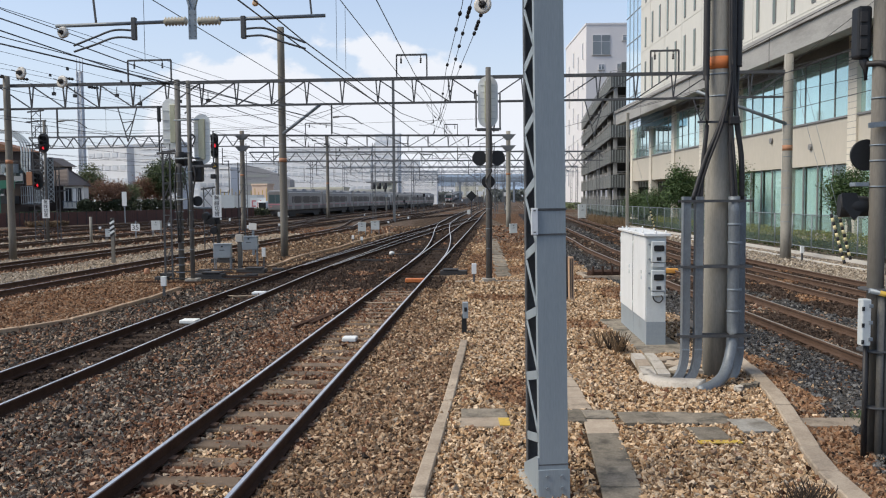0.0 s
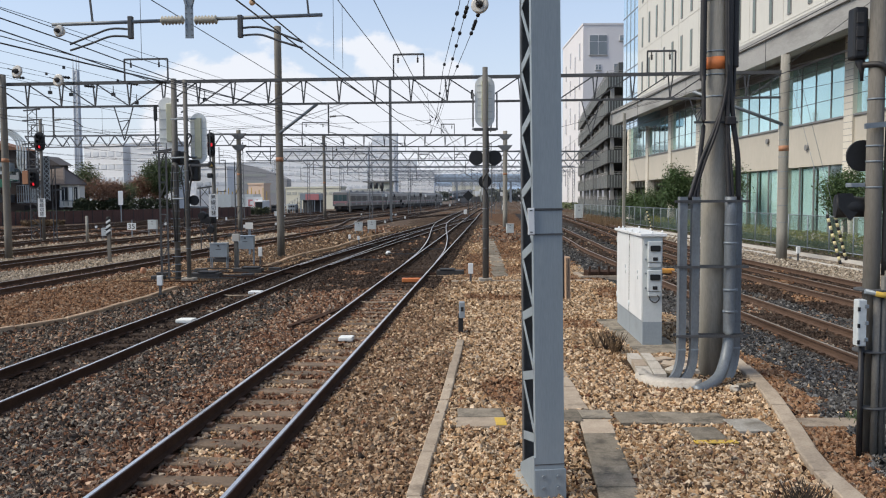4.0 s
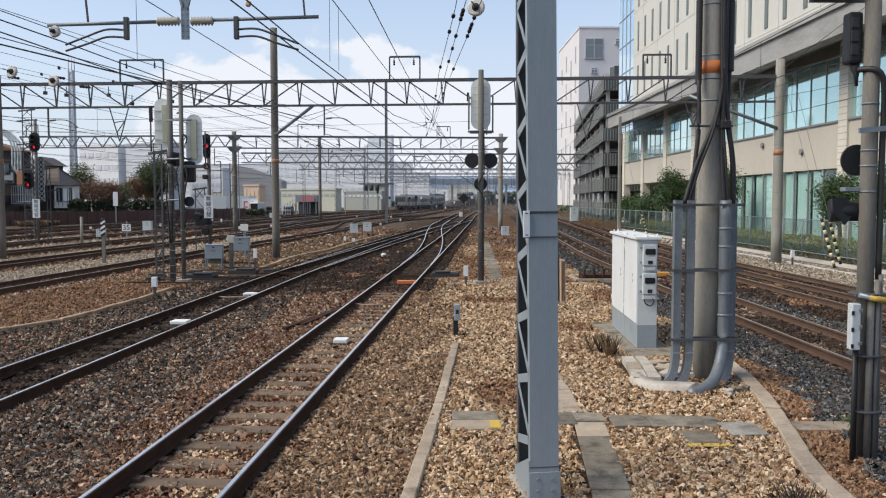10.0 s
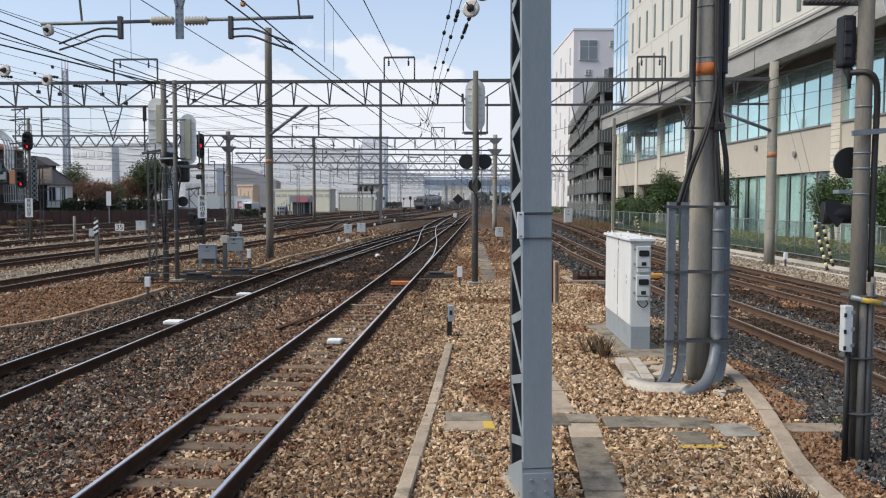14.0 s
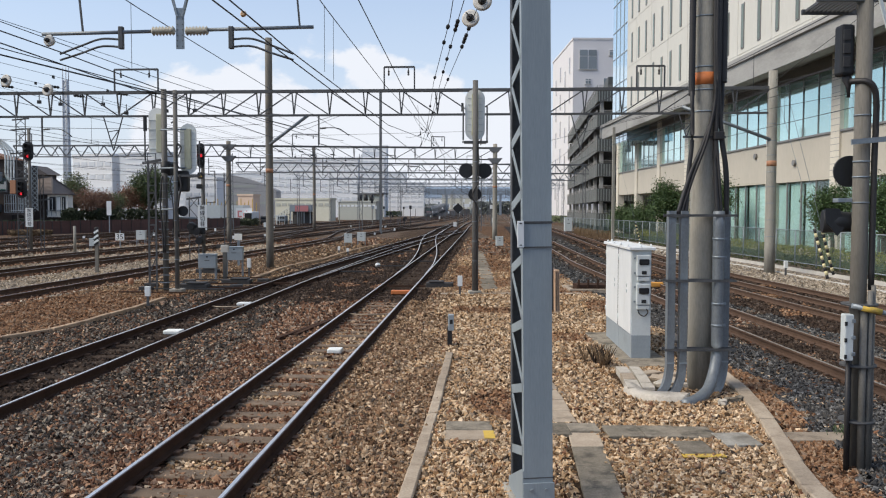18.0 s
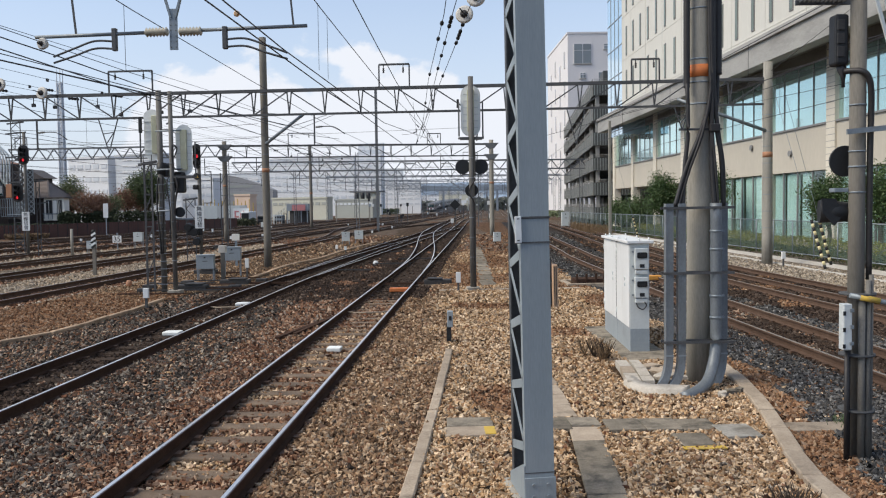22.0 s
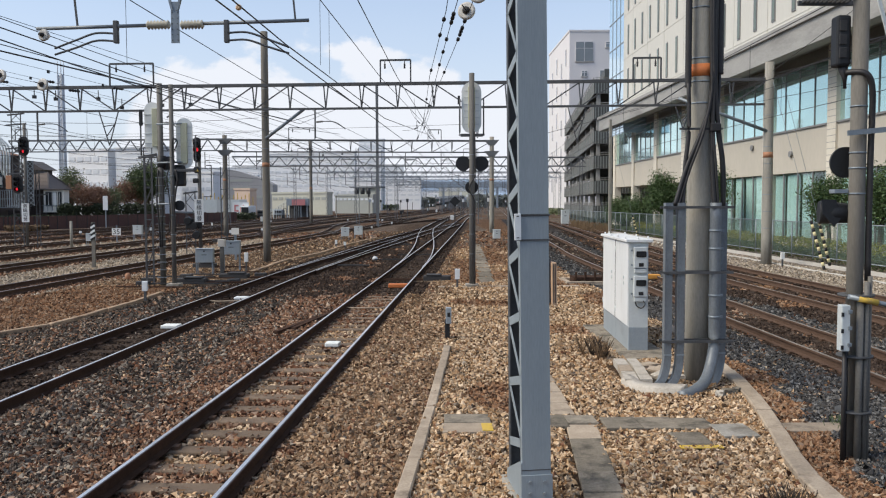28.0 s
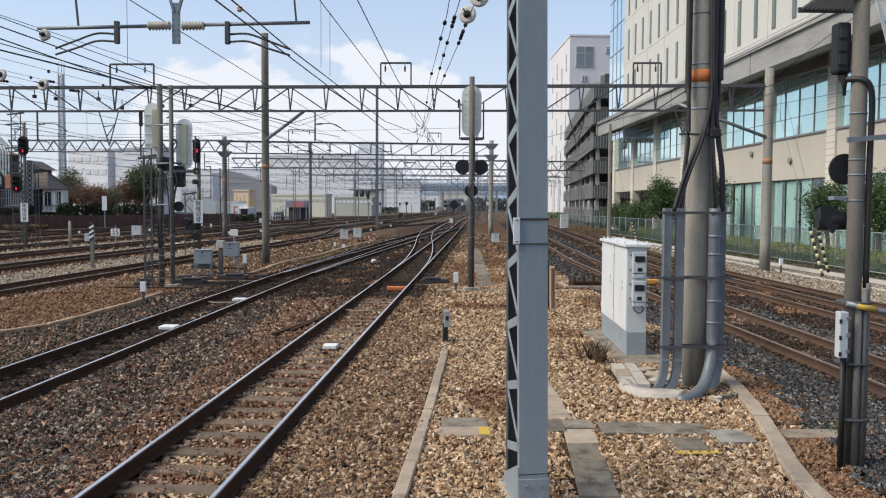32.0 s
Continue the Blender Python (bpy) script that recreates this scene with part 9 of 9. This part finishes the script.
def train_car(rear):
    th = thing("train_car", "stainless steel commuter train car with dark windows", "train car", group="cars of the departing train")
    L, W = 18.5, 2.86
    bm = bmesh.new()
    box(bm, -W / 2, W / 2, 0, L, 1.0, 3.45, bevel=0.12)
    part("body", bm, TRAINBODY, th)
    bm = bmesh.new()
    box(bm, -W / 2 + 0.15, W / 2 - 0.15, 0.1, L - 0.1, 3.40, 3.68, bevel=0.1)
    part("roof", bm, TRAINROOF, th)
    for y in (4.0, 9.3, 14.5):
        piece("roof_unit", th, TRAINROOF, -0.8, 0.8, y, y + 2.2, 3.66, 3.95, bevel=0.05)
    for y in (1.2, 6.5, 12.0, 16.9):
        bm = bmesh.new()
        cyl(bm, 0.5, y, 3.6, 3.85, 0.16, 0.12, 10)
        part("roof_vent", bm, TRAINROOF, th)
    for sx in (-1, 1):
        piece("gutter", th, WHITE, sx * 1.4 - 0.05, sx * 1.4 + 0.05, 0.1, L - 0.1, 3.36, 3.47)
    piece("underframe", th, UNDER, -1.2, 1.2, 0.4, L - 0.4, 0.45, 1.0)
    for y in (2.9, L - 2.9):
        piece("bogie", th, UNDER, -1.15, 1.15, y - 1.5, y + 1.5, 0.12, 0.8)
    for sx in (-1, 1):
        x0, x1 = sorted((sx * (W / 2 - 0.02), sx * (W / 2 + 0.015)))
        q0, q1 = sorted((sx * (W / 2 - 0.02), sx * (W / 2 + 0.010)))
        piece("lower_panel", th, TRAINLOWER, q0, q1, 0.12, L - 0.12, 1.08, 1.60, "dull brown-grey lower side")
        piece("stripe", th, TRAINSTRIPE, x0, x1, 0.1, L - 0.1, 1.62, 1.70, "pink stripe")
        for k in range(4):
            yc = 2.2 + k * 4.7
            d = piece("door", th, TRAINDOOR, x0, x1 + (0.004 if sx > 0 else 0), yc - 0.65, yc + 0.65, 1.1, 3.05)
            for e in (-0.34, 0.34):
                q0, q1 = sorted((sx * (W / 2 + 0.005), sx * (W / 2 + 0.03)))
                piece("pane", d, GLASSDIM, q0, q1, yc + e - 0.24, yc + e + 0.24, 2.0, 2.85)
            if k < 3:
                q0, q1 = sorted((sx * (W / 2 - 0.01), sx * (W / 2 + 0.02)))
                piece("window", th, GLASSDIM, q0, q1, yc + 0.8, yc + 3.9, 1.95, 2.9)
    if rear:
        f = piece("end_frame", th, TRAINLOWER, -1.36, 1.36, -0.04, 0.05, 1.1, 3.45, "dark end frame", bevel=0.02)
        for x0, x1 in ((-1.22, -0.42), (-0.36, 0.36), (0.42, 1.22)):
            piece("pane", f, GLASSTRAIN, x0, x1, -0.06, -0.03, 2.0, 3.1)
        piece("end_stripe", th, TRAINSTRIPE, -1.36, 1.36, -0.055, -0.035, 1.72, 1.86)
        piece("coupler", th, UNDER, -0.3, 0.3, -0.5, 0.1, 0.6, 1.0)
        for x in (-1.0, 1.0):
            bm = bmesh.new()
            disc(bm, x, -0.08, 1.5, 0.11, 0.06, 12)
            part("tail_lamp", bm, SIGNRED, th, "red tail lamp")
    return th


def motions():
    """The departing train draws away along its track and another one ahead of it."""
    line = spline(TRAIN_WAY, 24)
    cum = [0.0]
    for a, b in zip(line, line[1:]):
        cum.append(cum[-1] + (b - a).length)

    def at(s):
        i = min(max(int(np.searchsorted(cum, s)) - 1, 0), len(line) - 2)
        return line[i].lerp(line[i + 1], (s - cum[i]) / (cum[i + 1] - cum[i]))

    first = train_car(True)
    plain = train_car(False)
    start = cum[0] + 92.0
    speed = 9.9
    rows_t = [0, 4, 8, 12, 16, 20, 24, 28, 32]

    def key(ob, s0):
        rows = []
        for t in rows_t:
            p, q = at(s0 + speed * t), at(s0 + speed * t + 18.5)
            d = q - p
            rows.append((t, Matrix.Translation(p) @ Euler((math.atan2(d.z, math.hypot(d.x, d.y)), 0, math.atan2(-d.x, d.y))).to_matrix().to_4x4()))
        walk(ob, rows)

    cars = [first, plain] + [copy_thing(plain, Matrix()) for i in range(5)]
    ahead = [copy_thing(first, Matrix())] + [copy_thing(plain, Matrix()) for i in range(3)]
    for c in ahead:
        tagged(c, group="cars of the train ahead")
    for i, c in enumerate(cars):
        key(c, start + i * 19)
    for i, c in enumerate(ahead):
        key(c, start + 235 + i * 19)


motions()
